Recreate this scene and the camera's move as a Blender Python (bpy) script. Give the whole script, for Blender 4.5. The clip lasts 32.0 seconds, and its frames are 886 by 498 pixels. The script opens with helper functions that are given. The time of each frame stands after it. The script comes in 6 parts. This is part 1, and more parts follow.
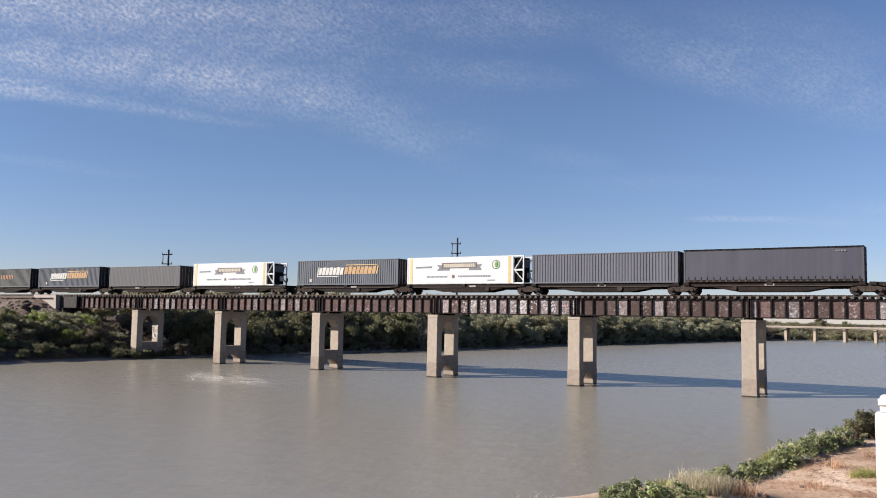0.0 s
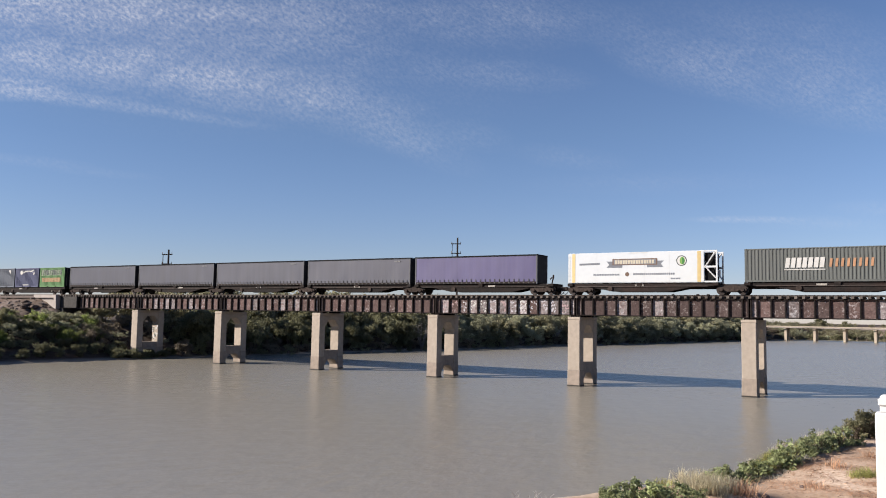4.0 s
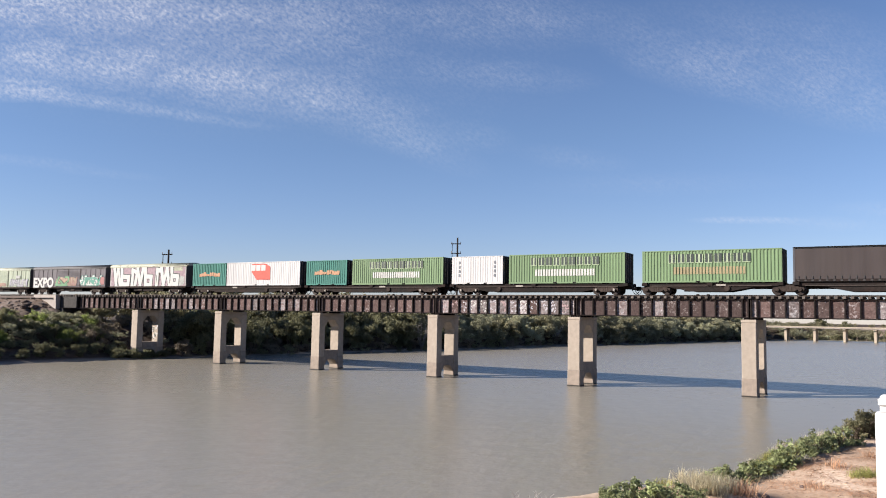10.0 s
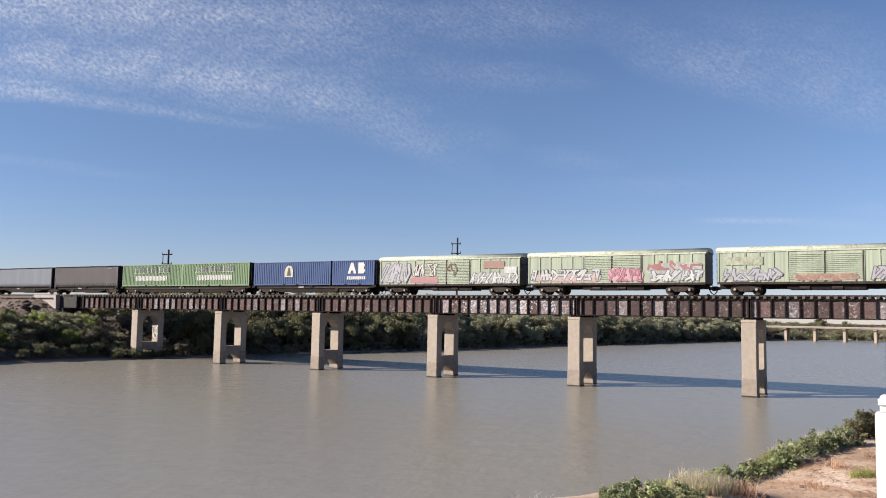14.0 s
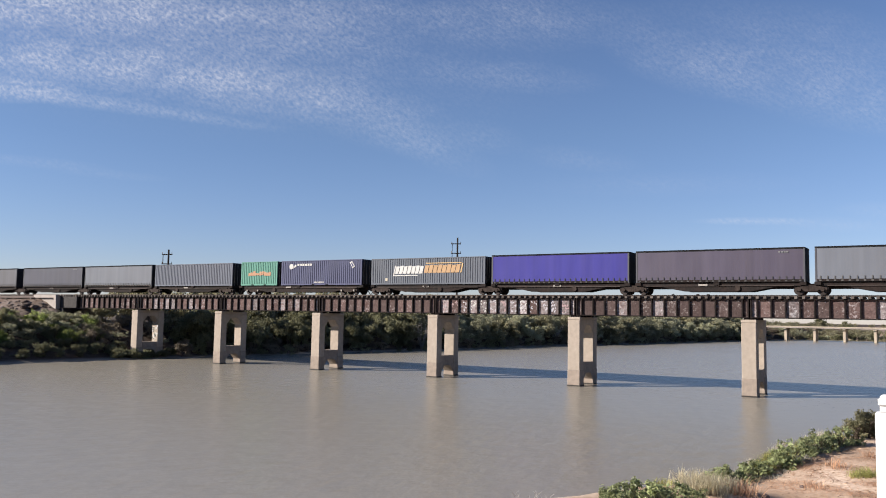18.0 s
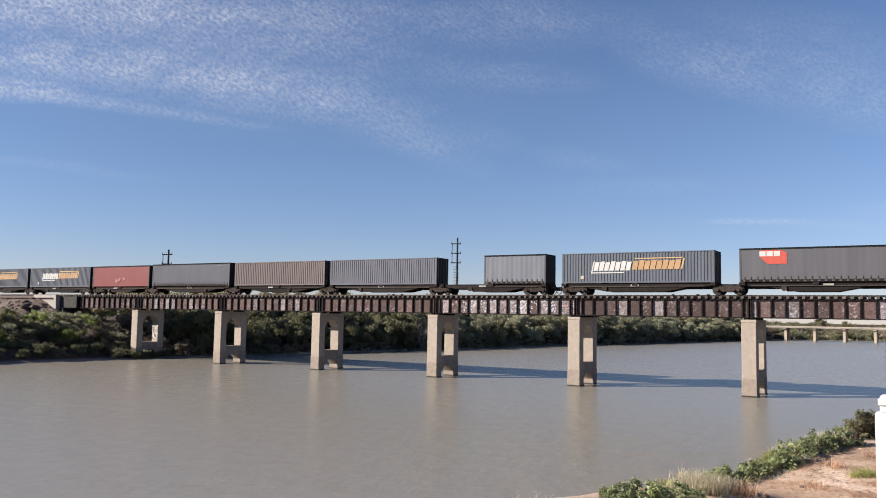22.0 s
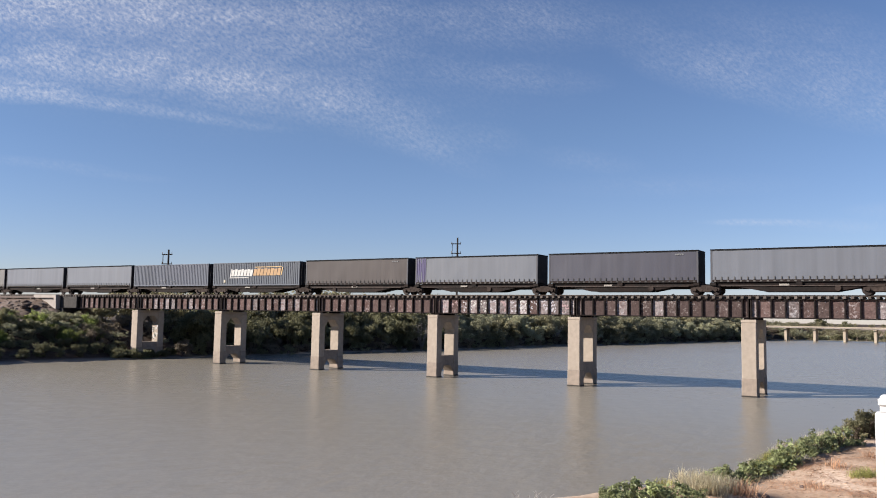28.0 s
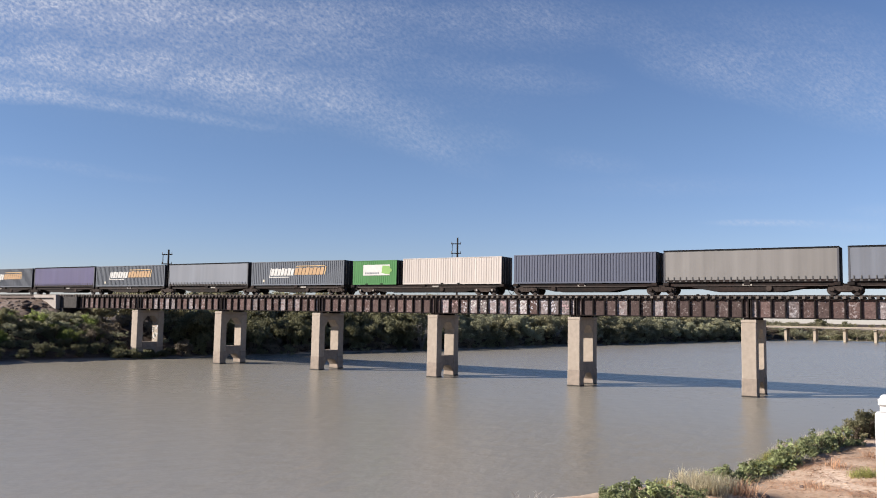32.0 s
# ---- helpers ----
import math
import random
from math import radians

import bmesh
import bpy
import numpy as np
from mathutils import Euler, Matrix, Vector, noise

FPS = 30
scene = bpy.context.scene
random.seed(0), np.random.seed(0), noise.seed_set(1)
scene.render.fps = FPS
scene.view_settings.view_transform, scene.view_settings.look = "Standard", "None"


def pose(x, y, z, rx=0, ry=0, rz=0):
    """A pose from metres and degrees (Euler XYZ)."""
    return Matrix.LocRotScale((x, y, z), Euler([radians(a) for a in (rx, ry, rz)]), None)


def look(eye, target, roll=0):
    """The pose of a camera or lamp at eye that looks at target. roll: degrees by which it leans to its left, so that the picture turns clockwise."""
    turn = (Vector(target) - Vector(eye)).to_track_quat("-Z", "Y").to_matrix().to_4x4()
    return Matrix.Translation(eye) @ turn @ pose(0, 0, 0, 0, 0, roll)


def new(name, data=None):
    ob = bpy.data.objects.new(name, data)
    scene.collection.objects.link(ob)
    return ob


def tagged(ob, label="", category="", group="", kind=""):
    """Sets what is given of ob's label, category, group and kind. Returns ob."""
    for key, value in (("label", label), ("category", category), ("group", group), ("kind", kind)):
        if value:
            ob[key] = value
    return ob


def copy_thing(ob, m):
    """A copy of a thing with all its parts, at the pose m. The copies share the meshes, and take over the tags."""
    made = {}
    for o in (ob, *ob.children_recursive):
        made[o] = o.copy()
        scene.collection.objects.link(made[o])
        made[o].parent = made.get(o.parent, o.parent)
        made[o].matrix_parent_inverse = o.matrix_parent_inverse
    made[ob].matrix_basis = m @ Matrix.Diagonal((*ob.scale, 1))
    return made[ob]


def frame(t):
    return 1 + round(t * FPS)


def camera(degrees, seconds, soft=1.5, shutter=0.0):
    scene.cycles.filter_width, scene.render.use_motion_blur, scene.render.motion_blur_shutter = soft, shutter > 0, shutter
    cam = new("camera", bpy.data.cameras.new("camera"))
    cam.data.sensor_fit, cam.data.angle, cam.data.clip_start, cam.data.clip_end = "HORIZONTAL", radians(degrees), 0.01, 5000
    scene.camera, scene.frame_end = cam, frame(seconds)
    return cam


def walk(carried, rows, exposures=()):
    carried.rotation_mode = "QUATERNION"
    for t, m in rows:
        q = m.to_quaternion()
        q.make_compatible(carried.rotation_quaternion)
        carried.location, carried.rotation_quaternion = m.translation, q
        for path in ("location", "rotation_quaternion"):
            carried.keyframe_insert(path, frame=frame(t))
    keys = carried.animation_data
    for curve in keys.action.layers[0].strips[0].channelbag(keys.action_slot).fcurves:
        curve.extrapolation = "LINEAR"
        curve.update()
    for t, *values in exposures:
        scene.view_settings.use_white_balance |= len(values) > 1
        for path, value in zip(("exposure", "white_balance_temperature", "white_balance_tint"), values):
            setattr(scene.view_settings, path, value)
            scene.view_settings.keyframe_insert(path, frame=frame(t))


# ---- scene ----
cam = camera(56.52, 32.0, soft=1.0)
EYE = Vector((94.48, -73.80, 6.34))
AIM = Vector((-0.5229, 0.8484, 0.0821))
STAND = look(EYE, EYE + 100 * AIM, 1.0)
walk(cam, [(0.0, STAND), (32.0, STAND)], exposures=[(0.0, 1.06), (0.5, 0.93), (1.0, 0.79), (1.5, 0.92), (2.0, 1.04), (3.0, 1.00), (6.0, 1.14), (9.0, 1.24), (11.0, 1.20), (12.0, 1.04), (13.0, 1.01), (14.0, 1.11), (18.0, 1.12), (32.0, 1.11)])

# ---- light: low sun over the viewer's shoulder side, clear sky with thin high cloud ----
SUN_EL, SUN_DIR = 25.6, Vector((-0.745, -0.667, 0)).normalized()
world = bpy.data.worlds.new("sky")
scene.world = world
world.use_nodes = True
wn = world.node_tree.nodes
sky = wn.new("ShaderNodeTexSky")
sky.sky_type, sky.sun_disc = "NISHITA", False
sky.sun_elevation, sky.sun_rotation = radians(SUN_EL), math.atan2(SUN_DIR.x, SUN_DIR.y)
sky.air_density, sky.dust_density, sky.ozone_density = 1.0, 0.0, 3.0
tone = wn.new("ShaderNodeMix")
tone.data_type, tone.blend_type = "RGBA", "MULTIPLY"
tone.inputs[0].default_value, tone.inputs[7].default_value = 1.0, (0.86, 0.87, 1.03, 1)
world.node_tree.links.new(sky.outputs[0], tone.inputs[6])
# clear dry air: the horizon stays pale blue
wco, wsep, wrange, low = wn.new("ShaderNodeTexCoord"), wn.new("ShaderNodeSeparateXYZ"), wn.new("ShaderNodeMapRange"), wn.new("ShaderNodeMix")
low.data_type, low.blend_type = "RGBA", "MULTIPLY"
low.inputs[7].default_value = (0.91, 0.905, 1.055, 1)
wrange.inputs[1].default_value, wrange.inputs[2].default_value, wrange.inputs[3].default_value, wrange.inputs[4].default_value = 0.0, 0.22, 1.0, 0.0
world.node_tree.links.new(wco.outputs["Generated"], wsep.inputs[0])
world.node_tree.links.new(wsep.outputs["Z"], wrange.inputs[0])
world.node_tree.links.new(wrange.outputs[0], low.inputs[0])
world.node_tree.links.new(tone.outputs[2], low.inputs[6])
world.node_tree.links.new(low.outputs[2], wn["Background"].inputs[0])
wn["Background"].inputs[1].default_value = 0.052

sun = new("sun", bpy.data.lights.new("sun", "SUN"))
sun.data.energy, sun.data.angle, sun.data.color = 5.0, radians(0.6), (1.0, 0.92, 0.83)
to_sun = Vector((SUN_DIR.x * math.cos(radians(SUN_EL)), SUN_DIR.y * math.cos(radians(SUN_EL)), math.sin(radians(SUN_EL))))
sun.matrix_world = look(to_sun * 200, (0, 0, 0))


# ---- materials ----
def nodes_of(name):
    m = bpy.data.materials.new(name)
    m.use_nodes = True
    t = m.node_tree
    return m, t, t.nodes["Principled BSDF"]


def mat(name, col, rough=0.7, metal=0.0, grain=8.0, amount=0.25, stain=0.6, stain_col=None, bump=0.15, bump_scale=None,
        vary=0.0, island=0.0, streak=False, spec=0.22, flake=None, run=False):
    """Painted, rusted or earthy surface: base colour broken by fine grain, larger stains and a little relief."""
    m, t, b = nodes_of(name)
    N, L = t.nodes, t.links
    co = N.new("ShaderNodeTexCoord")
    n1, n2 = N.new("ShaderNodeTexNoise"), N.new("ShaderNodeTexNoise")
    n1.inputs["Scale"].default_value, n1.inputs["Detail"].default_value = grain, 6
    n2.inputs["Scale"].default_value, n2.inputs["Detail"].default_value = stain, 5
    mp = N.new("ShaderNodeMapping")
    if streak:
        mp.inputs["Scale"].default_value = (1.0, 1.0, 0.12)
    L.new(co.outputs["Object"], mp.inputs[0])
    info = N.new("ShaderNodeObjectInfo")
    shift = N.new("ShaderNodeVectorMath")
    shift.operation = "ADD"
    mul = N.new("ShaderNodeMath")
    mul.operation = "MULTIPLY"
    mul.inputs[1].default_value = 40.0
    L.new(info.outputs["Random"], mul.inputs[0])
    L.new(mp.outputs[0], shift.inputs[0])
    L.new(mul.outputs[0], shift.inputs[1])
    L.new(shift.outputs[0], n2.inputs["Vector"])
    if run:
        # rain-washed dust runs straight down the sheets
        mr = N.new("ShaderNodeMapping")
        mr.inputs["Scale"].default_value = (1.0, 1.0, 0.07)
        L.new(shift.outputs[0], mr.inputs[0])
        L.new(mr.outputs[0], n1.inputs["Vector"])
    else:
        L.new(co.outputs["Object"], n1.inputs["Vector"])
    dark = stain_col or tuple(c * 0.55 for c in col)
    r1 = N.new("ShaderNodeMapRange")
    r1.inputs[1].default_value, r1.inputs[2].default_value = 0.42, 0.70
    r1.inputs[3].default_value, r1.inputs[4].default_value = 0.0, amount * 1.6
    L.new(n2.outputs[0], r1.inputs[0])
    mix = N.new("ShaderNodeMix")
    mix.data_type = "RGBA"
    mix.inputs[6].default_value, mix.inputs[7].default_value = (*col, 1), (*dark, 1)
    L.new(r1.outputs[0], mix.inputs[0])
    hsv = N.new("ShaderNodeHueSaturation")
    top_coat = mix.outputs[2]
    if flake:
        # paint flaked and scratched in ragged specks, thicker in some places
        n3, n4, rf, rm, mf = N.new("ShaderNodeTexNoise"), N.new("ShaderNodeTexNoise"), N.new("ShaderNodeMapRange"), N.new("ShaderNodeMapRange"), N.new("ShaderNodeMix")
        n3.inputs["Scale"].default_value, n3.inputs["Detail"].default_value, n3.inputs["Roughness"].default_value = 4.5, 6, 0.75
        n4.inputs["Scale"].default_value, n4.inputs["Detail"].default_value = 0.45, 2
        L.new(shift.outputs[0], n3.inputs["Vector"])
        L.new(shift.outputs[0], n4.inputs["Vector"])
        rm.inputs[1].default_value, rm.inputs[2].default_value, rm.inputs[3].default_value, rm.inputs[4].default_value = 0.35, 0.65, 0.66, 0.50
        L.new(n4.outputs[0], rm.inputs[0])
        gate = N.new("ShaderNodeMath")
        gate.operation = "SUBTRACT"
        L.new(n3.outputs[0], gate.inputs[0])
        L.new(rm.outputs[0], gate.inputs[1])
        rf.inputs[1].default_value, rf.inputs[2].default_value = 0.0, 0.06
        L.new(gate.outputs[0], rf.inputs[0])
        mf.data_type = "RGBA"
        mf.inputs[7].default_value = (*flake, 1)
        L.new(rf.outputs[0], mf.inputs[0])
        L.new(top_coat, mf.inputs[6])
        top_coat = mf.outputs[2]
    L.new(top_coat, hsv.inputs["Color"])
    v1 = N.new("ShaderNodeMapRange")
    v1.inputs[1].default_value, v1.inputs[2].default_value = 0.25, 0.75
    v1.inputs[3].default_value, v1.inputs[4].default_value = 1 - amount, 1 + amount
    L.new(n1.outputs[0], v1.inputs[0])
    val = v1.outputs[0]
    for source, k in ((info.outputs["Random"], vary), (None, island)):
        if k:
            if source is None:
                source = N.new("ShaderNodeNewGeometry").outputs["Random Per Island"]
            rr = N.new("ShaderNodeMapRange")
            rr.inputs[3].default_value, rr.inputs[4].default_value = 1 - k, 1 + k
            L.new(source, rr.inputs[0])
            mm = N.new("ShaderNodeMath")
            mm.operation = "MULTIPLY"
            L.new(val, mm.inputs[0])
            L.new(rr.outputs[0], mm.inputs[1])
            val = mm.outputs[0]
    L.new(val, hsv.inputs["Value"])
    L.new(hsv.outputs[0], b.inputs["Base Color"])
    b.inputs["Roughness"].default_value, b.inputs["Metallic"].default_value = rough, metal
    b.inputs["Specular IOR Level"].default_value = spec
    if bump:
        bp = N.new("ShaderNodeBump")
        bp.inputs["Strength"].default_value, bp.inputs["Distance"].default_value = bump, 0.05
        src = n1
        if bump_scale:
            src = N.new("ShaderNodeTexNoise")
            src.inputs["Scale"].default_value, src.inputs["Detail"].default_value = bump_scale, 5
            L.new(co.outputs["Object"], src.inputs["Vector"])
        L.new(src.outputs[0], bp.inputs["Height"])
        L.new(bp.outputs[0], b.inputs["Normal"])
    return m


def paint(name, col, **k):
    k = dict(spec=0.3, rough=0.55, grain=3.0, amount=0.10, stain=0.5, bump=0.05, vary=0.06, streak=True) | k
    return mat(name, col, **k)


M = dict(
    concrete=mat("pier_concrete", (0.292, 0.246, 0.204), 0.9, grain=2.5, amount=0.14, stain=0.5, stain_col=(0.163, 0.132, 0.102), bump=0.2, vary=0.05, streak=True),
    wet=mat("stained_concrete", (0.232, 0.19, 0.157), 0.85, grain=2.5, amount=0.2, stain=0.8, bump=0.2),
    abut=mat("pale_concrete", (0.301, 0.265, 0.241), 0.9, grain=2.0, amount=0.15, stain=0.4, bump=0.2),
    rust=mat("rusty_steel", (0.060, 0.042, 0.040), 0.85, grain=7, amount=0.3, stain=1.8, stain_col=(0.090, 0.068, 0.064), bump=0.3, vary=0.2, spec=0.08, flake=(0.21, 0.18, 0.175)),
    rust_pink=mat("faded_red_oxide", (0.095, 0.066, 0.062), 0.85, grain=7, amount=0.4, stain=2.2, stain_col=(0.0602, 0.0331, 0.0301), bump=0.2, vary=0.25, spec=0.08, flake=(0.23, 0.195, 0.195)),
    scrawl=mat("over_painted_steel", (0.17, 0.148, 0.15), 0.8, grain=6, amount=0.5, stain=3.0, stain_col=(0.0783, 0.0421, 0.0391), bump=0.2, vary=0.3, flake=(0.33, 0.31, 0.32)),
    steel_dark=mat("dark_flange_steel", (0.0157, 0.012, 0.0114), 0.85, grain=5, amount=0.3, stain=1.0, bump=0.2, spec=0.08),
    sleeper=mat("weathered_sleeper", (0.102, 0.0877, 0.0783), 0.95, grain=9, amount=0.35, stain=3.0, bump=0.3, vary=0.35, spec=0.08),
    rail=mat("rail_steel", (0.0542, 0.0421, 0.0361), 0.5, 0.7, grain=6, amount=0.2),
    ballast=mat("ballast_stone", (0.132, 0.102, 0.0877), 0.95, grain=14, amount=0.4, stain=0.4, bump=0.6),
    wagon=mat("grimy_wagon_steel", (0.0157, 0.0132, 0.0126), 0.75, grain=5, amount=0.35, stain=0.8, stain_col=(0.0301, 0.0181, 0.0151), bump=0.15, vary=0.2, spec=0.08),
    flange=mat("dusty_sill_flange", (0.047, 0.038, 0.034), 0.8, grain=5, amount=0.25, stain=0.8, stain_col=(0.0602, 0.0361, 0.0301), bump=0.1, vary=0.2),
    bogie=mat("rusty_bogie_steel", (0.043, 0.033, 0.029), 0.85, grain=7, amount=0.35, stain=2.0, stain_col=(0.0181, 0.0132, 0.012), bump=0.25, vary=0.2, spec=0.08),
    wheel=mat("wheel_steel", (0.035, 0.028, 0.026), 0.6, 0.5, grain=6, amount=0.25),
    tank=mat("pale_fitting", (0.253, 0.229, 0.205), 0.7, grain=5, amount=0.25, stain=1.5),
    black=mat("matt_black", (0.0072, 0.0072, 0.0078), 0.8, grain=5, amount=0.2, bump=0.0, spec=0.08),
    white_mark=paint("white_lettering", (0.40, 0.39, 0.375), vary=0.0),
    pale_mark=paint("cream_lettering", (0.36, 0.32, 0.25)),
    orange_mark=paint("orange_lettering", (0.31, 0.19, 0.095)),
    faded_orange=paint("faded_orange_mark", (0.31, 0.165, 0.092)),
    dark_mark=paint("dark_lettering", (0.0271, 0.0361, 0.0331)),
    red_mark=paint("red_emblem", (0.361, 0.0602, 0.0421)),
    leaf_mark=paint("leaf_green_emblem", (0.132, 0.253, 0.0602)),
    brown_mark=paint("brown_banner", (0.102, 0.0602, 0.0421)),
    grey_mark=paint("grey_ribbon", (0.12, 0.126, 0.144)),
    post=mat("white_post_paint", (0.46, 0.46, 0.455), 0.45, grain=6, amount=0.04, stain=2.0, bump=0.03),
    timber=mat("weathered_pole_timber", (0.0301, 0.0259, 0.0241), 0.9, grain=6, amount=0.3, bump=0.2),
    road_conc=mat("road_bridge_concrete", (0.337, 0.283, 0.223), 0.9, grain=0.8, amount=0.12, stain=0.2, bump=0.1),
    bark=mat("grey_bark", (0.0783, 0.0602, 0.0451), 0.95, grain=9, amount=0.35, stain=3.0, bump=0.4, vary=0.2),
    twig=mat("bleached_twig", (0.301, 0.277, 0.253), 0.9, grain=9, amount=0.2),
)
BOXCOL = dict(
    wide_box=(0.070, 0.079, 0.098), wide_old=(0.0765, 0.081, 0.0778), grey=(0.080, 0.083, 0.102), grey_pale=(0.083, 0.092, 0.118), dark_grey=(0.062, 0.061, 0.067),
    brown_ribbed=(0.104, 0.080, 0.077), blue_grey=(0.060, 0.067, 0.098), green=(0.115, 0.175, 0.090), bright_green=(0.0714, 0.163, 0.0542),
    teal=(0.0248, 0.131, 0.106), mint=(0.072, 0.205, 0.158), pale_teal=(0.052, 0.155, 0.118), white=(0.402, 0.392, 0.392), cream=(0.365, 0.322, 0.295), navy=(0.0435, 0.0486, 0.102),
    blue=(0.023, 0.0515, 0.139), slate=(0.0867, 0.0969, 0.122), leaf=(0.0265, 0.126, 0.0289), cur_grey=(0.0484, 0.0485, 0.0647), cur_light=(0.110, 0.118, 0.139),
    cur_brown=(0.0429, 0.0336, 0.0328), cur_mauve=(0.0537, 0.0457, 0.0683), cur_purple=(0.0384, 0.0338, 0.174), cur_violet=(0.0632, 0.0548, 0.12), cur_red=(0.150, 0.029, 0.026),
    cur_cream=(0.135, 0.127, 0.122), cur_cube=(0.0697, 0.0686, 0.0762), van_green=(0.262, 0.292, 0.222), van_dark=(0.0918, 0.0813, 0.0898), van_white=(0.33, 0.31, 0.296))
for key, col in BOXCOL.items():
    if key.startswith("cur"):
        # road grime runs down the sheets in soft streaks
        M[key] = paint("paint_" + key, col, amount=0.06 if key == "cur_red" else 0.12, grain=1.6, stain=1.1, rough=0.28 if key == "cur_purple" else 0.45, bump=0.0, vary=0.12, run=True, stain_col=tuple(c * 0.62 + d for c, d in zip(col, (0.026, 0.019, 0.012))))
    else:
        M[key] = paint("paint_" + key, col, amount=0.24 if key.startswith("van") else 0.17, rough=0.6, grain=5.0, run=True)
M["rose_field"] = paint("faded_rose_panel", (0.24, 0.165, 0.185), amount=0.3, flake=(0.36, 0.30, 0.32))
# container ends: the shade of the gaps between loads, put into a near-black colour
M["end_shade"] = mat("shaded_end_paint", (0.028, 0.028, 0.031), 0.8, grain=4, amount=0.3, stain=1.0, bump=0.05, vary=0.3, spec=0.08)
M["red_worn"] = paint("rubbed_red_curtain", (0.25, 0.085, 0.072))
M["bare_wood"] = mat("bleached_dead_wood", (0.27, 0.24, 0.21), 0.95, grain=9, amount=0.25)
M["chalk"] = paint("chalky_spray", (0.36, 0.355, 0.345), amount=0.25, grain=5)
M["tarp_orange"] = mat("orange_tarp", (0.28, 0.147, 0.046), 0.6, grain=2.2, amount=0.5, stain=1.0, stain_col=(0.13, 0.06, 0.02), bump=0.3)
M["tarp_red"] = mat("red_tarp", (0.23, 0.042, 0.035), 0.6, grain=1.6, amount=0.2, stain=1.0, bump=0.3)


def leafmat(name, col, vary=0.32, rough=0.6):
    m, t, b = nodes_of(name)
    N, L = t.nodes, t.links
    g, info = N.new("ShaderNodeNewGeometry"), N.new("ShaderNodeObjectInfo")
    ramp = N.new("ShaderNodeValToRGB")
    e = ramp.color_ramp.elements
    e[0].color, e[1].color = (*[c * (1 - vary) for c in col], 1), (*[min(1, c * (1 + vary)) for c in col], 1)
    L.new(g.outputs["Random Per Island"], ramp.inputs[0])
    hsv = N.new("ShaderNodeHueSaturation")
    r = N.new("ShaderNodeMapRange")
    r.inputs[3].default_value, r.inputs[4].default_value = 0.70, 1.35
    L.new(info.outputs["Random"], r.inputs[0])
    L.new(r.outputs[0], hsv.inputs["Value"])
    L.new(ramp.outputs[0], hsv.inputs["Color"])
    L.new(hsv.outputs[0], b.inputs["Base Color"])
    b.inputs["Roughness"].default_value = rough
    b.inputs["Specular IOR Level"].default_value = 0.25
    tr = N.new("ShaderNodeBsdfTranslucent")
    L.new(hsv.outputs[0], tr.inputs[0])
    mix = N.new("ShaderNodeMixShader")
    mix.inputs[0].default_value = 0.48
    L.new(b.outputs[0], mix.inputs[1])
    L.new(tr.outputs[0], mix.inputs[2])
    L.new(mix.outputs[0], N["Material Output"].inputs[0])
    return m


M.update(leaf_dark=leafmat("dark_scrub_leaf", (0.168, 0.163, 0.092), 0.15), leaf_olive=leafmat("olive_leaf", (0.285, 0.28, 0.185), 0.22),
         leaf_green=leafmat("fresh_leaf", (0.21, 0.25, 0.075), 0.25), leaf_dry=leafmat("dry_brush", (0.21, 0.175, 0.13), 0.2),
         leaf_wood=leafmat("river_wood_leaf", (0.27, 0.25, 0.155), 0.15), leaf_near=leafmat("glossy_bush_leaf", (0.25, 0.275, 0.135), 0.5, 0.4), grass_dry=leafmat("straw", (0.52, 0.46, 0.32), 0.3),
         grass_green=leafmat("green_grass", (0.33, 0.32, 0.12), 0.35), grass_red=leafmat("red_brown_straw", (0.46, 0.285, 0.18), 0.35),
         leaf_scrub=leafmat("scrub_leaf", (0.16, 0.15, 0.085), 0.3), saltbush=leafmat("grey_saltbush", (0.30, 0.29, 0.25), 0.3))


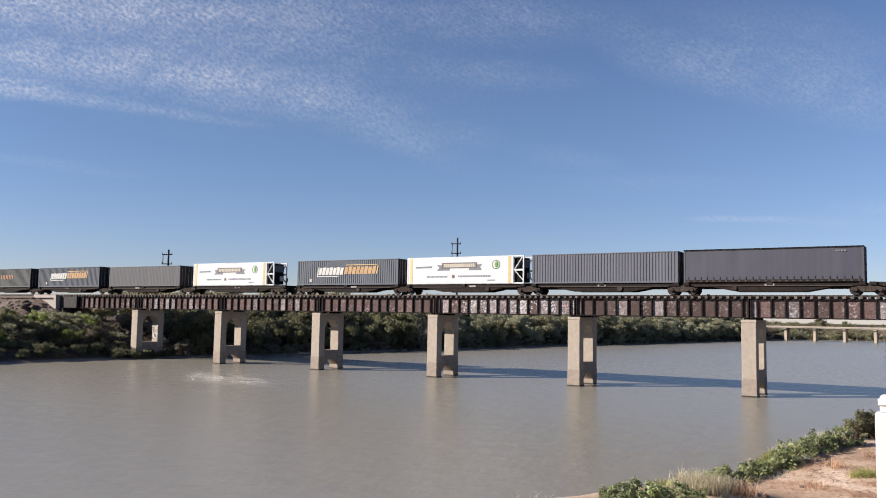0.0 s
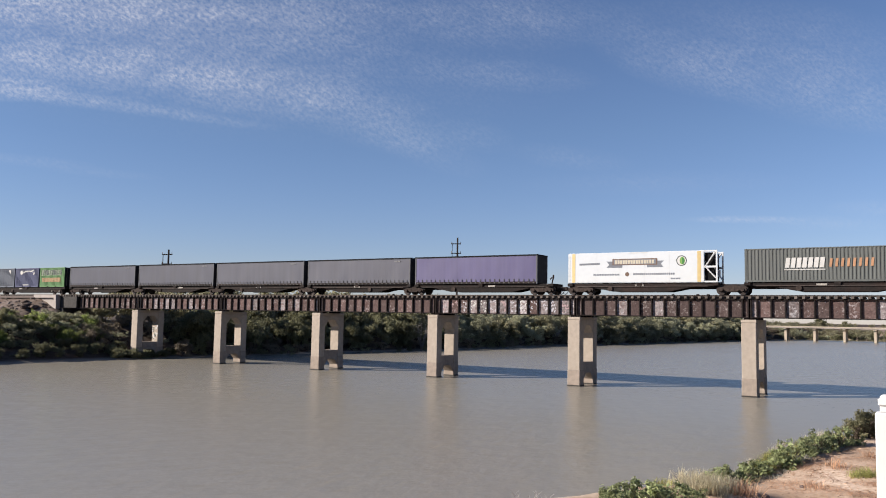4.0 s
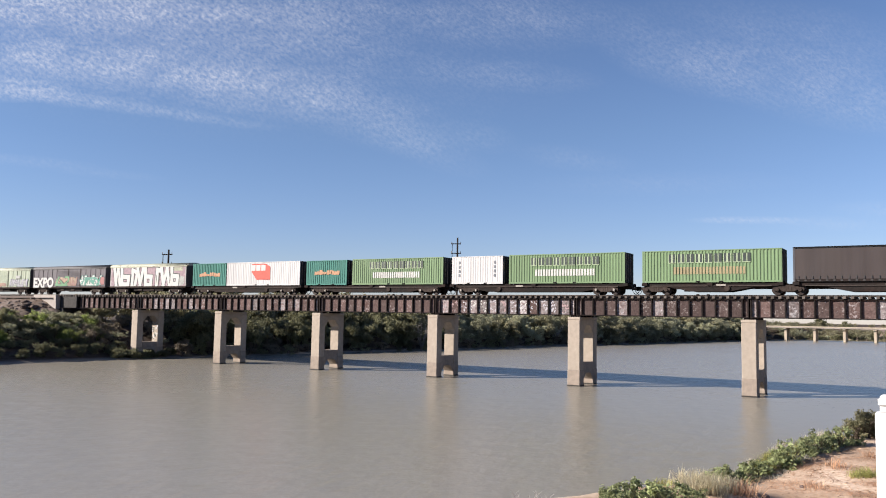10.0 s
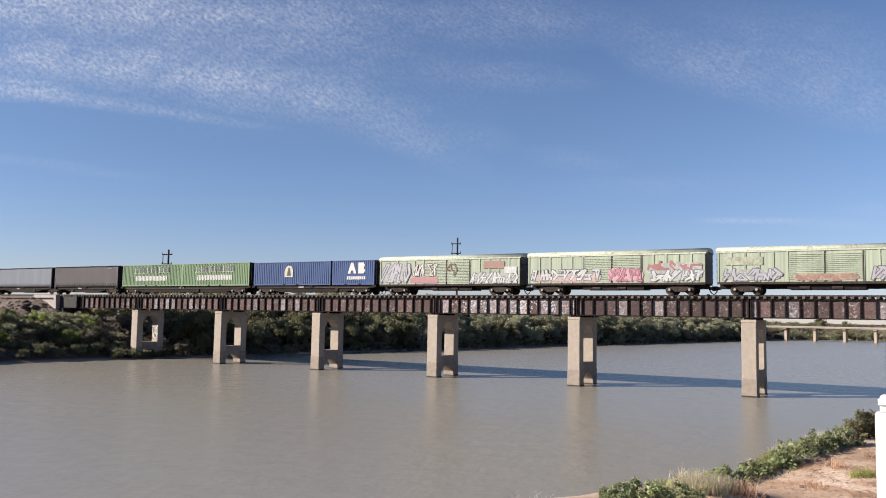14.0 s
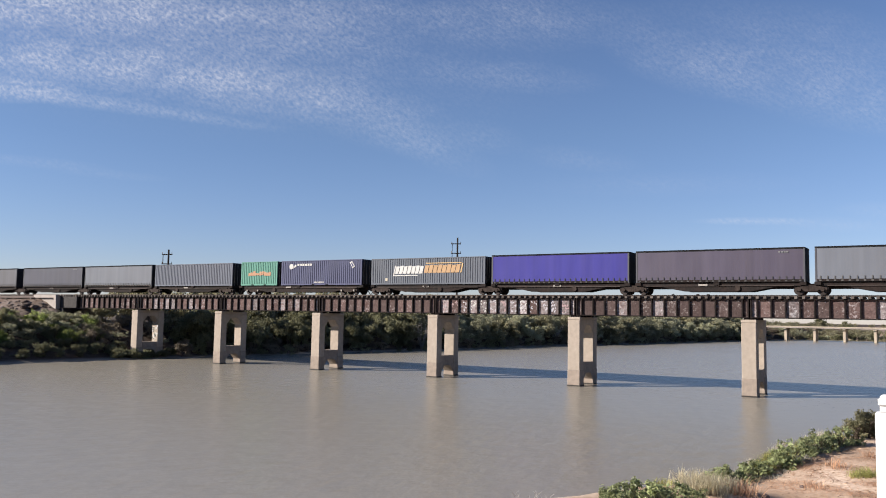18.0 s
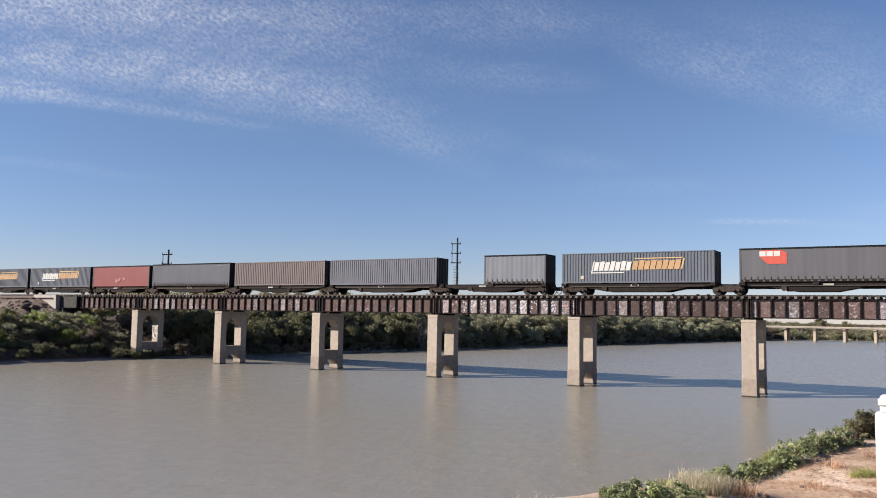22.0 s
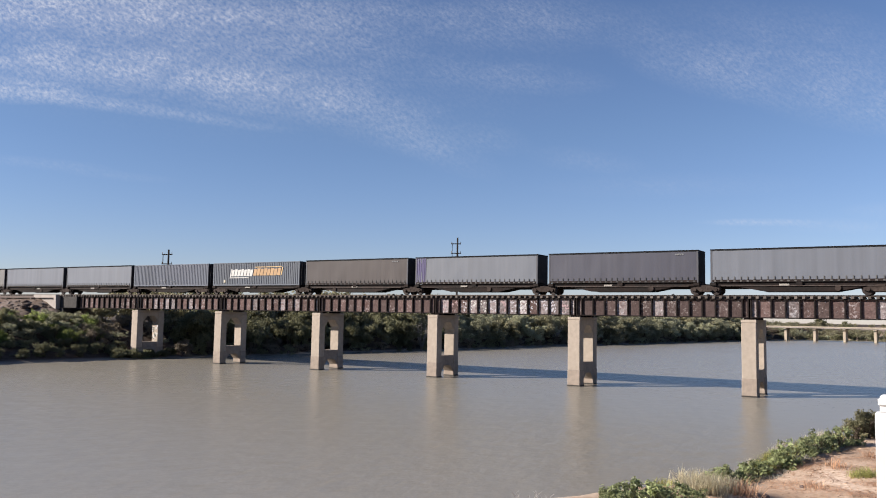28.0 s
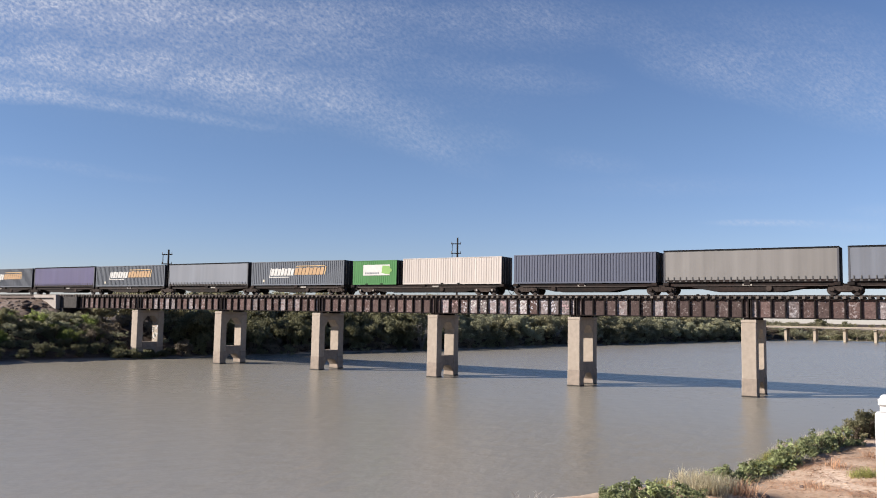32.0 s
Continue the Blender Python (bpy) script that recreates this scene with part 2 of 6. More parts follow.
def ground_mat():
    m, t, b = nodes_of("sandy_earth")
    N, L = t.nodes, t.links
    g = N.new("ShaderNodeNewGeometry")
    big, mid, fine = (N.new("ShaderNodeTexNoise") for _ in range(3))
    for n, s, d in ((big, 0.12, 5), (mid, 1.4, 6), (fine, 18.0, 5)):
        n.inputs["Scale"].default_value, n.inputs["Detail"].default_value = s, d
        L.new(g.outputs["Position"], n.inputs["Vector"])
    r1 = N.new("ShaderNodeValToRGB")
    e = r1.color_ramp.elements
    e[0].position, e[1].position = 0.36, 0.64
    e[0].color, e[1].color = (0.42, 0.285, 0.20, 1), (0.66, 0.515, 0.41, 1)
    L.new(mid.outputs[0], r1.inputs[0])
    mix = N.new("ShaderNodeMix")
    mix.data_type, mix.blend_type = "RGBA", "MULTIPLY"
    r2 = N.new("ShaderNodeValToRGB")
    r2.color_ramp.elements[0].position, r2.color_ramp.elements[1].position = 0.35, 0.6
    r2.color_ramp.elements[0].color = (0.62, 0.57, 0.53, 1)
    L.new(fine.outputs[0], r2.inputs[0])
    mix.inputs[0].default_value = 0.8
    L.new(r1.outputs[0], mix.inputs[6])
    L.new(r2.outputs[0], mix.inputs[7])
    mix2 = N.new("ShaderNodeMix")
    mix2.data_type = "RGBA"
    r3 = N.new("ShaderNodeMapRange")
    r3.inputs[1].default_value, r3.inputs[2].default_value, r3.inputs[4].default_value = 0.45, 0.7, 0.55
    L.new(big.outputs[0], r3.inputs[0])
    L.new(r3.outputs[0], mix2.inputs[0])
    L.new(mix.outputs[2], mix2.inputs[6])
    mix2.inputs[7].default_value = (0.20, 0.155, 0.10, 1)
    # the soil turns from pink sand on the near bank to grey-brown earth across the river
    sep, soil, far_soil = N.new("ShaderNodeSeparateXYZ"), N.new("ShaderNodeMapRange"), N.new("ShaderNodeMix")
    L.new(g.outputs["Position"], sep.inputs[0])
    L.new(sep.outputs["X"], soil.inputs[0])
    soil.inputs[1].default_value, soil.inputs[2].default_value, soil.inputs[3].default_value, soil.inputs[4].default_value = 40.0, 80.0, 1.0, 0.0
    far_soil.data_type = "RGBA"
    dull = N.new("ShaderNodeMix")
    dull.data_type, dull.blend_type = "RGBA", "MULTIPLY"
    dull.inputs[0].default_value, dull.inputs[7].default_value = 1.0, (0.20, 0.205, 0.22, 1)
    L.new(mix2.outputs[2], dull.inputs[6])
    # lower bank darkened to carry its shade in the colour; pale stony fill on the railway embankment
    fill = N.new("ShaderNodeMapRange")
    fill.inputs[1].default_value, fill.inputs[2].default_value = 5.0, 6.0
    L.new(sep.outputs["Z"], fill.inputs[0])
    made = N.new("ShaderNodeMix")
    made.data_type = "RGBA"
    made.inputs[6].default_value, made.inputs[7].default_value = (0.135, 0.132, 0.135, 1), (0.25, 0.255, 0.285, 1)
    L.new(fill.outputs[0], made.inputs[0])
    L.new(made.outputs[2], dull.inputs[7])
    L.new(soil.outputs[0], far_soil.inputs[0])
    L.new(mix2.outputs[2], far_soil.inputs[6])
    # a crust of dried silt along the waterline
    crust, line_mix = N.new("ShaderNodeMapRange"), N.new("ShaderNodeMix")
    crust.inputs[1].default_value, crust.inputs[2].default_value, crust.inputs[3].default_value, crust.inputs[4].default_value = 0.10, 0.34, 0.75, 0.0
    L.new(sep.outputs["Z"], crust.inputs[0])
    line_mix.data_type = "RGBA"
    line_mix.inputs[7].default_value = (0.25, 0.22, 0.19, 1)
    L.new(crust.outputs[0], line_mix.inputs[0])
    L.new(dull.outputs[2], line_mix.inputs[6])
    L.new(line_mix.outputs[2], far_soil.inputs[7])
    L.new(far_soil.outputs[2], b.inputs["Base Color"])
    b.inputs["Roughness"].default_value = 0.95
    b.inputs["Specular IOR Level"].default_value = 0.2
    bp = N.new("ShaderNodeBump")
    bp.inputs["Strength"].default_value, bp.inputs["Distance"].default_value = 0.35, 0.03
    L.new(fine.outputs[0], bp.inputs["Height"])
    L.new(bp.outputs[0], b.inputs["Normal"])
    return m


def water_mat():
    m, t, b = nodes_of("muddy_river_water")
    N, L = t.nodes, t.links
    g = N.new("ShaderNodeNewGeometry")
    mp = N.new("ShaderNodeMapping")
    mp.inputs["Scale"].default_value, mp.inputs["Rotation"].default_value = (1.0, 0.45, 1.0), (0, 0, 0.5)
    L.new(g.outputs["Position"], mp.inputs[0])
    n1, n2, n3 = (N.new("ShaderNodeTexNoise") for _ in range(3))
    for n, s, d in ((n1, 1.1, 4), (n2, 4.5, 3), (n3, 0.035, 3)):
        n.inputs["Scale"].default_value, n.inputs["Detail"].default_value = s, d
        L.new(mp.outputs[0], n.inputs["Vector"])
    add = N.new("ShaderNodeMath")
    add.operation = "MULTIPLY_ADD"
    add.inputs[1].default_value = 0.12
    L.new(n2.outputs[0], add.inputs[0])
    L.new(n1.outputs[0], add.inputs[2])
    bp = N.new("ShaderNodeBump")
    bp.inputs["Distance"].default_value = 0.13
    calm = N.new("ShaderNodeMapRange")
    calm.inputs[1].default_value, calm.inputs[2].default_value = 0.35, 0.65
    calm.inputs[3].default_value, calm.inputs[4].default_value = 0.35, 0.75
    L.new(n3.outputs[0], calm.inputs[0])
    L.new(calm.outputs[0], bp.inputs["Strength"])
    L.new(add.outputs[0], bp.inputs["Height"])
    L.new(bp.outputs[0], b.inputs["Normal"])
    mix = N.new("ShaderNodeMix")
    mix.data_type = "RGBA"
    mix.inputs[6].default_value, mix.inputs[7].default_value = (0.186, 0.168, 0.138, 1), (0.212, 0.192, 0.158, 1)
    L.new(n3.outputs[0], mix.inputs[0])
    L.new(mix.outputs[2], b.inputs["Base Color"])
    b.inputs["Roughness"].default_value, b.inputs["IOR"].default_value = 0.27, 1.33
    # suspended silt scatters much of the light back
    silt, blend = N.new("ShaderNodeBsdfDiffuse"), N.new("ShaderNodeMixShader")
    L.new(mix.outputs[2], silt.inputs[0])
    blend.inputs[0].default_value = 0.10
    L.new(b.outputs[0], blend.inputs[1])
    L.new(silt.outputs[0], blend.inputs[2])
    L.new(blend.outputs[0], N["Material Output"].inputs[0])
    return m


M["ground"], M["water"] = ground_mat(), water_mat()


# ---- building helpers ----
def box(bm, x0, x1, y0, y1, z0, z1):
    v = [bm.verts.new(p) for p in ((x0, y0, z0), (x1, y0, z0), (x1, y1, z0), (x0, y1, z0), (x0, y0, z1), (x1, y0, z1), (x1, y1, z1), (x0, y1, z1))]
    for f in ((3, 2, 1, 0), (4, 5, 6, 7), (0, 1, 5, 4), (1, 2, 6, 5), (2, 3, 7, 6), (3, 0, 4, 7)):
        bm.faces.new([v[i] for i in f])
    return v


def boxes(*rows):
    bm = bmesh.new()
    for r in rows:
        box(bm, *r)
    return bm


def bevelled(bm, w, seg=1):
    bmesh.ops.bevel(bm, geom=bm.edges[:], offset=w, segments=seg, affect="EDGES")
    return bm


def prism(bm, outline, y0, y1):
    """Extrudes an outline of (x, z) points from y0 to y1."""
    a = [bm.verts.new((x, y0, z)) for x, z in outline]
    b = [bm.verts.new((x, y1, z)) for x, z in outline]
    n = len(a)
    bm.faces.new(a)
    bm.faces.new(b[::-1])
    for i in range(n):
        bm.faces.new((a[i], b[i], b[(i + 1) % n], a[(i + 1) % n]))
    return bm


def tube(bm, p0, p1, r0, r1=None, n=8):
    r1 = r0 if r1 is None else r1
    p0, p1 = Vector(p0), Vector(p1)
    q = (p1 - p0).to_track_quat("Z", "Y")
    ra, rb = [], []
    for i in range(n):
        a = 2 * math.pi * i / n
        d = q @ Vector((math.cos(a), math.sin(a), 0))
        ra.append(bm.verts.new(p0 + d * r0))
        rb.append(bm.verts.new(p1 + d * r1))
    for i in range(n):
        bm.faces.new((ra[i], ra[(i + 1) % n], rb[(i + 1) % n], rb[i]))
    bm.faces.new(ra[::-1])
    bm.faces.new(rb)


def mesh_of(name, bm, material):
    bmesh.ops.recalc_face_normals(bm, faces=bm.faces[:])
    me = bpy.data.meshes.new(name)
    bm.to_mesh(me)
    bm.free()
    me.materials.append(material)
    return me


def part(name, bm, material, parent=None, label=""):
    me = bm if isinstance(bm, bpy.types.Mesh) else mesh_of(name, bm, material)
    ob = new(name, me)
    ob.parent = parent
    return tagged(ob, label)


def thing(name, label, category, group="", kind="", at=(0, 0, 0)):
    ob = new(name)
    ob.location = at
    ob.empty_display_size = 0.3
    return tagged(ob, label, category, group, kind)


def raw_mesh(name, verts, faces, material):
    me = bpy.data.meshes.new(name)
    me.from_pydata(verts, [], faces)
    me.materials.append(material)
    return me


TRACK_Y, RAIL_TOP, DECK = 2.2, 8.70, 9.80
SPAN = 15.95


# ---- ground and water ----
def smooth(a, b, x):
    t = np.clip((x - a) / (b - a), 0, 1)
    return t * t * (3 - 2 * t)


SHORE_Y = (-400, -120, -60, -19, -11, -5, 2, 7, 17, 36, 50, 70, 105, 135, 194, 236, 262, 330, 700)
SHORE_X = (40, 14, 6, 1, 1.0, 1.5, 2.2, 3.4, 4.4, 6.5, 8.5, 11, 12.5, 21, 28, 38, 44, 60, 120)


EDGE_Y = (-400, -90, -70, -66, -65, -64, -63, -62, -61, -60, -58, -56, -54, -50, -40, 0, 60, 240, 700)
EDGE_X = (30, 84, 89.8, 91.0, 91.3, 91.55, 91.85, 92.1, 92.35, 92.6, 92.95, 93.3, 93.9, 96, 106, 140, 158, 190, 320)


def height(x, y):
    """Ground height over the water level."""
    d = np.interp(y, SHORE_Y, SHORE_X) - x
    wob = 0.5 * np.sin(0.31 * y + 0.17 * x) + 0.35 * np.sin(0.83 * y - 0.41 * x)
    left = np.where(d > 0, 4.6 * smooth(-1.5, 15, d) + 0.35 * wob * smooth(2, 8, d) - 0.12, np.maximum(-3, d * 0.4))
    # railway embankment behind the abutment
    off = np.maximum(0, np.abs(y - TRACK_Y) - 2.6)
    rough = 0.30 * np.sin(0.9 * x + 1.3 * y) * np.sin(0.7 * y - 0.5 * x) + 0.18 * np.sin(2.3 * x - 1.1 * y)
    bank = 8.25 - off * 0.62 - np.where(off > 0.05, np.maximum(0, x + 20.5) * 0.5, np.maximum(0, x + 17.4) * 3) + rough * np.minimum(off, 1)
    left = np.where(x < -8, np.maximum(left, bank), left)
    approach = 8.25 - np.maximum(0, np.abs(y - TRACK_Y) - 2.6) * 0.62 - np.maximum(0, 128 - x) * 0.9
    left = np.where(x > 110, np.maximum(left, approach), left)
    # the near bank with the lookout: a plateau whose edge runs past the viewer
    ex = np.interp(y, EDGE_Y, EDGE_X)
    r = x - ex
    right = np.where(r > -12, 4.55 + 0.05 * np.sin(2.1 * x) * np.cos(1.7 * y) + 0.10 * np.sin(0.6 * x + 0.9 * y) + np.minimum(r, 0) * 0.8 - 0.12 * np.exp(-2 * np.abs(r)) - 0.015 * np.clip(r, 0, 30), -3.0)
    far = -3 + 4.6 * smooth(262, 300, y + 0.12 * (x - 60)) + 2.5 * smooth(320, 900, y)
    side = 4 * smooth(150, 400, np.abs(x - 60)) * smooth(300, 420, np.abs(x - 60))
    return np.maximum(np.maximum(left, right), np.maximum(far, side - 3))


def stretch(lo, hi, step, far, grow=1.22):
    a = list(np.arange(lo, hi + 1e-6, step))
    s, p, out = step, lo, []
    while p > -far:
        s *= grow
        p -= s
        out.append(p)
    up, s, p = [], step, hi
    while p < far:
        s *= grow
        p += s
        up.append(p)
    return np.array(out[::-1] + a + up)


def build_ground():
    xs = np.unique(np.concatenate([stretch(-45, 130, 1.6, 4200), np.arange(84, 104, 0.33)]))
    ys = np.unique(np.concatenate([stretch(-80, 290, 2.2, 4200), np.arange(-72, -48, 0.33), np.arange(-24, 24, 0.8)]))
    X, Y = np.meshgrid(xs, ys)
    Z = height(X, Y)
    nx, ny = len(xs), len(ys)
    idx = np.arange(nx * ny).reshape(ny, nx)
    quads = np.stack([idx[:-1, :-1], idx[:-1, 1:], idx[1:, 1:], idx[1:, :-1]], -1).reshape(-1, 4)
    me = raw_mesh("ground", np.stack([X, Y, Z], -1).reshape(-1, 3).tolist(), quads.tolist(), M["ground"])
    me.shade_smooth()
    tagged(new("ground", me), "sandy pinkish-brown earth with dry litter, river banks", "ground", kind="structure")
    bm = bmesh.new()
    v = [bm.verts.new(p) for p in ((-4000, -4000, 0), (4000, -4000, 0), (4000, 4000, 0), (-4000, 4000, 0))]
    bm.faces.new(v)
    tagged(part("water", bm, M["water"]), "muddy grey-brown river water with fine ripples", "river", kind="structure")


build_ground()


AWAY = Vector((AIM.x, AIM.y, 0)).normalized()
SIDE = Vector((AWAY.y, -AWAY.x, 0))
CLOUD_AT = EYE + AWAY * 2900
CLOUD_SCALE = 2900 / 1458
# ---- high thin cloud, a far backdrop that drifts ----
def build_clouds():
    m, t, b = nodes_of("thin_rippled_cloud")
    N, L = t.nodes, t.links
    N.remove(b)
    co = N.new("ShaderNodeTexCoord")
    total = None
    # soft patches: centre and half size in cloud units, tilt in degrees, thickness
    patches = ((-800, 455, 330, 85, -3, 0.42), (-420, 440, 420, 80, -4, 0.20), (-60, 445, 420, 75, -3, 0.06), (-560, 375, 560, 140, -5, 0.15), (-800, 335, 330, 60, -3, 0.22), (-540, 318, 330, 50, -4, 0.17), (-330, 285, 280, 60, -9, 0.17),
               (-160, 250, 220, 65, -18, 0.13), (-60, 195, 150, 40, -22, 0.09), (-830, 281, 170, 26, -2, 0.50), (-660, 262, 160, 18, -6, 0.18), (-520, 243, 150, 14, -6, 0.14), (-400, 228, 120, 12, -6, 0.08),
               (130, 425, 260, 60, 0, 0.10), (90, 322, 190, 34, -3, 0.11), (40, 210, 90, 34, -8, 0.07), (220, 172, 120, 26, -6, 0.06), (430, 350, 190, 60, -14, 0.16),
               (680, 305, 280, 75, -10, 0.17), (600, 400, 330, 80, -6, 0.10), (530, 66, 120, 8, 1, 0.22), (690, 62, 170, 16, 0, 0.08), (760, 90, 90, 18, 0, 0.10), (-760, 150, 150, 12, -4, 0.10), (-620, 130, 120, 10, -4, 0.06),
               (380, 130, 260, 26, 2, 0.05), (-420, 370, 700, 190, -3, 0.09))
    for x, z, rx, rz, tilt, k in patches:
        x, z, rx, rz = (q * CLOUD_SCALE for q in (x, z + 117, rx, rz))
        mp = N.new("ShaderNodeMapping")
        mp.vector_type = "TEXTURE"
        mp.inputs["Location"].default_value, mp.inputs["Scale"].default_value = (x, 0, z), (rx, 500, rz)
        mp.inputs["Rotation"].default_value = (0, radians(-tilt), 0)
        gr = N.new("ShaderNodeTexGradient")
        gr.gradient_type = "SPHERICAL"
        L.new(co.outputs["Object"], mp.inputs[0])
        L.new(mp.outputs[0], gr.inputs[0])
        mu = N.new("ShaderNodeMath")
        mu.operation = "MULTIPLY_ADD"
        mu.inputs[1].default_value = 0.76 * k
        L.new(gr.outputs["Fac"], mu.inputs[0])
        if total is None:
            mu.inputs[2].default_value = 0
        else:
            L.new(total, mu.inputs[2])
        total = mu.outputs[0]
    def noise_of(scale, size, detail, lean):
        mp = N.new("ShaderNodeMapping")
        mp.vector_type = "TEXTURE"
        mp.inputs["Scale"].default_value = tuple(scale[i] and 1 / scale[i] for i in range(3))
        mp.inputs["Rotation"].default_value = (0, radians(-lean), 0)
        n = N.new("ShaderNodeTexNoise")
        n.inputs["Scale"].default_value, n.inputs["Detail"].default_value, n.inputs["Roughness"].default_value = size, detail, 0.62
        n.inputs["Distortion"].default_value = 0.3
        L.new(co.outputs["Object"], mp.inputs[0])
        L.new(mp.outputs[0], n.inputs["Vector"])
        return n.outputs[0]
    # grains of cloud leaning one way, gathered in flocks and streaks
    fine, flock, wide = noise_of((1.0, 1, 1.6), 0.115 / CLOUD_SCALE, 2.5, -32), noise_of((0.8, 1, 1.7), 0.030 / CLOUD_SCALE, 3, -20), noise_of((1, 1, 3.2), 0.007 / CLOUD_SCALE, 3, 8)
    prev = total
    for o, lo, hi, k0, k1 in ((fine, 0.30, 0.72, 0.22, 1.75), (flock, 0.32, 0.68, 0.72, 1.25), (wide, 0.32, 0.66, 0.62, 1.32)):
        r = N.new("ShaderNodeMapRange")
        r.inputs[1].default_value, r.inputs[2].default_value, r.inputs[3].default_value, r.inputs[4].default_value = lo, hi, k0, k1
        L.new(o, r.inputs[0])
        mu = N.new("ShaderNodeMath")
        mu.operation = "MULTIPLY"
        mu.use_clamp = True
        L.new(prev, mu.inputs[0])
        L.new(r.outputs[0], mu.inputs[1])
        prev = mu.outputs[0]
    em, tr, mix = N.new("ShaderNodeEmission"), N.new("ShaderNodeBsdfTransparent"), N.new("ShaderNodeMixShader")
    em.inputs[0].default_value, em.inputs[1].default_value = (0.86, 0.87, 0.97, 1), 0.42
    L.new(prev, mix.inputs[0])
    L.new(tr.outputs[0], mix.inputs[1])
    L.new(em.outputs[0], mix.inputs[2])
    L.new(mix.outputs[0], N["Material Output"].inputs[0])
    bm = bmesh.new()
    v = [bm.verts.new(p) for p in ((-2600, 0, -20), (2600, 0, -20), (2600, 0, 1500), (-2600, 0, 1500))]
    bm.faces.new(v)
    return tagged(part("backdrop", bm, m), "thin white rippled high cloud in blue sky", "cloud", kind="structure")


cloud = build_clouds()


# ---- railway bridge ----
def build_pier(k):
    x = k * SPAN
    p = thing("bridge_pier", "tan concrete portal pier with dark waterline stain in the river" if k else "tan concrete portal pier with scrawls inside, on the bank",
              "pier", "bridge piers", at=(x, 0, 0))
    hw, low = 0.62, -3.0
    for y0 in (0.0, 3.45):
        bm = boxes((-hw, hw, y0, y0 + 0.96, 1.50, 6.28))
        part("column", bevelled(bm, 0.05), M["concrete"], p)
        bm = boxes((-hw - 0.02, hw + 0.02, y0 - 0.02, y0 + 0.98, low, 1.55))
        part("column_base", bevelled(bm, 0.05), M["wet"], p, "darkly stained concrete base at the waterline")
        part("waterline", boxes((-hw - 0.03, hw + 0.03, y0 - 0.03, y0 + 0.99, -0.4, 0.13)), M["algae"], p, "dark wet band at the waterline")
    # crossbeam with a pointed underside, and a strut pointed the same way below
    def yprism(outline, half):
        bm = bmesh.new()
        a = [bm.verts.new((-half, y, z)) for y, z in outline]
        b = [bm.verts.new((half, y, z)) for y, z in outline]
        bm.faces.new(a)
        bm.faces.new(b[::-1])
        for i in range(len(a)):
            j = (i + 1) % len(a)
            bm.faces.new((a[i], b[i], b[j], a[j]))
        return bm
    part("crossbeam", yprism([(0.93, 6.28), (3.48, 6.28), (3.48, 4.95), (2.75, 5.78), (1.65, 5.78), (0.93, 4.95)], hw - 0.03), M["concrete"], p)
    part("cap", bevelled(boxes((-hw - 0.012, hw + 0.012, -0.012, 4.422, 6.282, 6.55)), 0.03), M["concrete"], p)
    part("strut", yprism([(1.0, 2.25), (3.42, 2.25), (3.42, 0.55), (2.75, 1.22), (1.65, 1.22), (1.0, 0.55)], hw - 0.04), M["wet"], p)
    for y0 in (0.55, 3.0):
        part("bearing", boxes((-0.5, 0.5, y0 - 0.05, y0 + 0.85, 6.552, 6.70)), M["steel_dark"], p)
    if k == 0:
        # the inner face of the far column is covered with scrawls
        r4 = random.Random(4)
        for i in range(24):
            z = 2.3 + 0.105 * i
            part("graffiti", scribble(r4, -0.55, 0.55, z, z + 0.36, "y", -3.447 + 0.0006 * i, 1, 0.62), M["white_mark"], p, "white painted scrawl")
        for i in range(10):
            z = 2.4 + 0.24 * i
            part("graffiti", scribble(r4, -0.55, 0.55, z, z + 0.3, "y", -3.43 + 0.0006 * i, 1, 0.42), M["dark_mark"], p, "dark painted scrawl")
    return p


def scribble(rng, a0, a1, z0, z1, axis, off, n, size):
    """Flat painted strokes and blots on a face, a few millimetres proud."""
    bm = bmesh.new()
    for _ in range(n):
        ca, cz = rng.uniform(a0, a1), rng.uniform(z0, z1)
        m, sz, an = rng.randint(5, 8), size * rng.uniform(0.35, 1.0), rng.uniform(0, 6.28)
        ring, asp = [], rng.uniform(0.25, 0.7)
        for i in range(m):
            t = 2 * math.pi * i / m
            rr = sz * 0.5 * rng.uniform(0.7, 1.2)
            u, w = rr * math.cos(t), rr * asp * math.sin(t)
            pa, pz = ca + u * math.cos(an) - w * math.sin(an), cz + u * math.sin(an) + w * math.cos(an)
            pa, pz = min(max(pa, a0), a1), min(max(pz, z0), z1)
            o = off + rng.uniform(0, 0.003)
            ring.append(bm.verts.new((o, pa, pz) if axis == "x" else (pa, -o, pz)))
        try:
            bm.faces.new(ring)
        except ValueError:
            pass
    return bm


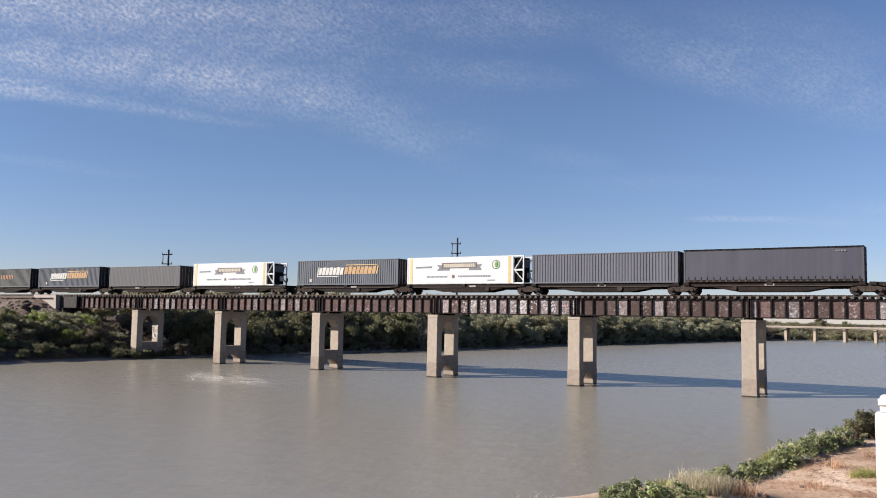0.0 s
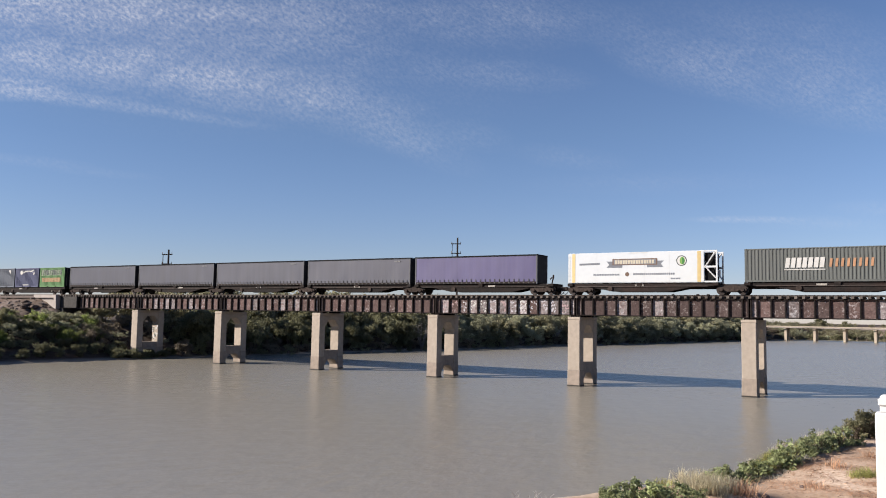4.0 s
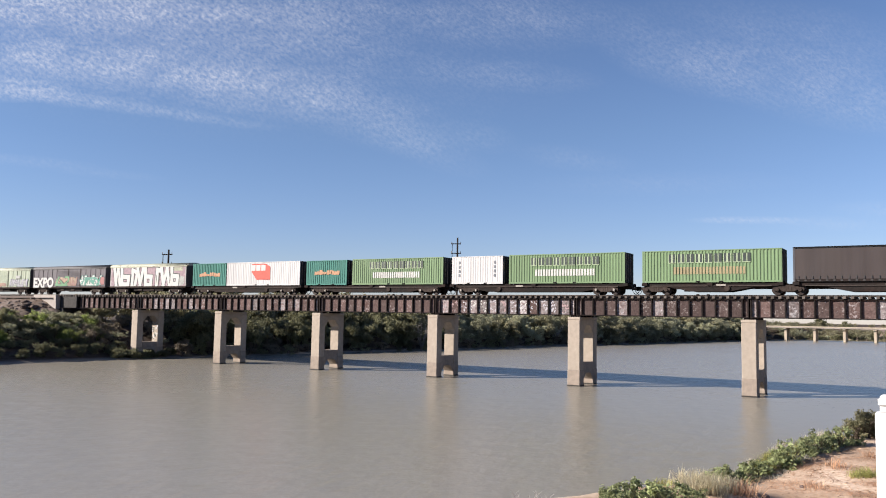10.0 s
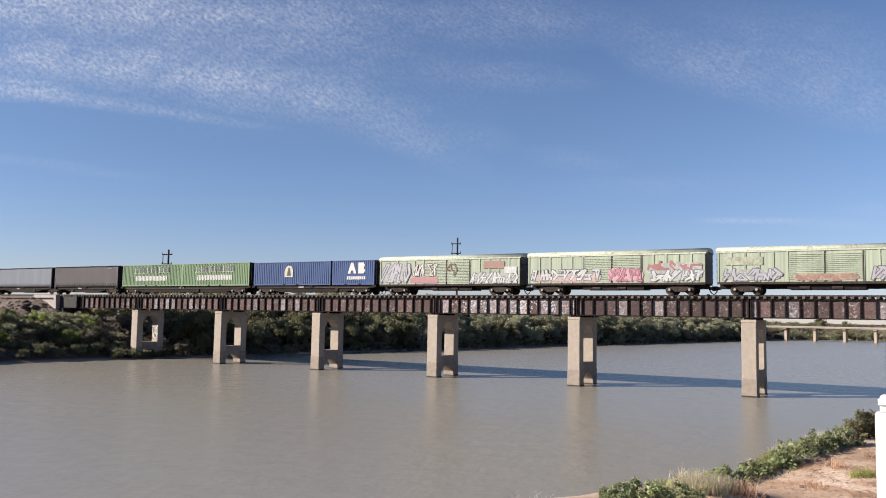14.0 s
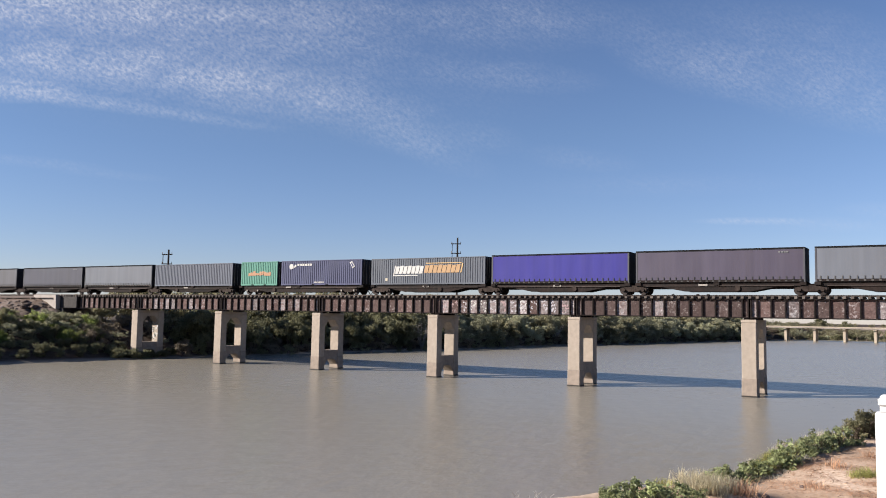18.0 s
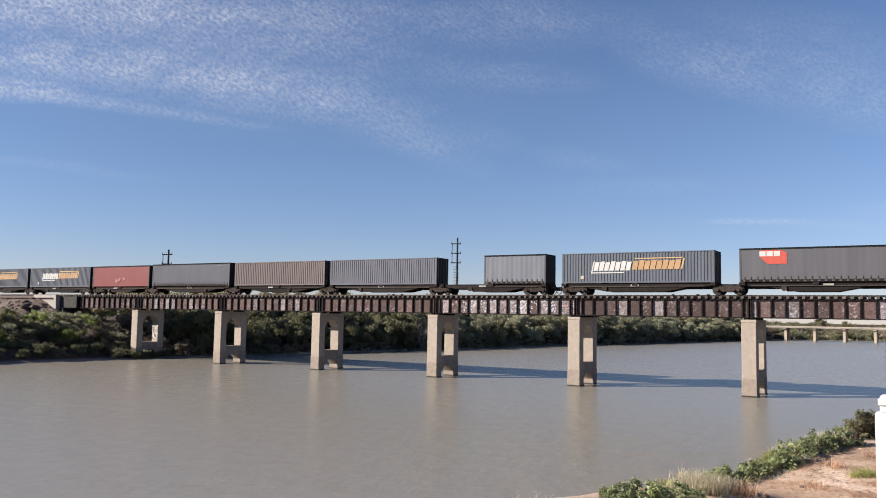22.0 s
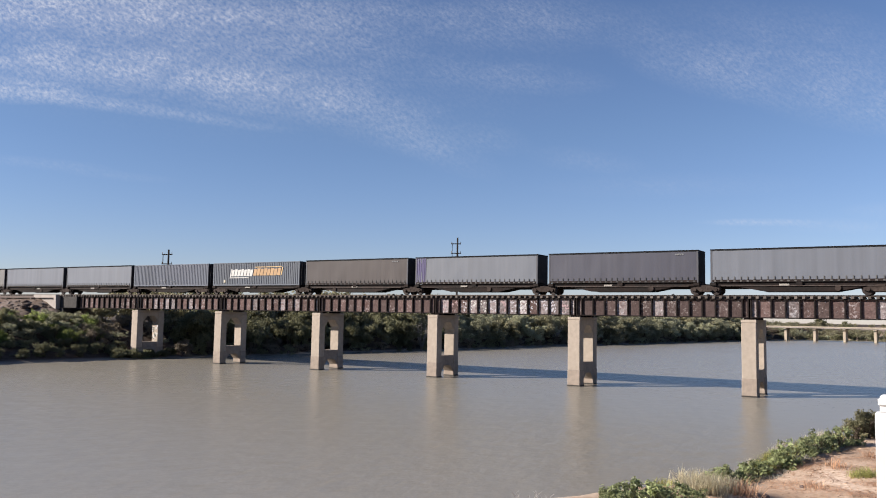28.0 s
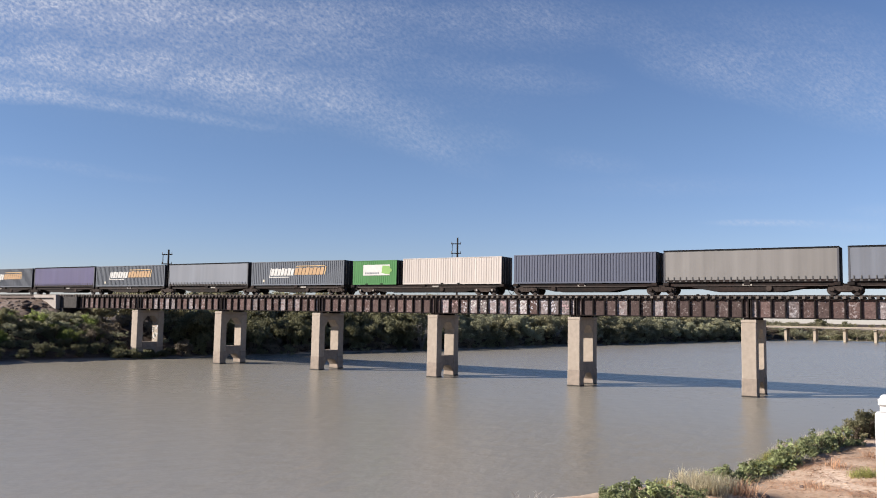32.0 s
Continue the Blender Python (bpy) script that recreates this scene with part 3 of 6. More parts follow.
def build_span(k):
    """One pair of riveted plate girders between two piers."""
    x0, x1 = k * SPAN + 0.06, (k + 1) * SPAN - 0.06
    rng = random.Random(30 + k)
    s = thing("girder_span", "rusty riveted plate girder span with paint-daubed web panels" if k in (2, 3) else "rusty brown riveted plate girder bridge span", "bridge girder",
              "bridge spans", at=(x0, 0, 0))
    L = x1 - x0
    n = 13
    pos = [0.0, 0.55] + [0.55 + (L - 1.1) * i / n for i in range(1, n)] + [L - 0.55, L]
    post = None
    for gi, yc in enumerate((0.62, 3.78)):
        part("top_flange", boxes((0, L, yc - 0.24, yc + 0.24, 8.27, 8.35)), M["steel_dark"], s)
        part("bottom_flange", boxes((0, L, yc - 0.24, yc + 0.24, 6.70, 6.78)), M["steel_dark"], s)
        for i, a in enumerate(pos):
            if gi and i % 3:
                continue
            if post is None:
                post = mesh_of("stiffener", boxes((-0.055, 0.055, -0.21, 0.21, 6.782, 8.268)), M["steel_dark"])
            o = part("stiffener", post, None, s)
            o.location = (min(max(a, 0.055), L - 0.055), yc, 0)
        if gi:
            part("web", boxes((0, L, yc - 0.012, yc + 0.012, 6.781, 8.269)), M["rust"], s)
        else:
            for a, b in zip(pos, pos[1:]):
                kind = {-1: ("rust", "rust_pink"), 0: ("rust_pink", "scrawl"), 1: ("rust_pink", "rust_pink", "scrawl"), 2: ("rust_pink", "rust_pink", "rust"),
                        3: ("scrawl", "scrawl", "rust_pink"), 4: ("rust", "rust", "rust", "scrawl")}.get(k, ("rust", "rust_pink", "scrawl"))
                mm = M[rng.choice(kind)]
                part("web_panel", boxes((a + 0.04, b - 0.04, yc - 0.02, yc + 0.012, 6.781, 8.269)), mm, s)
                dens = 14 if k == 3 else 10 if mm.name.startswith("over") else 0
                if k == 3 and b - a > 0.9:
                    part("graffiti", scribble(rng, a + 0.1, b - 0.1, 6.95, 8.15, "y", -(yc - 0.024), dens, 0.34), M[rng.choice(("grey_grafitti", "grey_grafitti", "rose_paint", "white_mark"))], s, "painted scrawl on the web")
    for a in np.arange(0.8, L, 3.6):
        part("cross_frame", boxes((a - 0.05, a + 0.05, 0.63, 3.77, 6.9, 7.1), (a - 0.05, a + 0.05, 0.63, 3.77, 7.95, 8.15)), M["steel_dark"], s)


def build_deck():
    first, last = -SPAN, 8 * SPAN
    me = mesh_of("sleeper", bevelled(boxes((-0.125, 0.125, 0.25, 4.15, 8.352, 8.565)), 0.015), M["sleeper"])
    track = thing("track", "railway track of weathered timber sleepers and worn steel rails", "railway track")
    i = 0
    rng = random.Random(9)
    x = first
    rest = bmesh.new()
    while x < last:
        if -17 < x < 100:
            o = part("sleeper", me, None, track)
            o.location = (x, rng.uniform(-0.06, 0.06), 0)
        else:
            box(rest, x - 0.125, x + 0.125, 0.25, 4.15, 8.352, 8.565)
        x += 0.61
        i += 1
    for a, b in ((-1060.0, first - 0.4), (last + 0.3, 1120.0)):
        while a < b:
            box(rest, a - 0.125, a + 0.125, 0.95, 3.45, 8.37, 8.565)
            a += 0.68
    tagged(part("sleepers", rest, M["sleeper"], track), kind="stuff")
    for y in (TRACK_Y - 0.72, TRACK_Y + 0.72):
        outline = ((-0.07, 8.566), (0.07, 8.566), (0.07, 8.585), (0.012, 8.60), (0.012, 8.655), (0.036, 8.665), (0.036, RAIL_TOP), (-0.036, RAIL_TOP), (-0.036, 8.665), (-0.012, 8.655), (-0.012, 8.60), (-0.07, 8.585))
        bm = bmesh.new()
        a = [bm.verts.new((-1060, y + u, z)) for u, z in outline]
        b = [bm.verts.new((1120, y + u, z)) for u, z in outline]
        bm.faces.new(a)
        bm.faces.new(b[::-1])
        for j in range(len(a)):
            q = (j + 1) % len(a)
            bm.faces.new((a[j], b[j], b[q], a[q]))
        part("rail", bm, M["rail"], track)
    # refuge timbers and small line-side fittings on the sleeper ends
    for x in (42.5, 43.6, 73.2, 75.4, 76.3):
        part("line_fitting", bevelled(boxes((x - 0.12, x + 0.12, 0.28, 0.5, 8.566, 8.74)), 0.03), M["steel_dark"], track)
    ab = thing("abutment", "pale concrete bridge abutment with sloping wing wall in the embankment", "abutment")
    part("bearing_shelf", bevelled(boxes((-20.5, -15.9, -0.1, 4.5, -1, 6.65)), 0.05), M["abut_dark"], ab)
    bm = bmesh.new()
    prism(bm, [(-22.3, 8.6), (-16.9, 8.6), (-16.75, 6.55), (-17.6, 6.7), (-22.3, 8.3)], -0.70, -0.12)
    part("wing_wall", bm, M["abut"], ab)
    part("back_wall", boxes((-17.6, -16.9, -0.1, 4.5, 6.652, 8.34)), M["abut"], ab)
    part("end_block", bevelled(boxes((-17.9, -13.0, 0.05, 0.34, 6.72, 8.34)), 0.03), M["abut_dark"], ab, "dark block at the girder's end")
    bm = bmesh.new()
    sec = ((-1.0, 8.1), (0.6, 8.45), (3.8, 8.45), (5.4, 8.1))
    for e0, e1 in ((-1060, -17.6), (8 * SPAN, 1120)):
        a = [bm.verts.new((e0, y, z)) for y, z in sec]
        b = [bm.verts.new((e1, y, z)) for y, z in sec]
        for j in range(3):
            bm.faces.new((a[j], b[j], b[j + 1], a[j + 1]))
    bmesh.ops.subdivide_edges(bm, edges=bm.edges[:], cuts=3)
    tagged(part("ballast", bm, M["ballast"]), "brown crushed stone railway ballast on the embankment", "ballast", kind="stuff")


M["algae"] = mat("wet_algae_stain", (0.035, 0.03, 0.026), 0.6, grain=6, amount=0.4, stain=3.0, bump=0.2)
# much darker grey than the wing wall, for the shelf and end block
M["abut_dark"] = mat("dull_dark_grey", (0.042, 0.038, 0.036), 0.85, grain=5, amount=0.3, stain=1.0, bump=0.1)
def build_rubble():
    """Broken stone and clods on the embankment's flank."""
    r = np.random.RandomState(12)
    vs, fs = [], []
    base = [(1, 0, -0.4), (-0.5, 0.87, -0.4), (-0.5, -0.87, -0.4), (0.5, 0.6, 0.5), (-0.8, 0, 0.5), (0.4, -0.7, 0.45), (0, 0, 0.95)]
    tri = [(0, 1, 3), (1, 4, 3), (1, 2, 4), (2, 5, 4), (2, 0, 5), (0, 3, 5), (3, 4, 6), (4, 5, 6), (5, 3, 6)]
    for _ in range(900):
        x, y = r.uniform(-34, -15), r.uniform(-16, -0.8)
        z = float(height(np.array(x), np.array(y)))
        s, a = r.uniform(0.10, 0.42) ** 1.2, r.uniform(0, 6.28)
        k = len(vs)
        for u, v, w in base:
            j = r.uniform(0.7, 1.3)
            vs.append((x + s * j * (u * math.cos(a) - v * math.sin(a)), y + s * j * (u * math.sin(a) + v * math.cos(a)), z + s * 0.6 * w * j))
        fs += [(k + p, k + q, k + o) for p, q, o in tri]
    tagged(new("rubble", raw_mesh("rubble", vs, fs, M["rubble"])), "broken grey-brown stone on the embankment slope", "rubble", kind="stuff")


M["rubble"] = mat("embankment_rubble", (0.15, 0.125, 0.112), 0.95, grain=6, amount=0.35, stain=1.0, bump=0.4, island=0.45)
build_rubble()


def build_boulders():
    """A few large dark stones half sunk in the flank beside the wing wall."""
    r = random.Random(6)
    for x, y, s in ((-22.0, -2.1, 0.55), (-20.9, -2.5, 0.75), (-19.7, -2.2, 0.6), (-20.4, -3.4, 0.5), (-18.9, -3.0, 0.45), (-23.4, -3.2, 0.4)):
        bm = bmesh.new()
        bmesh.ops.create_icosphere(bm, subdivisions=2, radius=s)
        for q in bm.verts:
            q.co *= 1 + 0.35 * noise.noise(q.co * (2.2 / s) + Vector((x, y, 0)))
            q.co.z *= 0.62
        o = part("boulder", bm, M["rubble_dark"])
        o.location = (x, y, float(height(np.array(x), np.array(y))) + 0.12 * s)
        o.rotation_euler.z = r.uniform(0, 6)
        tagged(o, "large dark brown boulder sunk in the embankment", "boulder", "boulders on the embankment")


M["rubble_dark"] = mat("dark_brown_boulder", (0.075, 0.055, 0.046), 0.95, grain=5, amount=0.35, stain=2.0, bump=0.4, vary=0.25)
build_boulders()
M["grey_grafitti"] = paint("pale_grey_spray", (0.306, 0.292, 0.32))
M["rose_paint"] = paint("faded_rose_spray", (0.245, 0.17, 0.177))
M["pink_paint"] = paint("pink_spray", (0.286, 0.136, 0.15))
for k in range(0, 9):
    build_pier(k)
for k in range(-1, 8):
    build_span(k)
build_deck()


# ---- the freight train ----
W = 2.44
movers = []   # every wagon and load, with its place along the train
cache = {}


def cached(key, make, material):
    if key not in cache:
        cache[key] = mesh_of(key[0], make(), material)
    return cache[key]


def corrugated(x0, x1, y, z0, z1, out, pitch=0.29, deep=0.04):
    """A trapezoid-pressed side sheet; out is -1 or 1, the way its ribs stand."""
    bm = bmesh.new()
    n = max(4, round((x1 - x0) / pitch))
    p = (x1 - x0) / n
    pts = []
    for i in range(n):
        a = x0 + i * p
        pts += [(a, 0), (a + 0.32 * p, 0), (a + 0.5 * p, -deep), (a + 0.82 * p, -deep)]
    pts.append((x1, 0))
    col = [(bm.verts.new((x, y + out * d, z0)), bm.verts.new((x, y + out * d, z1))) for x, d in pts]
    for (a, b), (c, d) in zip(col, col[1:]):
        bm.faces.new((a, c, d, b))
    return bm


def end_sheet(x, z0, z1, out):
    bm = bmesh.new()
    n = 9
    p = (W - 0.3) / n
    pts = []
    for i in range(n):
        a = -W / 2 + 0.15 + i * p
        pts += [(a, 0), (a + 0.36 * p, 0), (a + 0.5 * p, -0.035), (a + 0.86 * p, -0.035)]
    pts.append((W / 2 - 0.15, 0))
    col = [(bm.verts.new((x + out * d, y, z0)), bm.verts.new((x + out * d, y, z1))) for y, d in pts]
    for (a, b), (c, d) in zip(col, col[1:]):
        bm.faces.new((a, c, d, b))
    return bm


def bars(x0, x1, z0, z1, n, slant=0.0, y=-W / 2 - 0.006, gap=0.24):
    """A row of n upright painted bars."""
    bm = bmesh.new()
    p = (x1 - x0) / n
    for i in range(n):
        a, b = x0 + i * p, x0 + (i + 1 - gap) * p
        pts = [(a, z0), (b, z0), (b + slant * (z1 - z0), z1), (a + slant * (z1 - z0), z1)]
        prism(bm, pts, y - 0.004, y)
    return bm


def put_bars(c, material, label, *args, **k):
    """Each bar a part of its own; rows of tiny ones stay one strip."""
    n = args[4]
    if n > 9:
        return tagged(part("marking_strip", bars(*args, **k), material, c, label), kind="stuff")
    x0, x1, z0, z1 = args[:4]
    gap, p = k.get("gap", 0.24), (x1 - x0) / n
    slant = args[5] if len(args) > 5 else 0.0
    for i in range(n):
        a, b = x0 + i * p, x0 + (i + 1 - gap) * p
        s = slant * (z1 - z0)
        part("painted_bar", plate([(a, z0), (b, z0), (b + s, z1), (a + s, z1)], k.get("y", -W / 2 - 0.006)), material, c, label)


def plate(pts, y=-W / 2 - 0.006, th=0.004):
    bm = bmesh.new()
    return prism(bm, pts, y - th, y)


def disc(cx, cz, r, y, n=20, sx=1.0):
    return plate([(cx + sx * r * math.cos(2 * math.pi * i / n), cz + r * math.sin(2 * math.pi * i / n)) for i in range(n)], y)


def frame_parts(c, L, H, m, key, rail=0.12):
    """Corner posts, rails, floor and roof that any box has."""
    h = W / 2
    for sx in (-1, 1):
        for sy in (-1, 1):
            me = cached(("corner_post", L, H, m.name, sx, sy), lambda: bevelled(boxes((sx * L / 2 - (0.16 if sx > 0 else 0), sx * L / 2 + (0.16 if sx < 0 else 0),
                        sy * h - (0.12 if sy > 0 else 0), sy * h + (0.12 if sy < 0 else 0), 0.0, H)), 0.012), m)
            part("corner_post", me, m, c)
    for sy in (-1, 1):
        y0, y1 = sorted((sy * h, sy * (h - 0.09)))
        part("top_rail", cached(("top_rail", L, H, m.name, sy), lambda: boxes((-L / 2 + 0.16, L / 2 - 0.16, y0, y1, H - rail * 0.75, H - 0.01)), m), m, c)
        part("bottom_rail", cached(("bottom_rail", L, H, m.name, sy), lambda: boxes((-L / 2 + 0.16, L / 2 - 0.16, y0, y1, 0.02, 0.02 + rail * 1.3)), m), m, c)
    part("floor", cached(("floor", L, "f"), lambda: boxes((-L / 2 + 0.16, L / 2 - 0.16, -h + 0.1, h - 0.1, 0.03, 0.14)), M["wagon"]), None, c)


def ribbed_box(L, H, m, name="shipping_container", label="", pockets=False, smooth_side=False):
    c = thing(name, label, "container", "containers on the train")
    frame_parts(c, L, H, m, "r")
    h = W / 2
    deep = 0.016 if smooth_side else 0.020 if m.name.endswith(("white", "cream")) else 0.044
    for sy in (-1, 1):
        part("side_sheet", cached(("side_sheet", L, H, m.name, sy, deep), lambda: corrugated(-L / 2 + 0.15, L / 2 - 0.15, sy * (h - 0.012), 0.16, H - 0.085, sy, deep=deep), m), m, c)
    part("end_sheet", cached(("end_sheet", L, H, m.name, -1), lambda: end_sheet(-L / 2 + 0.02, 0.1, H - 0.05, -1), M["end_shade"]), None, c)
    for sy in (-1, 1):
        def leaf_door():
            a, b = sorted((sy * 0.01, sy * (h - 0.13)))
            return boxes((L / 2 - 0.07, L / 2 - 0.03, a, b, 0.1, H - 0.08))
        d = part("door", cached(("door", L, H, m.name, sy), leaf_door, M["end_shade"]), None, c)
        for q in (0.3, 0.8):
            def rod():
                bm = bmesh.new()
                tube(bm, (L / 2 - 0.012, sy * q, 0.08), (L / 2 - 0.012, sy * q, H - 0.06), 0.02, n=6)
                return bm
            part("lock_rod", cached(("lock_rod", L, H, sy, q), rod, M["tank"]), None, d)
    part("roof", cached(("roof", L, H, m.name), lambda: boxes((-L / 2 + 0.05, L / 2 - 0.05, -h + 0.05, h - 0.05, H - 0.045, H - 0.008)), m), m, c)
    if pockets:
        # no real recess: a black plate paints the dark inside of each pocket
        for q in (-1.02, 1.02):
            part("fork_pocket", cached(("fork_pocket", q), lambda: boxes((q - 0.18, q + 0.18, -h - 0.006, -h + 0.004, 0.035, 0.15)), M["black"]), None, c)
    return c


def curtain_box(L, H, m, label, top="black", buckles=True, name="curtain_sided_container"):
    c = thing(name, label, "container", "containers on the train")
    frame_parts(c, L, H, M["post_grey"] if top == "black" else m, "c", rail=0.14)
    h = W / 2
    def sheet(sy, seed):
        bm = bmesh.new()
        nx, nz = 60, 8
        g = []
        for i in range(nx + 1):
            x = -L / 2 + 0.16 + (L - 0.32) * i / nx
            row = []
            for j in range(nz + 1):
                z = 0.22 + (H - 0.36) * j / nz
                w = 0.018 * noise.noise((x * 0.9 + seed, z * 0.5, seed)) + 0.006 * math.sin(x * 11.4)
                row.append(bm.verts.new((x, sy * (h - 0.022 + w * (1 if 0 < i < nx else 0)), z)))
            g.append(row)
        for i in range(nx):
            for j in range(nz):
                bm.faces.new((g[i][j], g[i + 1][j], g[i + 1][j + 1], g[i][j + 1]))
        return bm
    for sy in (-1, 1):
        o = part("curtain", cached(("curtain", L, H, m.name, sy), lambda: sheet(sy, L + H * sy), m), m, c)
        o.data.shade_smooth()
    part("top_edge", cached(("top_edge", L, H), lambda: boxes((-L / 2, L / 2, -h - 0.03, h + 0.03, H - 0.075, H + 0.02)), M["black"]), None, c, "dark roof edge")
    part("rave", cached(("rave", L, buckles), lambda: boxes((-L / 2 + 0.16, L / 2 - 0.16, -h - 0.028, -h - 0.004, 0.03, 0.23)), M["wagon"] if buckles else m), None, c, "tie rail under the curtain")
    for sx in (-1, 1):
        a, b = sorted((sx * (L / 2 - 0.02), sx * (L / 2 - 0.07)))
        part("end_wall", cached(("end_wall", L, H, sx), lambda: boxes((a, b, -h + 0.12, h - 0.12, 0.05, H - 0.08)), M["end_shade"]), None, c)
    if buckles:
        def row():
            bm = bmesh.new()
            n = round(L / 0.56)
            for i in range(n):
                x = -L / 2 + 0.4 + (L - 0.8) * i / (n - 1)
                box(bm, x - 0.035, x + 0.035, -h - 0.034, -h - 0.008, 0.235, 0.50)
                box(bm, x - 0.09, x + 0.09, -h - 0.036, -h - 0.03, 0.06, 0.18)
            return bm
        bm_key = "strap" if m.name.endswith(("light", "cream", "cube")) else "strap_dark"
        tagged(part("buckle_strip", cached(("buckle_strip", L, bm_key), row, M[bm_key]), None, c, "row of strap buckles"), kind="stuff")
    return c


M["straw_mark"] = paint("straw_yellow_strip", (0.42, 0.32, 0.15))
M["dull_gold"] = paint("dull_gold_lettering", (0.25, 0.20, 0.115))
M["seam"] = paint("pale_grey_sealant", (0.36, 0.355, 0.35))
M["sage_mark"] = paint("pale_sage_lettering", (0.24, 0.29, 0.19))
M["tan_mark"] = paint("tan_lettering", (0.42, 0.28, 0.13))
M["post_grey"] = paint("dark_corner_paint", (0.055, 0.055, 0.063))
M["dull_tan"] = paint("dull_tan_lettering", (0.13, 0.10, 0.065))
M["strap"] = paint("strap_webbing", (0.075, 0.07, 0.066))
M["strap_dark"] = paint("dark_strap_webbing", (0.036, 0.034, 0.034))
M["buckle_white"] = paint("pale_webbing", (0.13, 0.13, 0.135))


def emblem_wide(c, L, H):
    """White slanted blocks with an underline, then orange blocks with a cream edge."""
    x = lambda f: -L / 2 + f * L
    z = lambda f: f * H
    lean = 0.045
    def stroke(name, f, w, z0, z1, m, y, label=""):
        part(name, plate([(x(f), z(z0)), (x(f + w), z(z0)), (x(f + w + lean * (z1 - z0)), z(z1)), (x(f + lean * (z1 - z0)), z(z1))], y), m, c, label)
    for i in range(7):
        stroke("painted_bar", 0.222 + 0.0362 * i, 0.0305, 0.41, 0.69 + 0.02 * (i % 2), M["white_mark"], -W / 2 - 0.006)
    stroke("underline", 0.213, 0.215, 0.325, 0.36, M["white_mark"], -W / 2 - 0.006)
    stroke("edge_bar", 0.205, 0.009, 0.325, 0.72, M["white_mark"], -W / 2 - 0.004)
    for i in range(8):
        stroke("painted_bar", 0.482 + 0.0385 * i, 0.0335, 0.43, 0.71 + 0.02 * (i % 2), M["orange_mark"], -W / 2 - 0.006)
    stroke("block_edge", 0.50, 0.305, 0.775, 0.805, M["tan_mark"], -W / 2 - 0.007)
    stroke("block_end", 0.795, 0.010, 0.43, 0.772, M["tan_mark"], -W / 2 - 0.007)
    part("plate", boxes((x(0.155) - 0.30, x(0.155) + 0.0, -W / 2 - 0.012, -W / 2, z(0.14), z(0.25))), M["pale_mark"], c)


def emblem_green(c, L, H, second, f0=0.20, f1=0.80, marks=9):
    x = lambda f: -L / 2 + f * L
    p = (x(f1) - x(f0)) / marks
    for i in range(marks):
        a = x(f0) + i * p
        # each mark: a pale field with dark uprights of differing width
        part("mark_field", plate([(a, H * 0.60), (a + 0.84 * p, H * 0.60), (a + 0.84 * p, H * 0.875), (a, H * 0.875)]), M["sage_mark"], c)
        w = p * (0.24 + 0.05 * ((i * 7) % 3))
        part("painted_bar", plate([(a + 0.06 * p, H * 0.625), (a + 0.06 * p + w, H * 0.625), (a + 0.06 * p + w, H * 0.885), (a + 0.06 * p, H * 0.885)], -W / 2 - 0.012), M["dark_mark"], c)
        part("painted_bar", plate([(a + 0.50 * p, H * 0.625), (a + 0.50 * p + w, H * 0.625), (a + 0.50 * p + w, H * 0.885), (a + 0.50 * p, H * 0.885)], -W / 2 - 0.012), M["dark_mark"], c)
    put_bars(c, M[second], "row of pale bars", x(f0 + 0.04), x(f1 - 0.04), H * 0.26, H * 0.48, 22, gap=0.34)


def emblem_cube(c, L, H, x0, x1, z0, z1):
    """Red six-sided emblem with white bars on its upper half."""
    w, h = x1 - x0, z1 - z0
    part("emblem", plate([(x0, z1 - h * 0.52), (x0 + 0.28 * w, z0), (x1, z0), (x1, z1 - h * 0.2), (x1 - 0.25 * w, z1), (x0, z1)]), M["red_mark"], c, "red angular emblem")
    put_bars(c, M["white_mark"], "white bars on the emblem", x0 - 0.03 * w, x1 - 0.22 * w, z1 - h * 0.44, z1 - h * 0.08, 3, gap=0.14, y=-W / 2 - 0.013)


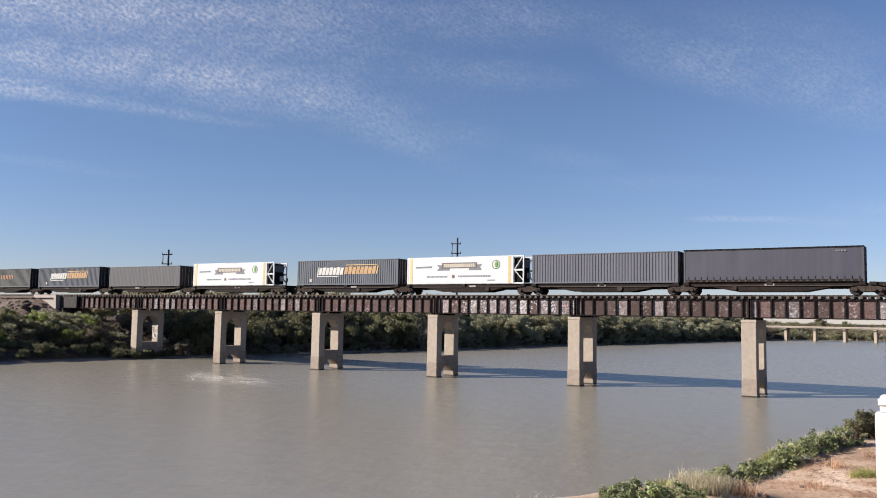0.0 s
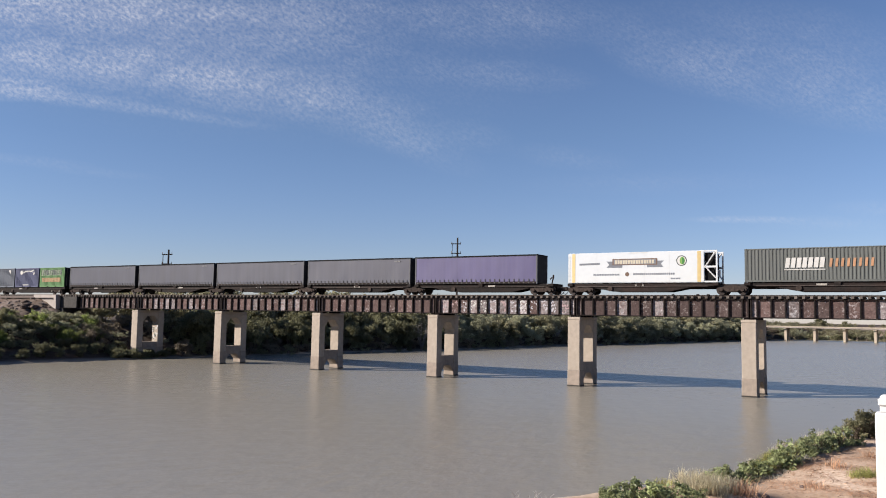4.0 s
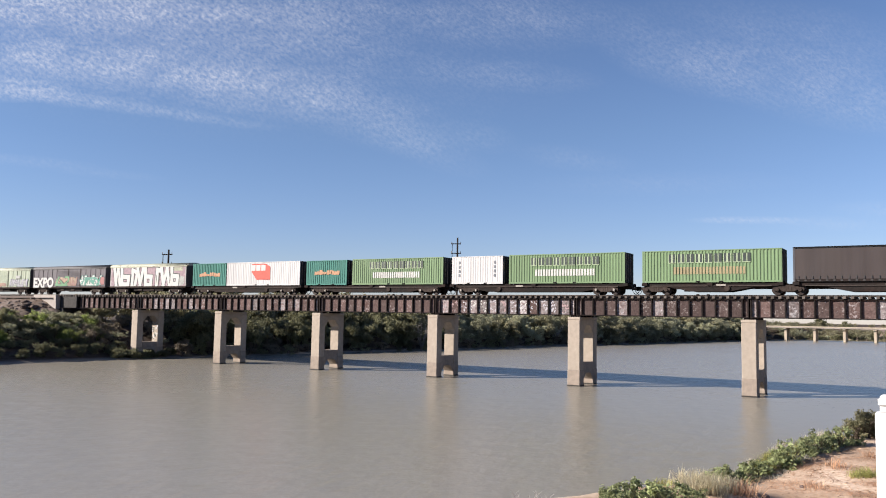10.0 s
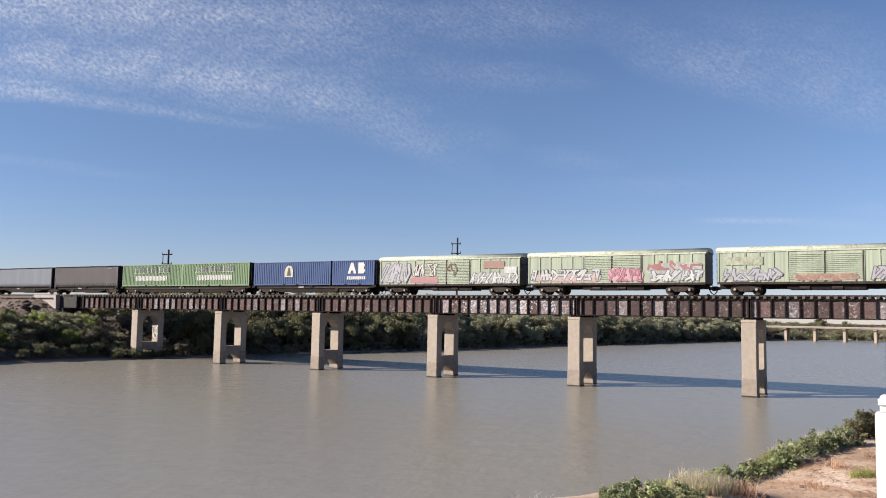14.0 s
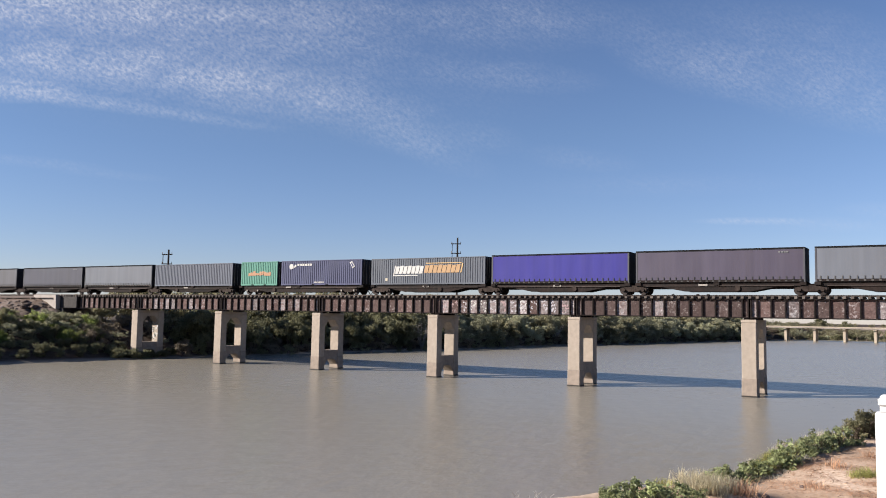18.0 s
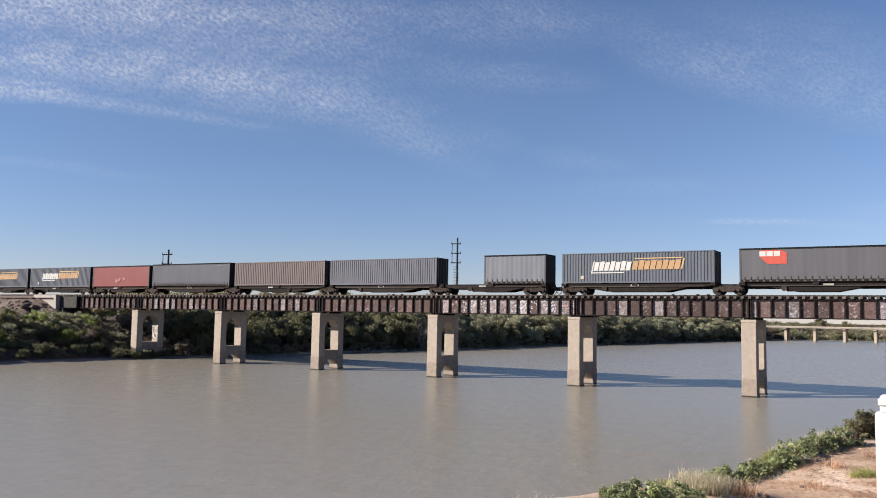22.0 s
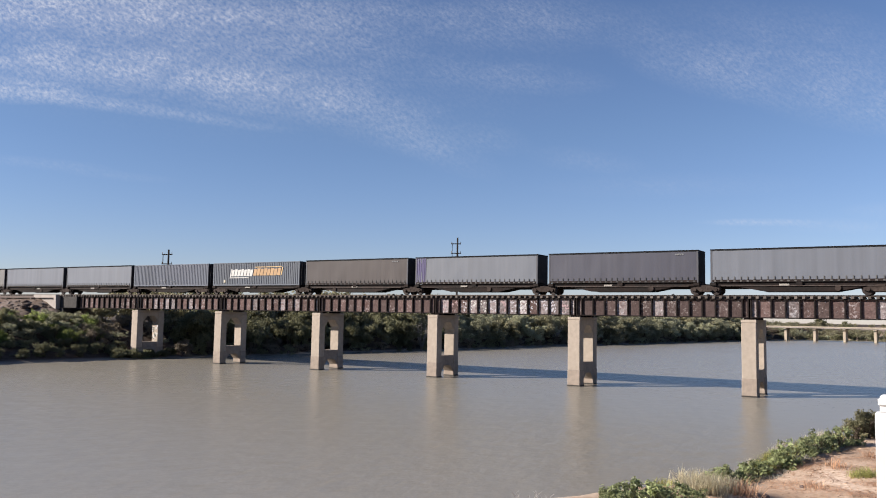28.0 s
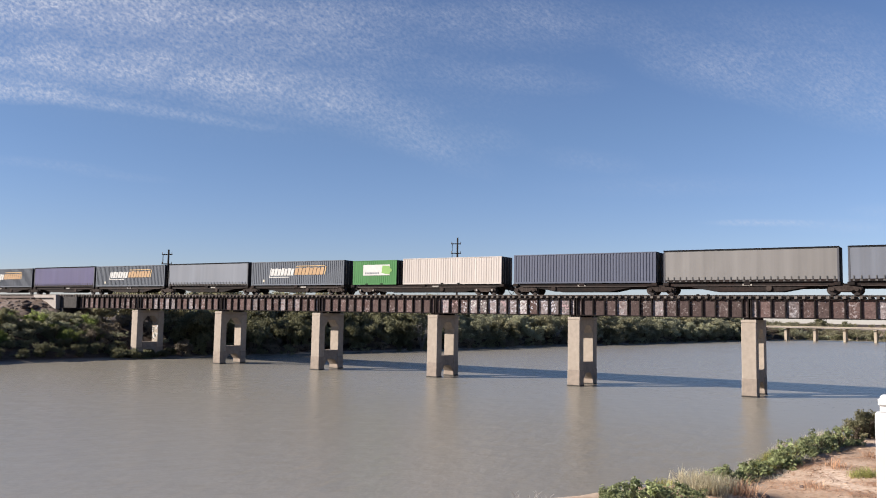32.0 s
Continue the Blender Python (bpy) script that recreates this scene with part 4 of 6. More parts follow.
def reefer():
    L, H = 14.2, 2.9
    c = thing("refrigerated_container", "glossy white refrigerated container with brown banner and end cooling unit", "container", "containers on the train")
    h, L0 = W / 2, L - 1.15
    x = lambda f: -L / 2 + f * L0
    part("body", bevelled(boxes((-L / 2, -L / 2 + L0, -h, h, 0.02, H)), 0.05, 2), M["gloss_white"], c)
    for f in (0.045, 0.965):
        part("trim_strip", boxes((x(f) - 0.16, x(f) + 0.16, -h - 0.012, -h + 0.01, 0.06, H - 0.06)), M["straw_mark"], c, "straw-yellow vertical strip")
    # open end frame with the cooling unit inside
    for sy in (-1, 1):
        part("end_post", bevelled(boxes((L / 2 - 0.14, L / 2, sy * h - (0.14 if sy > 0 else 0), sy * h + (0.14 if sy < 0 else 0), 0.02, H)), 0.01), M["gloss_white"], c)
        bm = bmesh.new()
        yy = sy * (h - 0.06)
        tube(bm, (L / 2 - 1.1, yy, H * 0.48), (L / 2 - 0.15, yy, H - 0.1), 0.07, n=6)
        tube(bm, (L / 2 - 1.1, yy, H * 0.50), (L / 2 - 0.15, yy, 0.4), 0.07, n=6)
        box(bm, L / 2 - 1.15, L / 2 - 0.1, yy - 0.05, yy + 0.05, H * 0.46, H * 0.52)
        part("brace", bm, M["gloss_white"], c)
        part("sill", boxes((L / 2 - 1.15, L / 2 - 0.142, sy * (h - 0.05) - 0.05, sy * (h - 0.05) + 0.05, 0.02, 0.16)), M["gloss_white"], c)
        part("header", boxes((L / 2 - 1.15, L / 2 - 0.142, sy * (h - 0.05) - 0.05, sy * (h - 0.05) + 0.05, H - 0.14, H)), M["gloss_white"], c)
    part("cooling_unit", bevelled(boxes((L / 2 - 1.14, L / 2 - 0.35, -0.95, 0.95, 0.2, H - 0.2)), 0.05), M["black"], c, "dark cooling unit")
    part("fan_cover", boxes((L / 2 - 0.348, L / 2 - 0.30, -0.7, 0.7, 1.7, 2.5)), M["grey"], c)
    part("control_box", boxes((L / 2 - 0.348, L / 2 - 0.2, 0.2, 0.8, 0.6, 1.2)), M["white"], c)
    # banner, ribbon ends, leaf emblem and small bars
    part("ribbon", plate([(x(0.30), 1.45), (x(0.42), 1.45), (x(0.42), 2.05), (x(0.30), 2.05), (x(0.32), 1.75)]), M["grey_mark"], c)
    part("ribbon", plate([(x(0.60), 1.45), (x(0.72), 1.45), (x(0.70), 1.75), (x(0.72), 2.05), (x(0.60), 2.05)]), M["grey_mark"], c)
    part("banner", plate([(x(0.345), 1.68), (x(0.675), 1.68), (x(0.675), 2.28), (x(0.345), 2.28)], -h - 0.012), M["brown_mark"], c, "brown banner")
    part("banner_field", plate([(x(0.355), 1.76), (x(0.665), 1.76), (x(0.665), 2.20), (x(0.355), 2.20)], -h - 0.017), M["grey_mark"], c)
    put_bars(c, M["pale_mark"], "cream bars", x(0.365), x(0.655), 1.80, 2.15, 15, y=-h - 0.022)
    part("emblem", disc(x(0.845), 2.0, 0.48, -h - 0.006), M["dark_mark"], c, "dark ringed oval with green leaf")
    part("emblem_field", disc(x(0.845), 2.0, 0.40, -h - 0.011), M["white_mark"], c)
    part("emblem_leaf", disc(x(0.850), 2.0, 0.34, -h - 0.016, sx=0.7), M["leaf_mark"], c)
    part("emblem_shade", plate([(x(0.850), 1.68), (x(0.850) + 0.14, 1.76), (x(0.850) + 0.22, 2.0), (x(0.850) + 0.14, 2.24), (x(0.850), 2.32)], -h - 0.021), M["leaf"], c, "dark green half of the leaf")
    for f in (0.22, 0.40, 0.58, 0.76):
        part("panel_seam", plate([(x(f), 0.08), (x(f) + 0.025, 0.08), (x(f) + 0.025, H - 0.08), (x(f), H - 0.08)], -h - 0.001, 0.003), M["seam"], c)
    for i in range(7):
        z = 0.3 + 0.36 * i
        part("hinge", boxes((-L / 2 + 0.04, -L / 2 + 0.24, -h - 0.02, -h + 0.01, z, z + 0.12)), M["seam"], c)
    part("top_plate", boxes((x(0.47), x(0.60), -h - 0.012, -h + 0.01, H - 0.12, H - 0.04)), M["seam"], c)
    part("small_banner", plate([(x(0.09), 1.72), (x(0.25), 1.76), (x(0.25), 1.94), (x(0.09), 1.90)]), M["grey_mark"], c)
    put_bars(c, M["grey_mark"], "", x(0.20), x(0.40), 0.72, 0.88, 16)
    put_bars(c, M["grey_mark"], "", x(0.50), x(0.80), 0.74, 0.92, 20)
    part("emblem_dot", disc(x(0.455), 0.82, 0.2, -h - 0.006), M["brown_mark"], c)
    put_bars(c, M["grey_mark"], "", x(0.77), x(0.84), 0.32, 0.46, 4)
    return c


M["gloss_white"] = paint("gloss_white_panel", (0.50, 0.49, 0.475), rough=0.12, spec=1.0, amount=0.03, bump=0.0, vary=0.02)
gel = M["gloss_white"].node_tree.nodes["Principled BSDF"].inputs
gel["Coat Weight"].default_value, gel["Coat Roughness"].default_value, gel["Coat IOR"].default_value = 1.0, 0.11, 2.4


def tarped_load():
    L, H = 12.0, 1.75
    c = thing("tarped_load", "low half-height load under patched orange and red tarpaulins", "tarpaulin load", "containers on the train")
    part("tray", bevelled(boxes((-L / 2, L / 2, -1.2, 1.2, 0.0, 0.26)), 0.02), M["brown_ribbed"], c, "rusty brown tray")
    for a, b, m in ((-6.0, -1.75, "tarp_orange"), (-1.75, 0.75, "tarp_red"), (0.75, 6.0, "tarp_orange")):
        bm = bmesh.new()
        nx, ns = int((b - a) / 0.2), 26
        rows = []
        for i in range(nx + 1):
            x = a + (b - a) * i / nx
            e = min(1.0, (x + L / 2) / 0.45, (L / 2 - x) / 0.45)
            e = math.sqrt(max(0.0, 1 - (1 - e) ** 2))
            row = []
            for j in range(ns + 1):
                t = math.pi * j / ns
                cy, cz = math.cos(t), math.sin(t)
                yy = 1.2 * math.copysign(abs(cy) ** 0.22, cy) * (0.86 + 0.14 * e)
                zz = 0.24 + (H - 0.30) * (cz ** 0.25 if cz > 0 else 0) * (0.45 + 0.55 * e)
                k = 0.05 * noise.noise((x * 1.1, yy * 1.3, zz * 1.6)) + 0.05 * noise.noise((x * 0.5, 3.1, zz * 0.3))
                row.append(bm.verts.new((x + (0.5 * k if 0 < i < nx else 0), yy * (1 + k * 0.6), zz + k)))
            rows.append(row)
        for i in range(nx):
            for j in range(ns):
                bm.faces.new((rows[i][j], rows[i + 1][j], rows[i + 1][j + 1], rows[i][j + 1]))
        bm.faces.new(rows[0])
        bm.faces.new(rows[-1][::-1])
        part("tarpaulin", bm, M[m], c, "creased red tarpaulin" if m == "tarp_red" else "creased orange tarpaulin").data.shade_smooth()
    return c


# ---- wagons ----
def bogie(parent, x, caps=False):
    def side():
        bm = bmesh.new()
        for y in (-1.0, 1.0):
            prism(bm, [(-1.25, 0.40), (-1.25, 0.62), (-0.75, 0.72), (-0.35, 0.86), (0.35, 0.86), (0.75, 0.72), (1.25, 0.62), (1.25, 0.40), (1.0, 0.36), (0.7, 0.45), (0.42, 0.30), (-0.42, 0.30), (-0.7, 0.45), (-1.0, 0.36)],
                  y - 0.07, y + 0.07)
            for q in (-0.9, 0.9):
                tube(bm, (q, y - 0.16, 0.46), (q, y + 0.16, 0.46), 0.16, n=10)
            for q in (-0.22, 0.0, 0.22):
                tube(bm, (q, y, 0.34), (q, y, 0.70), 0.085, n=8)
        box(bm, -0.25, 0.25, -0.95, 0.95, 0.52, 0.80)
        return bm
    b = part("bogie", cached(("bogie",), side, M["bogie"]), None, parent, "rust-brown three-piece bogie")
    b.location = (x, 0, RAIL_TOP - DECK)
    def wheel():
        bm = bmesh.new()
        tube(bm, (0, -0.07, 0), (0, 0.065, 0), 0.46, n=22)
        tube(bm, (0, 0.066, 0), (0, 0.09, 0), 0.485, n=22)
        tube(bm, (0, -0.12, 0), (0, -0.071, 0), 0.13, n=10)
        return bm
    me = cached(("wheel",), wheel, M["wheel"])
    for q in (-0.9, 0.9):
        for sy in (-1, 1):
            w = part("wheel", me, None, b)
            w.matrix_basis = pose(q, sy * 0.76, 0.462, 0, 0, 0 if sy < 0 else 180)
        if caps:
            def cap():
                bm = bmesh.new()
                tube(bm, (0, -1.22, 0.47), (0, -1.162, 0.47), 0.10, 0.13, n=10)
                return bm
            part("axle_cap", cached(("axle_cap",), cap, M["tank"]), None, b, "pale worn axle cap").location.x = q
    return b


def platform(w, x0, x1, taper0=True, taper1=True):
    """Fish-bellied skeletal deck from x0 to x1, tops at the load's underside."""
    L = x1 - x0
    i0 = 2.2
    for y in (-1.0, 1.0):
        bm = bmesh.new()
        prism(bm, [(x0, -0.02), (x0, -0.30), (x0 + i0, -0.34), (x0 + i0 + 2.4, -0.80), (x1 - i0 - 2.4, -0.80), (x1 - i0, -0.34), (x1, -0.30), (x1, -0.02)], y - 0.05, y + 0.05)
        part("side_sill", bm, M["wagon"], w)
        f = boxes((x0 + 1.0, x1 - 1.0, y - 0.16, y + 0.16, -0.335, -0.27))
        part("sill_flange", f, M["flange"], w, "dusty pale sill flange")
    part("centre_sill", boxes((x0, x1, -0.3, 0.3, -0.55, -0.05)), M["wagon"], w)
    for q in (x0 + 0.3, (x0 + x1) / 2, x1 - 0.3):
        part("bolster", boxes((q - 0.25, q + 0.25, -1.22, 1.22, -0.26, -0.004)), M["wagon"], w)
    rng = random.Random(int(abs(x0 * 10)) + 7)
    q = x0 + L * rng.choice((0.42, 0.5, 0.58))
    part("placard", boxes((q - 0.4, q + 0.4, -1.19, -1.165, -0.30, -0.14)), M["tank"], w, "pale placard on the sill")
    bm = bmesh.new()
    q = x0 + L * rng.choice((0.3, 0.62, 0.7))
    tube(bm, (q, -1.18, -0.52), (q, -1.10, -0.52), 0.24, n=14)
    part("hand_brake_wheel", bm, M["bogie"], w)
    bm = bmesh.new()
    q = x0 + L * 0.36
    tube(bm, (q - 0.6, -0.7, -0.62), (q + 0.6, -0.7, -0.62), 0.18, n=10)
    part("air_tank", bm, M["wagon"], w)


def coupler(w, x, sx):
    bm = boxes((x, x + sx * 0.5, -0.12, 0.12, -0.62, -0.36)) if sx > 0 else boxes((x - 0.5, x, -0.12, 0.12, -0.62, -0.36))
    box(bm, *(sorted((x + sx * 0.45, x + sx * 0.75))), -0.18, 0.18, -0.70, -0.30)
    part("coupler", bm, M["bogie"], w)
    bm = bmesh.new()
    for k in range(6):
        a, b = k / 6, (k + 1) / 6
        f = lambda t: (x + sx * (0.1 + 0.8 * t), -0.45, -0.55 - 0.5 * math.sin(math.pi * t))
        tube(bm, f(a), f(b), 0.03, n=5)
    part("air_hose", bm, M["black"], w)


def wagon(spans, inset=1.35, label="", name="skeletal_wagon", caps=False, stand=False):
    """spans: decks (rear, front) along the train, front first; bogies are shared at the joints."""
    front, rear = spans[0][1], spans[-1][0]
    mid = (front + rear) / 2
    w = thing(name, label or "grimy dark articulated skeletal container wagon with rusty bogies", "freight wagon", "wagons of the train")
    for a, b in spans:
        platform(w, a - mid, b - mid)
    bogie(w, front - mid - inset, caps)
    bogie(w, rear - mid + inset, caps)
    if stand:
        q = front - mid - 0.25
        part("end_platform", bevelled(boxes((q - 0.6, q + 0.2, -1.15, 1.15, -0.16, -0.06)), 0.02), M["flange"], w)
        bm = bmesh.new()
        tube(bm, (q - 0.15, -0.75, -0.1), (q, -0.75, 0.5), 0.07, n=8)
        tube(bm, (q, -0.75, 0.5), (q + 0.05, -0.75, 0.88), 0.11, 0.08, n=8)
        tube(bm, (q - 0.12, -0.75, 0.62), (q - 0.35, -0.75, 0.42), 0.05, n=6)
        part("brake_stand", bm, M["wagon"], w, "dark hand-brake stand at the wagon's end")
    for (a, b), (c, d) in zip(spans, spans[1:]):
        bogie(w, (a + d) / 2 - mid)
        part("joint", boxes((d - mid - 0.2, a - mid + 0.2, -0.35, 0.35, -0.5, -0.12)), M["wagon"], w)
    coupler(w, front - mid, 1)
    coupler(w, rear - mid, -1)
    movers.append((w, mid, DECK))


def van(L, m, roof, rng, label, doors=0.33, style="pale"):
    """Old louvred box van with ribbed sides, arched roof and spray paint."""
    v = thing("box_van", label, "box wagon", "box vans of the train")
    h, H, z0 = 1.32, 2.72, -0.06
    part("body", boxes((-L / 2, L / 2, -h + 0.05, h - 0.05, z0, H)), m, v)
    bm = bmesh.new()
    arc = [(h + 0.04) * -math.cos(math.pi * i / 10) for i in range(11)]
    ring = []
    for sx in (-L / 2 - 0.12, L / 2 + 0.12):
        ring.append([bm.verts.new((sx, y, H + 0.02 + 0.42 * math.sin(math.pi * i / 10) ** 0.8)) for i, y in enumerate(arc)])
    for i in range(10):
        bm.faces.new((ring[0][i], ring[1][i], ring[1][i + 1], ring[0][i + 1]))
    bm.faces.new(ring[0])
    bm.faces.new(ring[1][::-1])
    part("roof", bm, roof, v, "weathered arched roof").data.shade_smooth()
    for sy in (-1, 1):
        a, b = sorted((sy * (h + 0.02), sy * (h - 0.06)))
        part("gutter_rail", boxes((-L / 2 - 0.1, L / 2 + 0.1, a, b, H - 0.12, H + 0.06)), roof, v)
    part("sill", boxes((-L / 2, L / 2, -h, -h + 0.1, z0 - 0.12, z0 + 0.08), (-L / 2, L / 2, h - 0.1, h, z0 - 0.12, z0 + 0.08)), M["bogie"], v)
    d0, d1 = -L * doors / 2, L * doors / 2
    rib = cached(("rib", m.name), lambda: boxes((-0.07, 0.07, -h - 0.005, -h + 0.06, z0 + 0.082, H - 0.122)), m)
    xs = [-L / 2 + 0.08 + i * (L / 2 - L * doors / 2 - 0.1) / 5 for i in range(6)]
    for x in xs + [-q for q in xs]:
        part("rib", rib, None, v).location.x = x
        o = part("rib", rib, None, v)
        o.matrix_basis = pose(x, 0, 0, 0, 0, 180)
    slat = cached(("louvre", m.name, L), lambda: boxes((d0 + 0.1, -0.05, -h + 0.0, -h + 0.052, -0.02, 0.04), (0.05, d1 - 0.1, -h + 0.0, -h + 0.052, -0.02, 0.04)), m)
    z = z0 + 0.3
    while z < H - 0.25:
        part("louvre", slat, None, v).location.z = z
        z += 0.16
    part("door_post", boxes((-0.045, 0.045, -h - 0.01, -h + 0.06, z0 + 0.082, H - 0.122), (d1 - 0.05, d1 + 0.05, -h - 0.012, -h + 0.06, z0 + 0.082, H - 0.122)), M["bogie"], v)
    for sx in (-1, 1):
        a, b = sorted((sx * (L / 2 + 0.002), sx * (L / 2 + 0.05)))
        e = part("end_wall", boxes((a, b, -h + 0.08, h - 0.08, z0, H + 0.1)), M["dark_grey"], v, "dark ribbed end wall")
        for z in (0.4, 0.95, 1.5, 2.05):
            a, b = sorted((sx * (L / 2 + 0.052), sx * (L / 2 + 0.10)))
            part("end_rib", boxes((a, b, -h + 0.1, h - 0.1, z - 0.05, z + 0.05)), M["dark_grey"], e)
    part("underframe", boxes((-L / 2, L / 2, -0.35, 0.35, -0.55, z0 - 0.002), (-3, 3, -1.0, -0.9, -0.62, -0.2), (-3, 3, 0.9, 1.0, -0.62, -0.2)), M["wagon"], v)
    for x in (-1.6, 0.9):
        bm = bmesh.new()
        tube(bm, (x - 0.4, -0.95, -0.48), (x + 0.4, -0.95, -0.48), 0.17, n=10)
        part("brake_cylinder", bm, M["bogie"], v)
    for x in (-L / 2 + 2.35, L / 2 - 2.35):
        bogie(v, x, True)
    coupler(v, L / 2, 1)
    coupler(v, -L / 2, -1)
    # spray paint: strokes crowded into a band, each letter outlined
    def throw(x0, x1, za, zb, fill, outline, n, y):
        p, hgt = (x1 - x0) / n, zb - za
        for i in range(n):
            cx = x0 + i * p
            grid = [(cx + p * (0.05 + 0.9 * u / 2) + 0.10 * hgt * w, za + hgt * (0.06 + 0.88 * w / 2)) for u in range(3) for w in range(3)]
            path = rng.sample(grid, rng.randint(4, 5))
            th = min(p, hgt) * rng.uniform(0.10, 0.17)
            for grow, m, yy in ((1.75, outline, y), (1.0, fill, y - 0.008)):
                if m is None:
                    continue
                bm = bmesh.new()
                for k, ((ax, az), (bx, bz)) in enumerate(zip(path, path[1:])):
                    d = Vector((bx - ax, bz - az))
                    if d.length < 1e-3:
                        continue
                    d.normalize()
                    t0, t1, e = th * grow * rng.uniform(0.7, 1.2), th * grow * rng.uniform(0.7, 1.2), th * grow * 0.7
                    q = [(ax - d.x * e - d.y * t0, az - d.y * e + d.x * t0), (ax - d.x * e + d.y * t0, az - d.y * e - d.x * t0), (bx + d.x * e + d.y * t1, bz + d.y * e - d.x * t1), (bx + d.x * e - d.y * t1, bz + d.y * e + d.x * t1)]
                    prism(bm, [(a, min(max(c, za - 0.1), zb + 0.15)) for a, c in q], yy - 0.002 - 0.001 * k, yy - 0.0005 * k)
                part("graffiti", bm, m, v)
    def haze(x0, x1, za, zb, m):
        pts = []
        n = 16
        for k in range(n):
            t = 2 * math.pi * k / n
            pts.append(((x0 + x1) / 2 + (x1 - x0) / 2 * math.copysign(abs(math.cos(t)) ** 0.4, math.cos(t)) * rng.uniform(0.9, 1.0), (za + zb) / 2 + (zb - za) / 2 * math.copysign(abs(math.sin(t)) ** 0.5, math.sin(t)) * rng.uniform(0.7, 1.0)))
        part("graffiti", plate(pts, -h - 0.008), m, v)
    y = -h - 0.012
    S = M
    if style == "pale":
        haze(-L * 0.48, -L * 0.19, 0.1, 1.2, S["haze_grey"])
        throw(-L * 0.47, -L * 0.20, 0.15, 1.15, S["grey_graf"], S["slate_spray"], 7, y)
        haze(-L * 0.15, L * 0.15, 0.05, 0.75, S["haze_rust"])
        throw(-L * 0.13, L * 0.13, 0.1, 0.6, S["rose_spray"], None, 8, y)
        haze(L * 0.19, L * 0.48, 0.1, 1.2, S["haze_grey"])
        throw(L * 0.20, L * 0.46, 0.15, 1.2, S["grey_graf"], S["slate_spray"], 7, y)
        part("patch", plate([(L * 0.29, 1.35), (L * 0.35, 1.35), (L * 0.35, 1.8), (L * 0.29, 1.8)], y - 0.02), S["chalk"], v)
        part("panel_frame", plate([(-L * 0.46, 1.5), (-L * 0.28, 1.5), (-L * 0.28, 2.2), (-L * 0.46, 2.2)], -h - 0.010), S["van_worn"], v)
    elif style == "pink":
        haze(-L * 0.49, -L * 0.05, 0.05, 1.0, S["haze_pink"])
        throw(-L * 0.48, -L * 0.08, 0.35, 1.3, S["chalk"], S["slate_spray"], 10, y)
        haze(-L * 0.03, L * 0.18, 0.1, 1.45, S["pink_spray"])
        throw(-L * 0.02, L * 0.17, 0.15, 1.35, S["pink_paint"], S["plum"], 7, y)
        haze(L * 0.19, L * 0.49, 0.1, 2.0, S["haze_grey"])
        throw(L * 0.20, L * 0.48, 0.2, 1.1, S["chalk"], S["slate_spray"], 7, y)
        throw(L * 0.20, L * 0.48, 1.2, 2.0, S["red_dull"], None, 5, y)
    elif style == "mixed":
        haze(-L * 0.49, -L * 0.28, 0.1, 2.4, S["haze_grey"])
        throw(-L * 0.49, -L * 0.28, 0.2, 2.3, S["grey_graf"], S["slate_spray"], 5, y)
        throw(-L * 0.26, -L * 0.08, 0.9, 2.2, S["chalk"], S["brown_mark"], 5, y)
        haze(-L * 0.27, -L * 0.05, 0.05, 0.85, S["pink_paint"])
        throw(-0.2, L * 0.07, 0.8, 2.2, S["brown_mark"], None, 3, y)
        haze(L * 0.17, L * 0.48, 0.1, 1.2, S["haze_grey"])
        throw(L * 0.17, L * 0.48, 0.1, 1.2, S["chalk"], S["slate_spray"], 9, y)
        part("patch", plate([(L * 0.40, 1.1), (L * 0.48, 1.1), (L * 0.48, 1.75), (L * 0.40, 1.75)], y - 0.02), S["chalk"], v)
        part("panel_frame", plate([(L * 0.26, 1.6), (L * 0.40, 1.6), (L * 0.40, 2.35), (L * 0.26, 2.35)], -h - 0.012), S["rose_spray"], v)
    elif style == "wild":
        part("graffiti", plate([(-L * 0.49, 0.03), (L * 0.49, 0.03), (L * 0.49, 2.55), (-L * 0.49, 2.55)], -h - 0.007), S["rose_field"], v, "faded rose panel")
        # fat white strokes edged in black, leaning and crowding each other
        x0, lift = -6.9, iter(range(400))
        for i, wide in enumerate((1.5, 2.0, 1.1, 2.1, 1.7, 1.9, 2.0, 1.6)):
            top, low = 2.46 - 0.25 * (i % 3 == 2), 0.08 + 0.12 * (i % 2)
            legs = [(x0 + wide * f + rng.uniform(-0.1, 0.1), low if (k + i) % 2 else top) for k, f in enumerate((0.05, 0.3, 0.55, 0.85))]
            if i % 3 == 1:
                legs = [(x0 + 0.2, top), (x0 + 0.3, low + 0.1), (x0 + wide * 0.8, low + 0.1), (x0 + wide * 0.85, 1.3), (x0 + 0.5, 1.35)]
            elif i % 3 == 2:
                legs = [(x0 + wide * 0.5, low), (x0 + wide * 0.55, top), (x0 + wide, top - 0.15)]
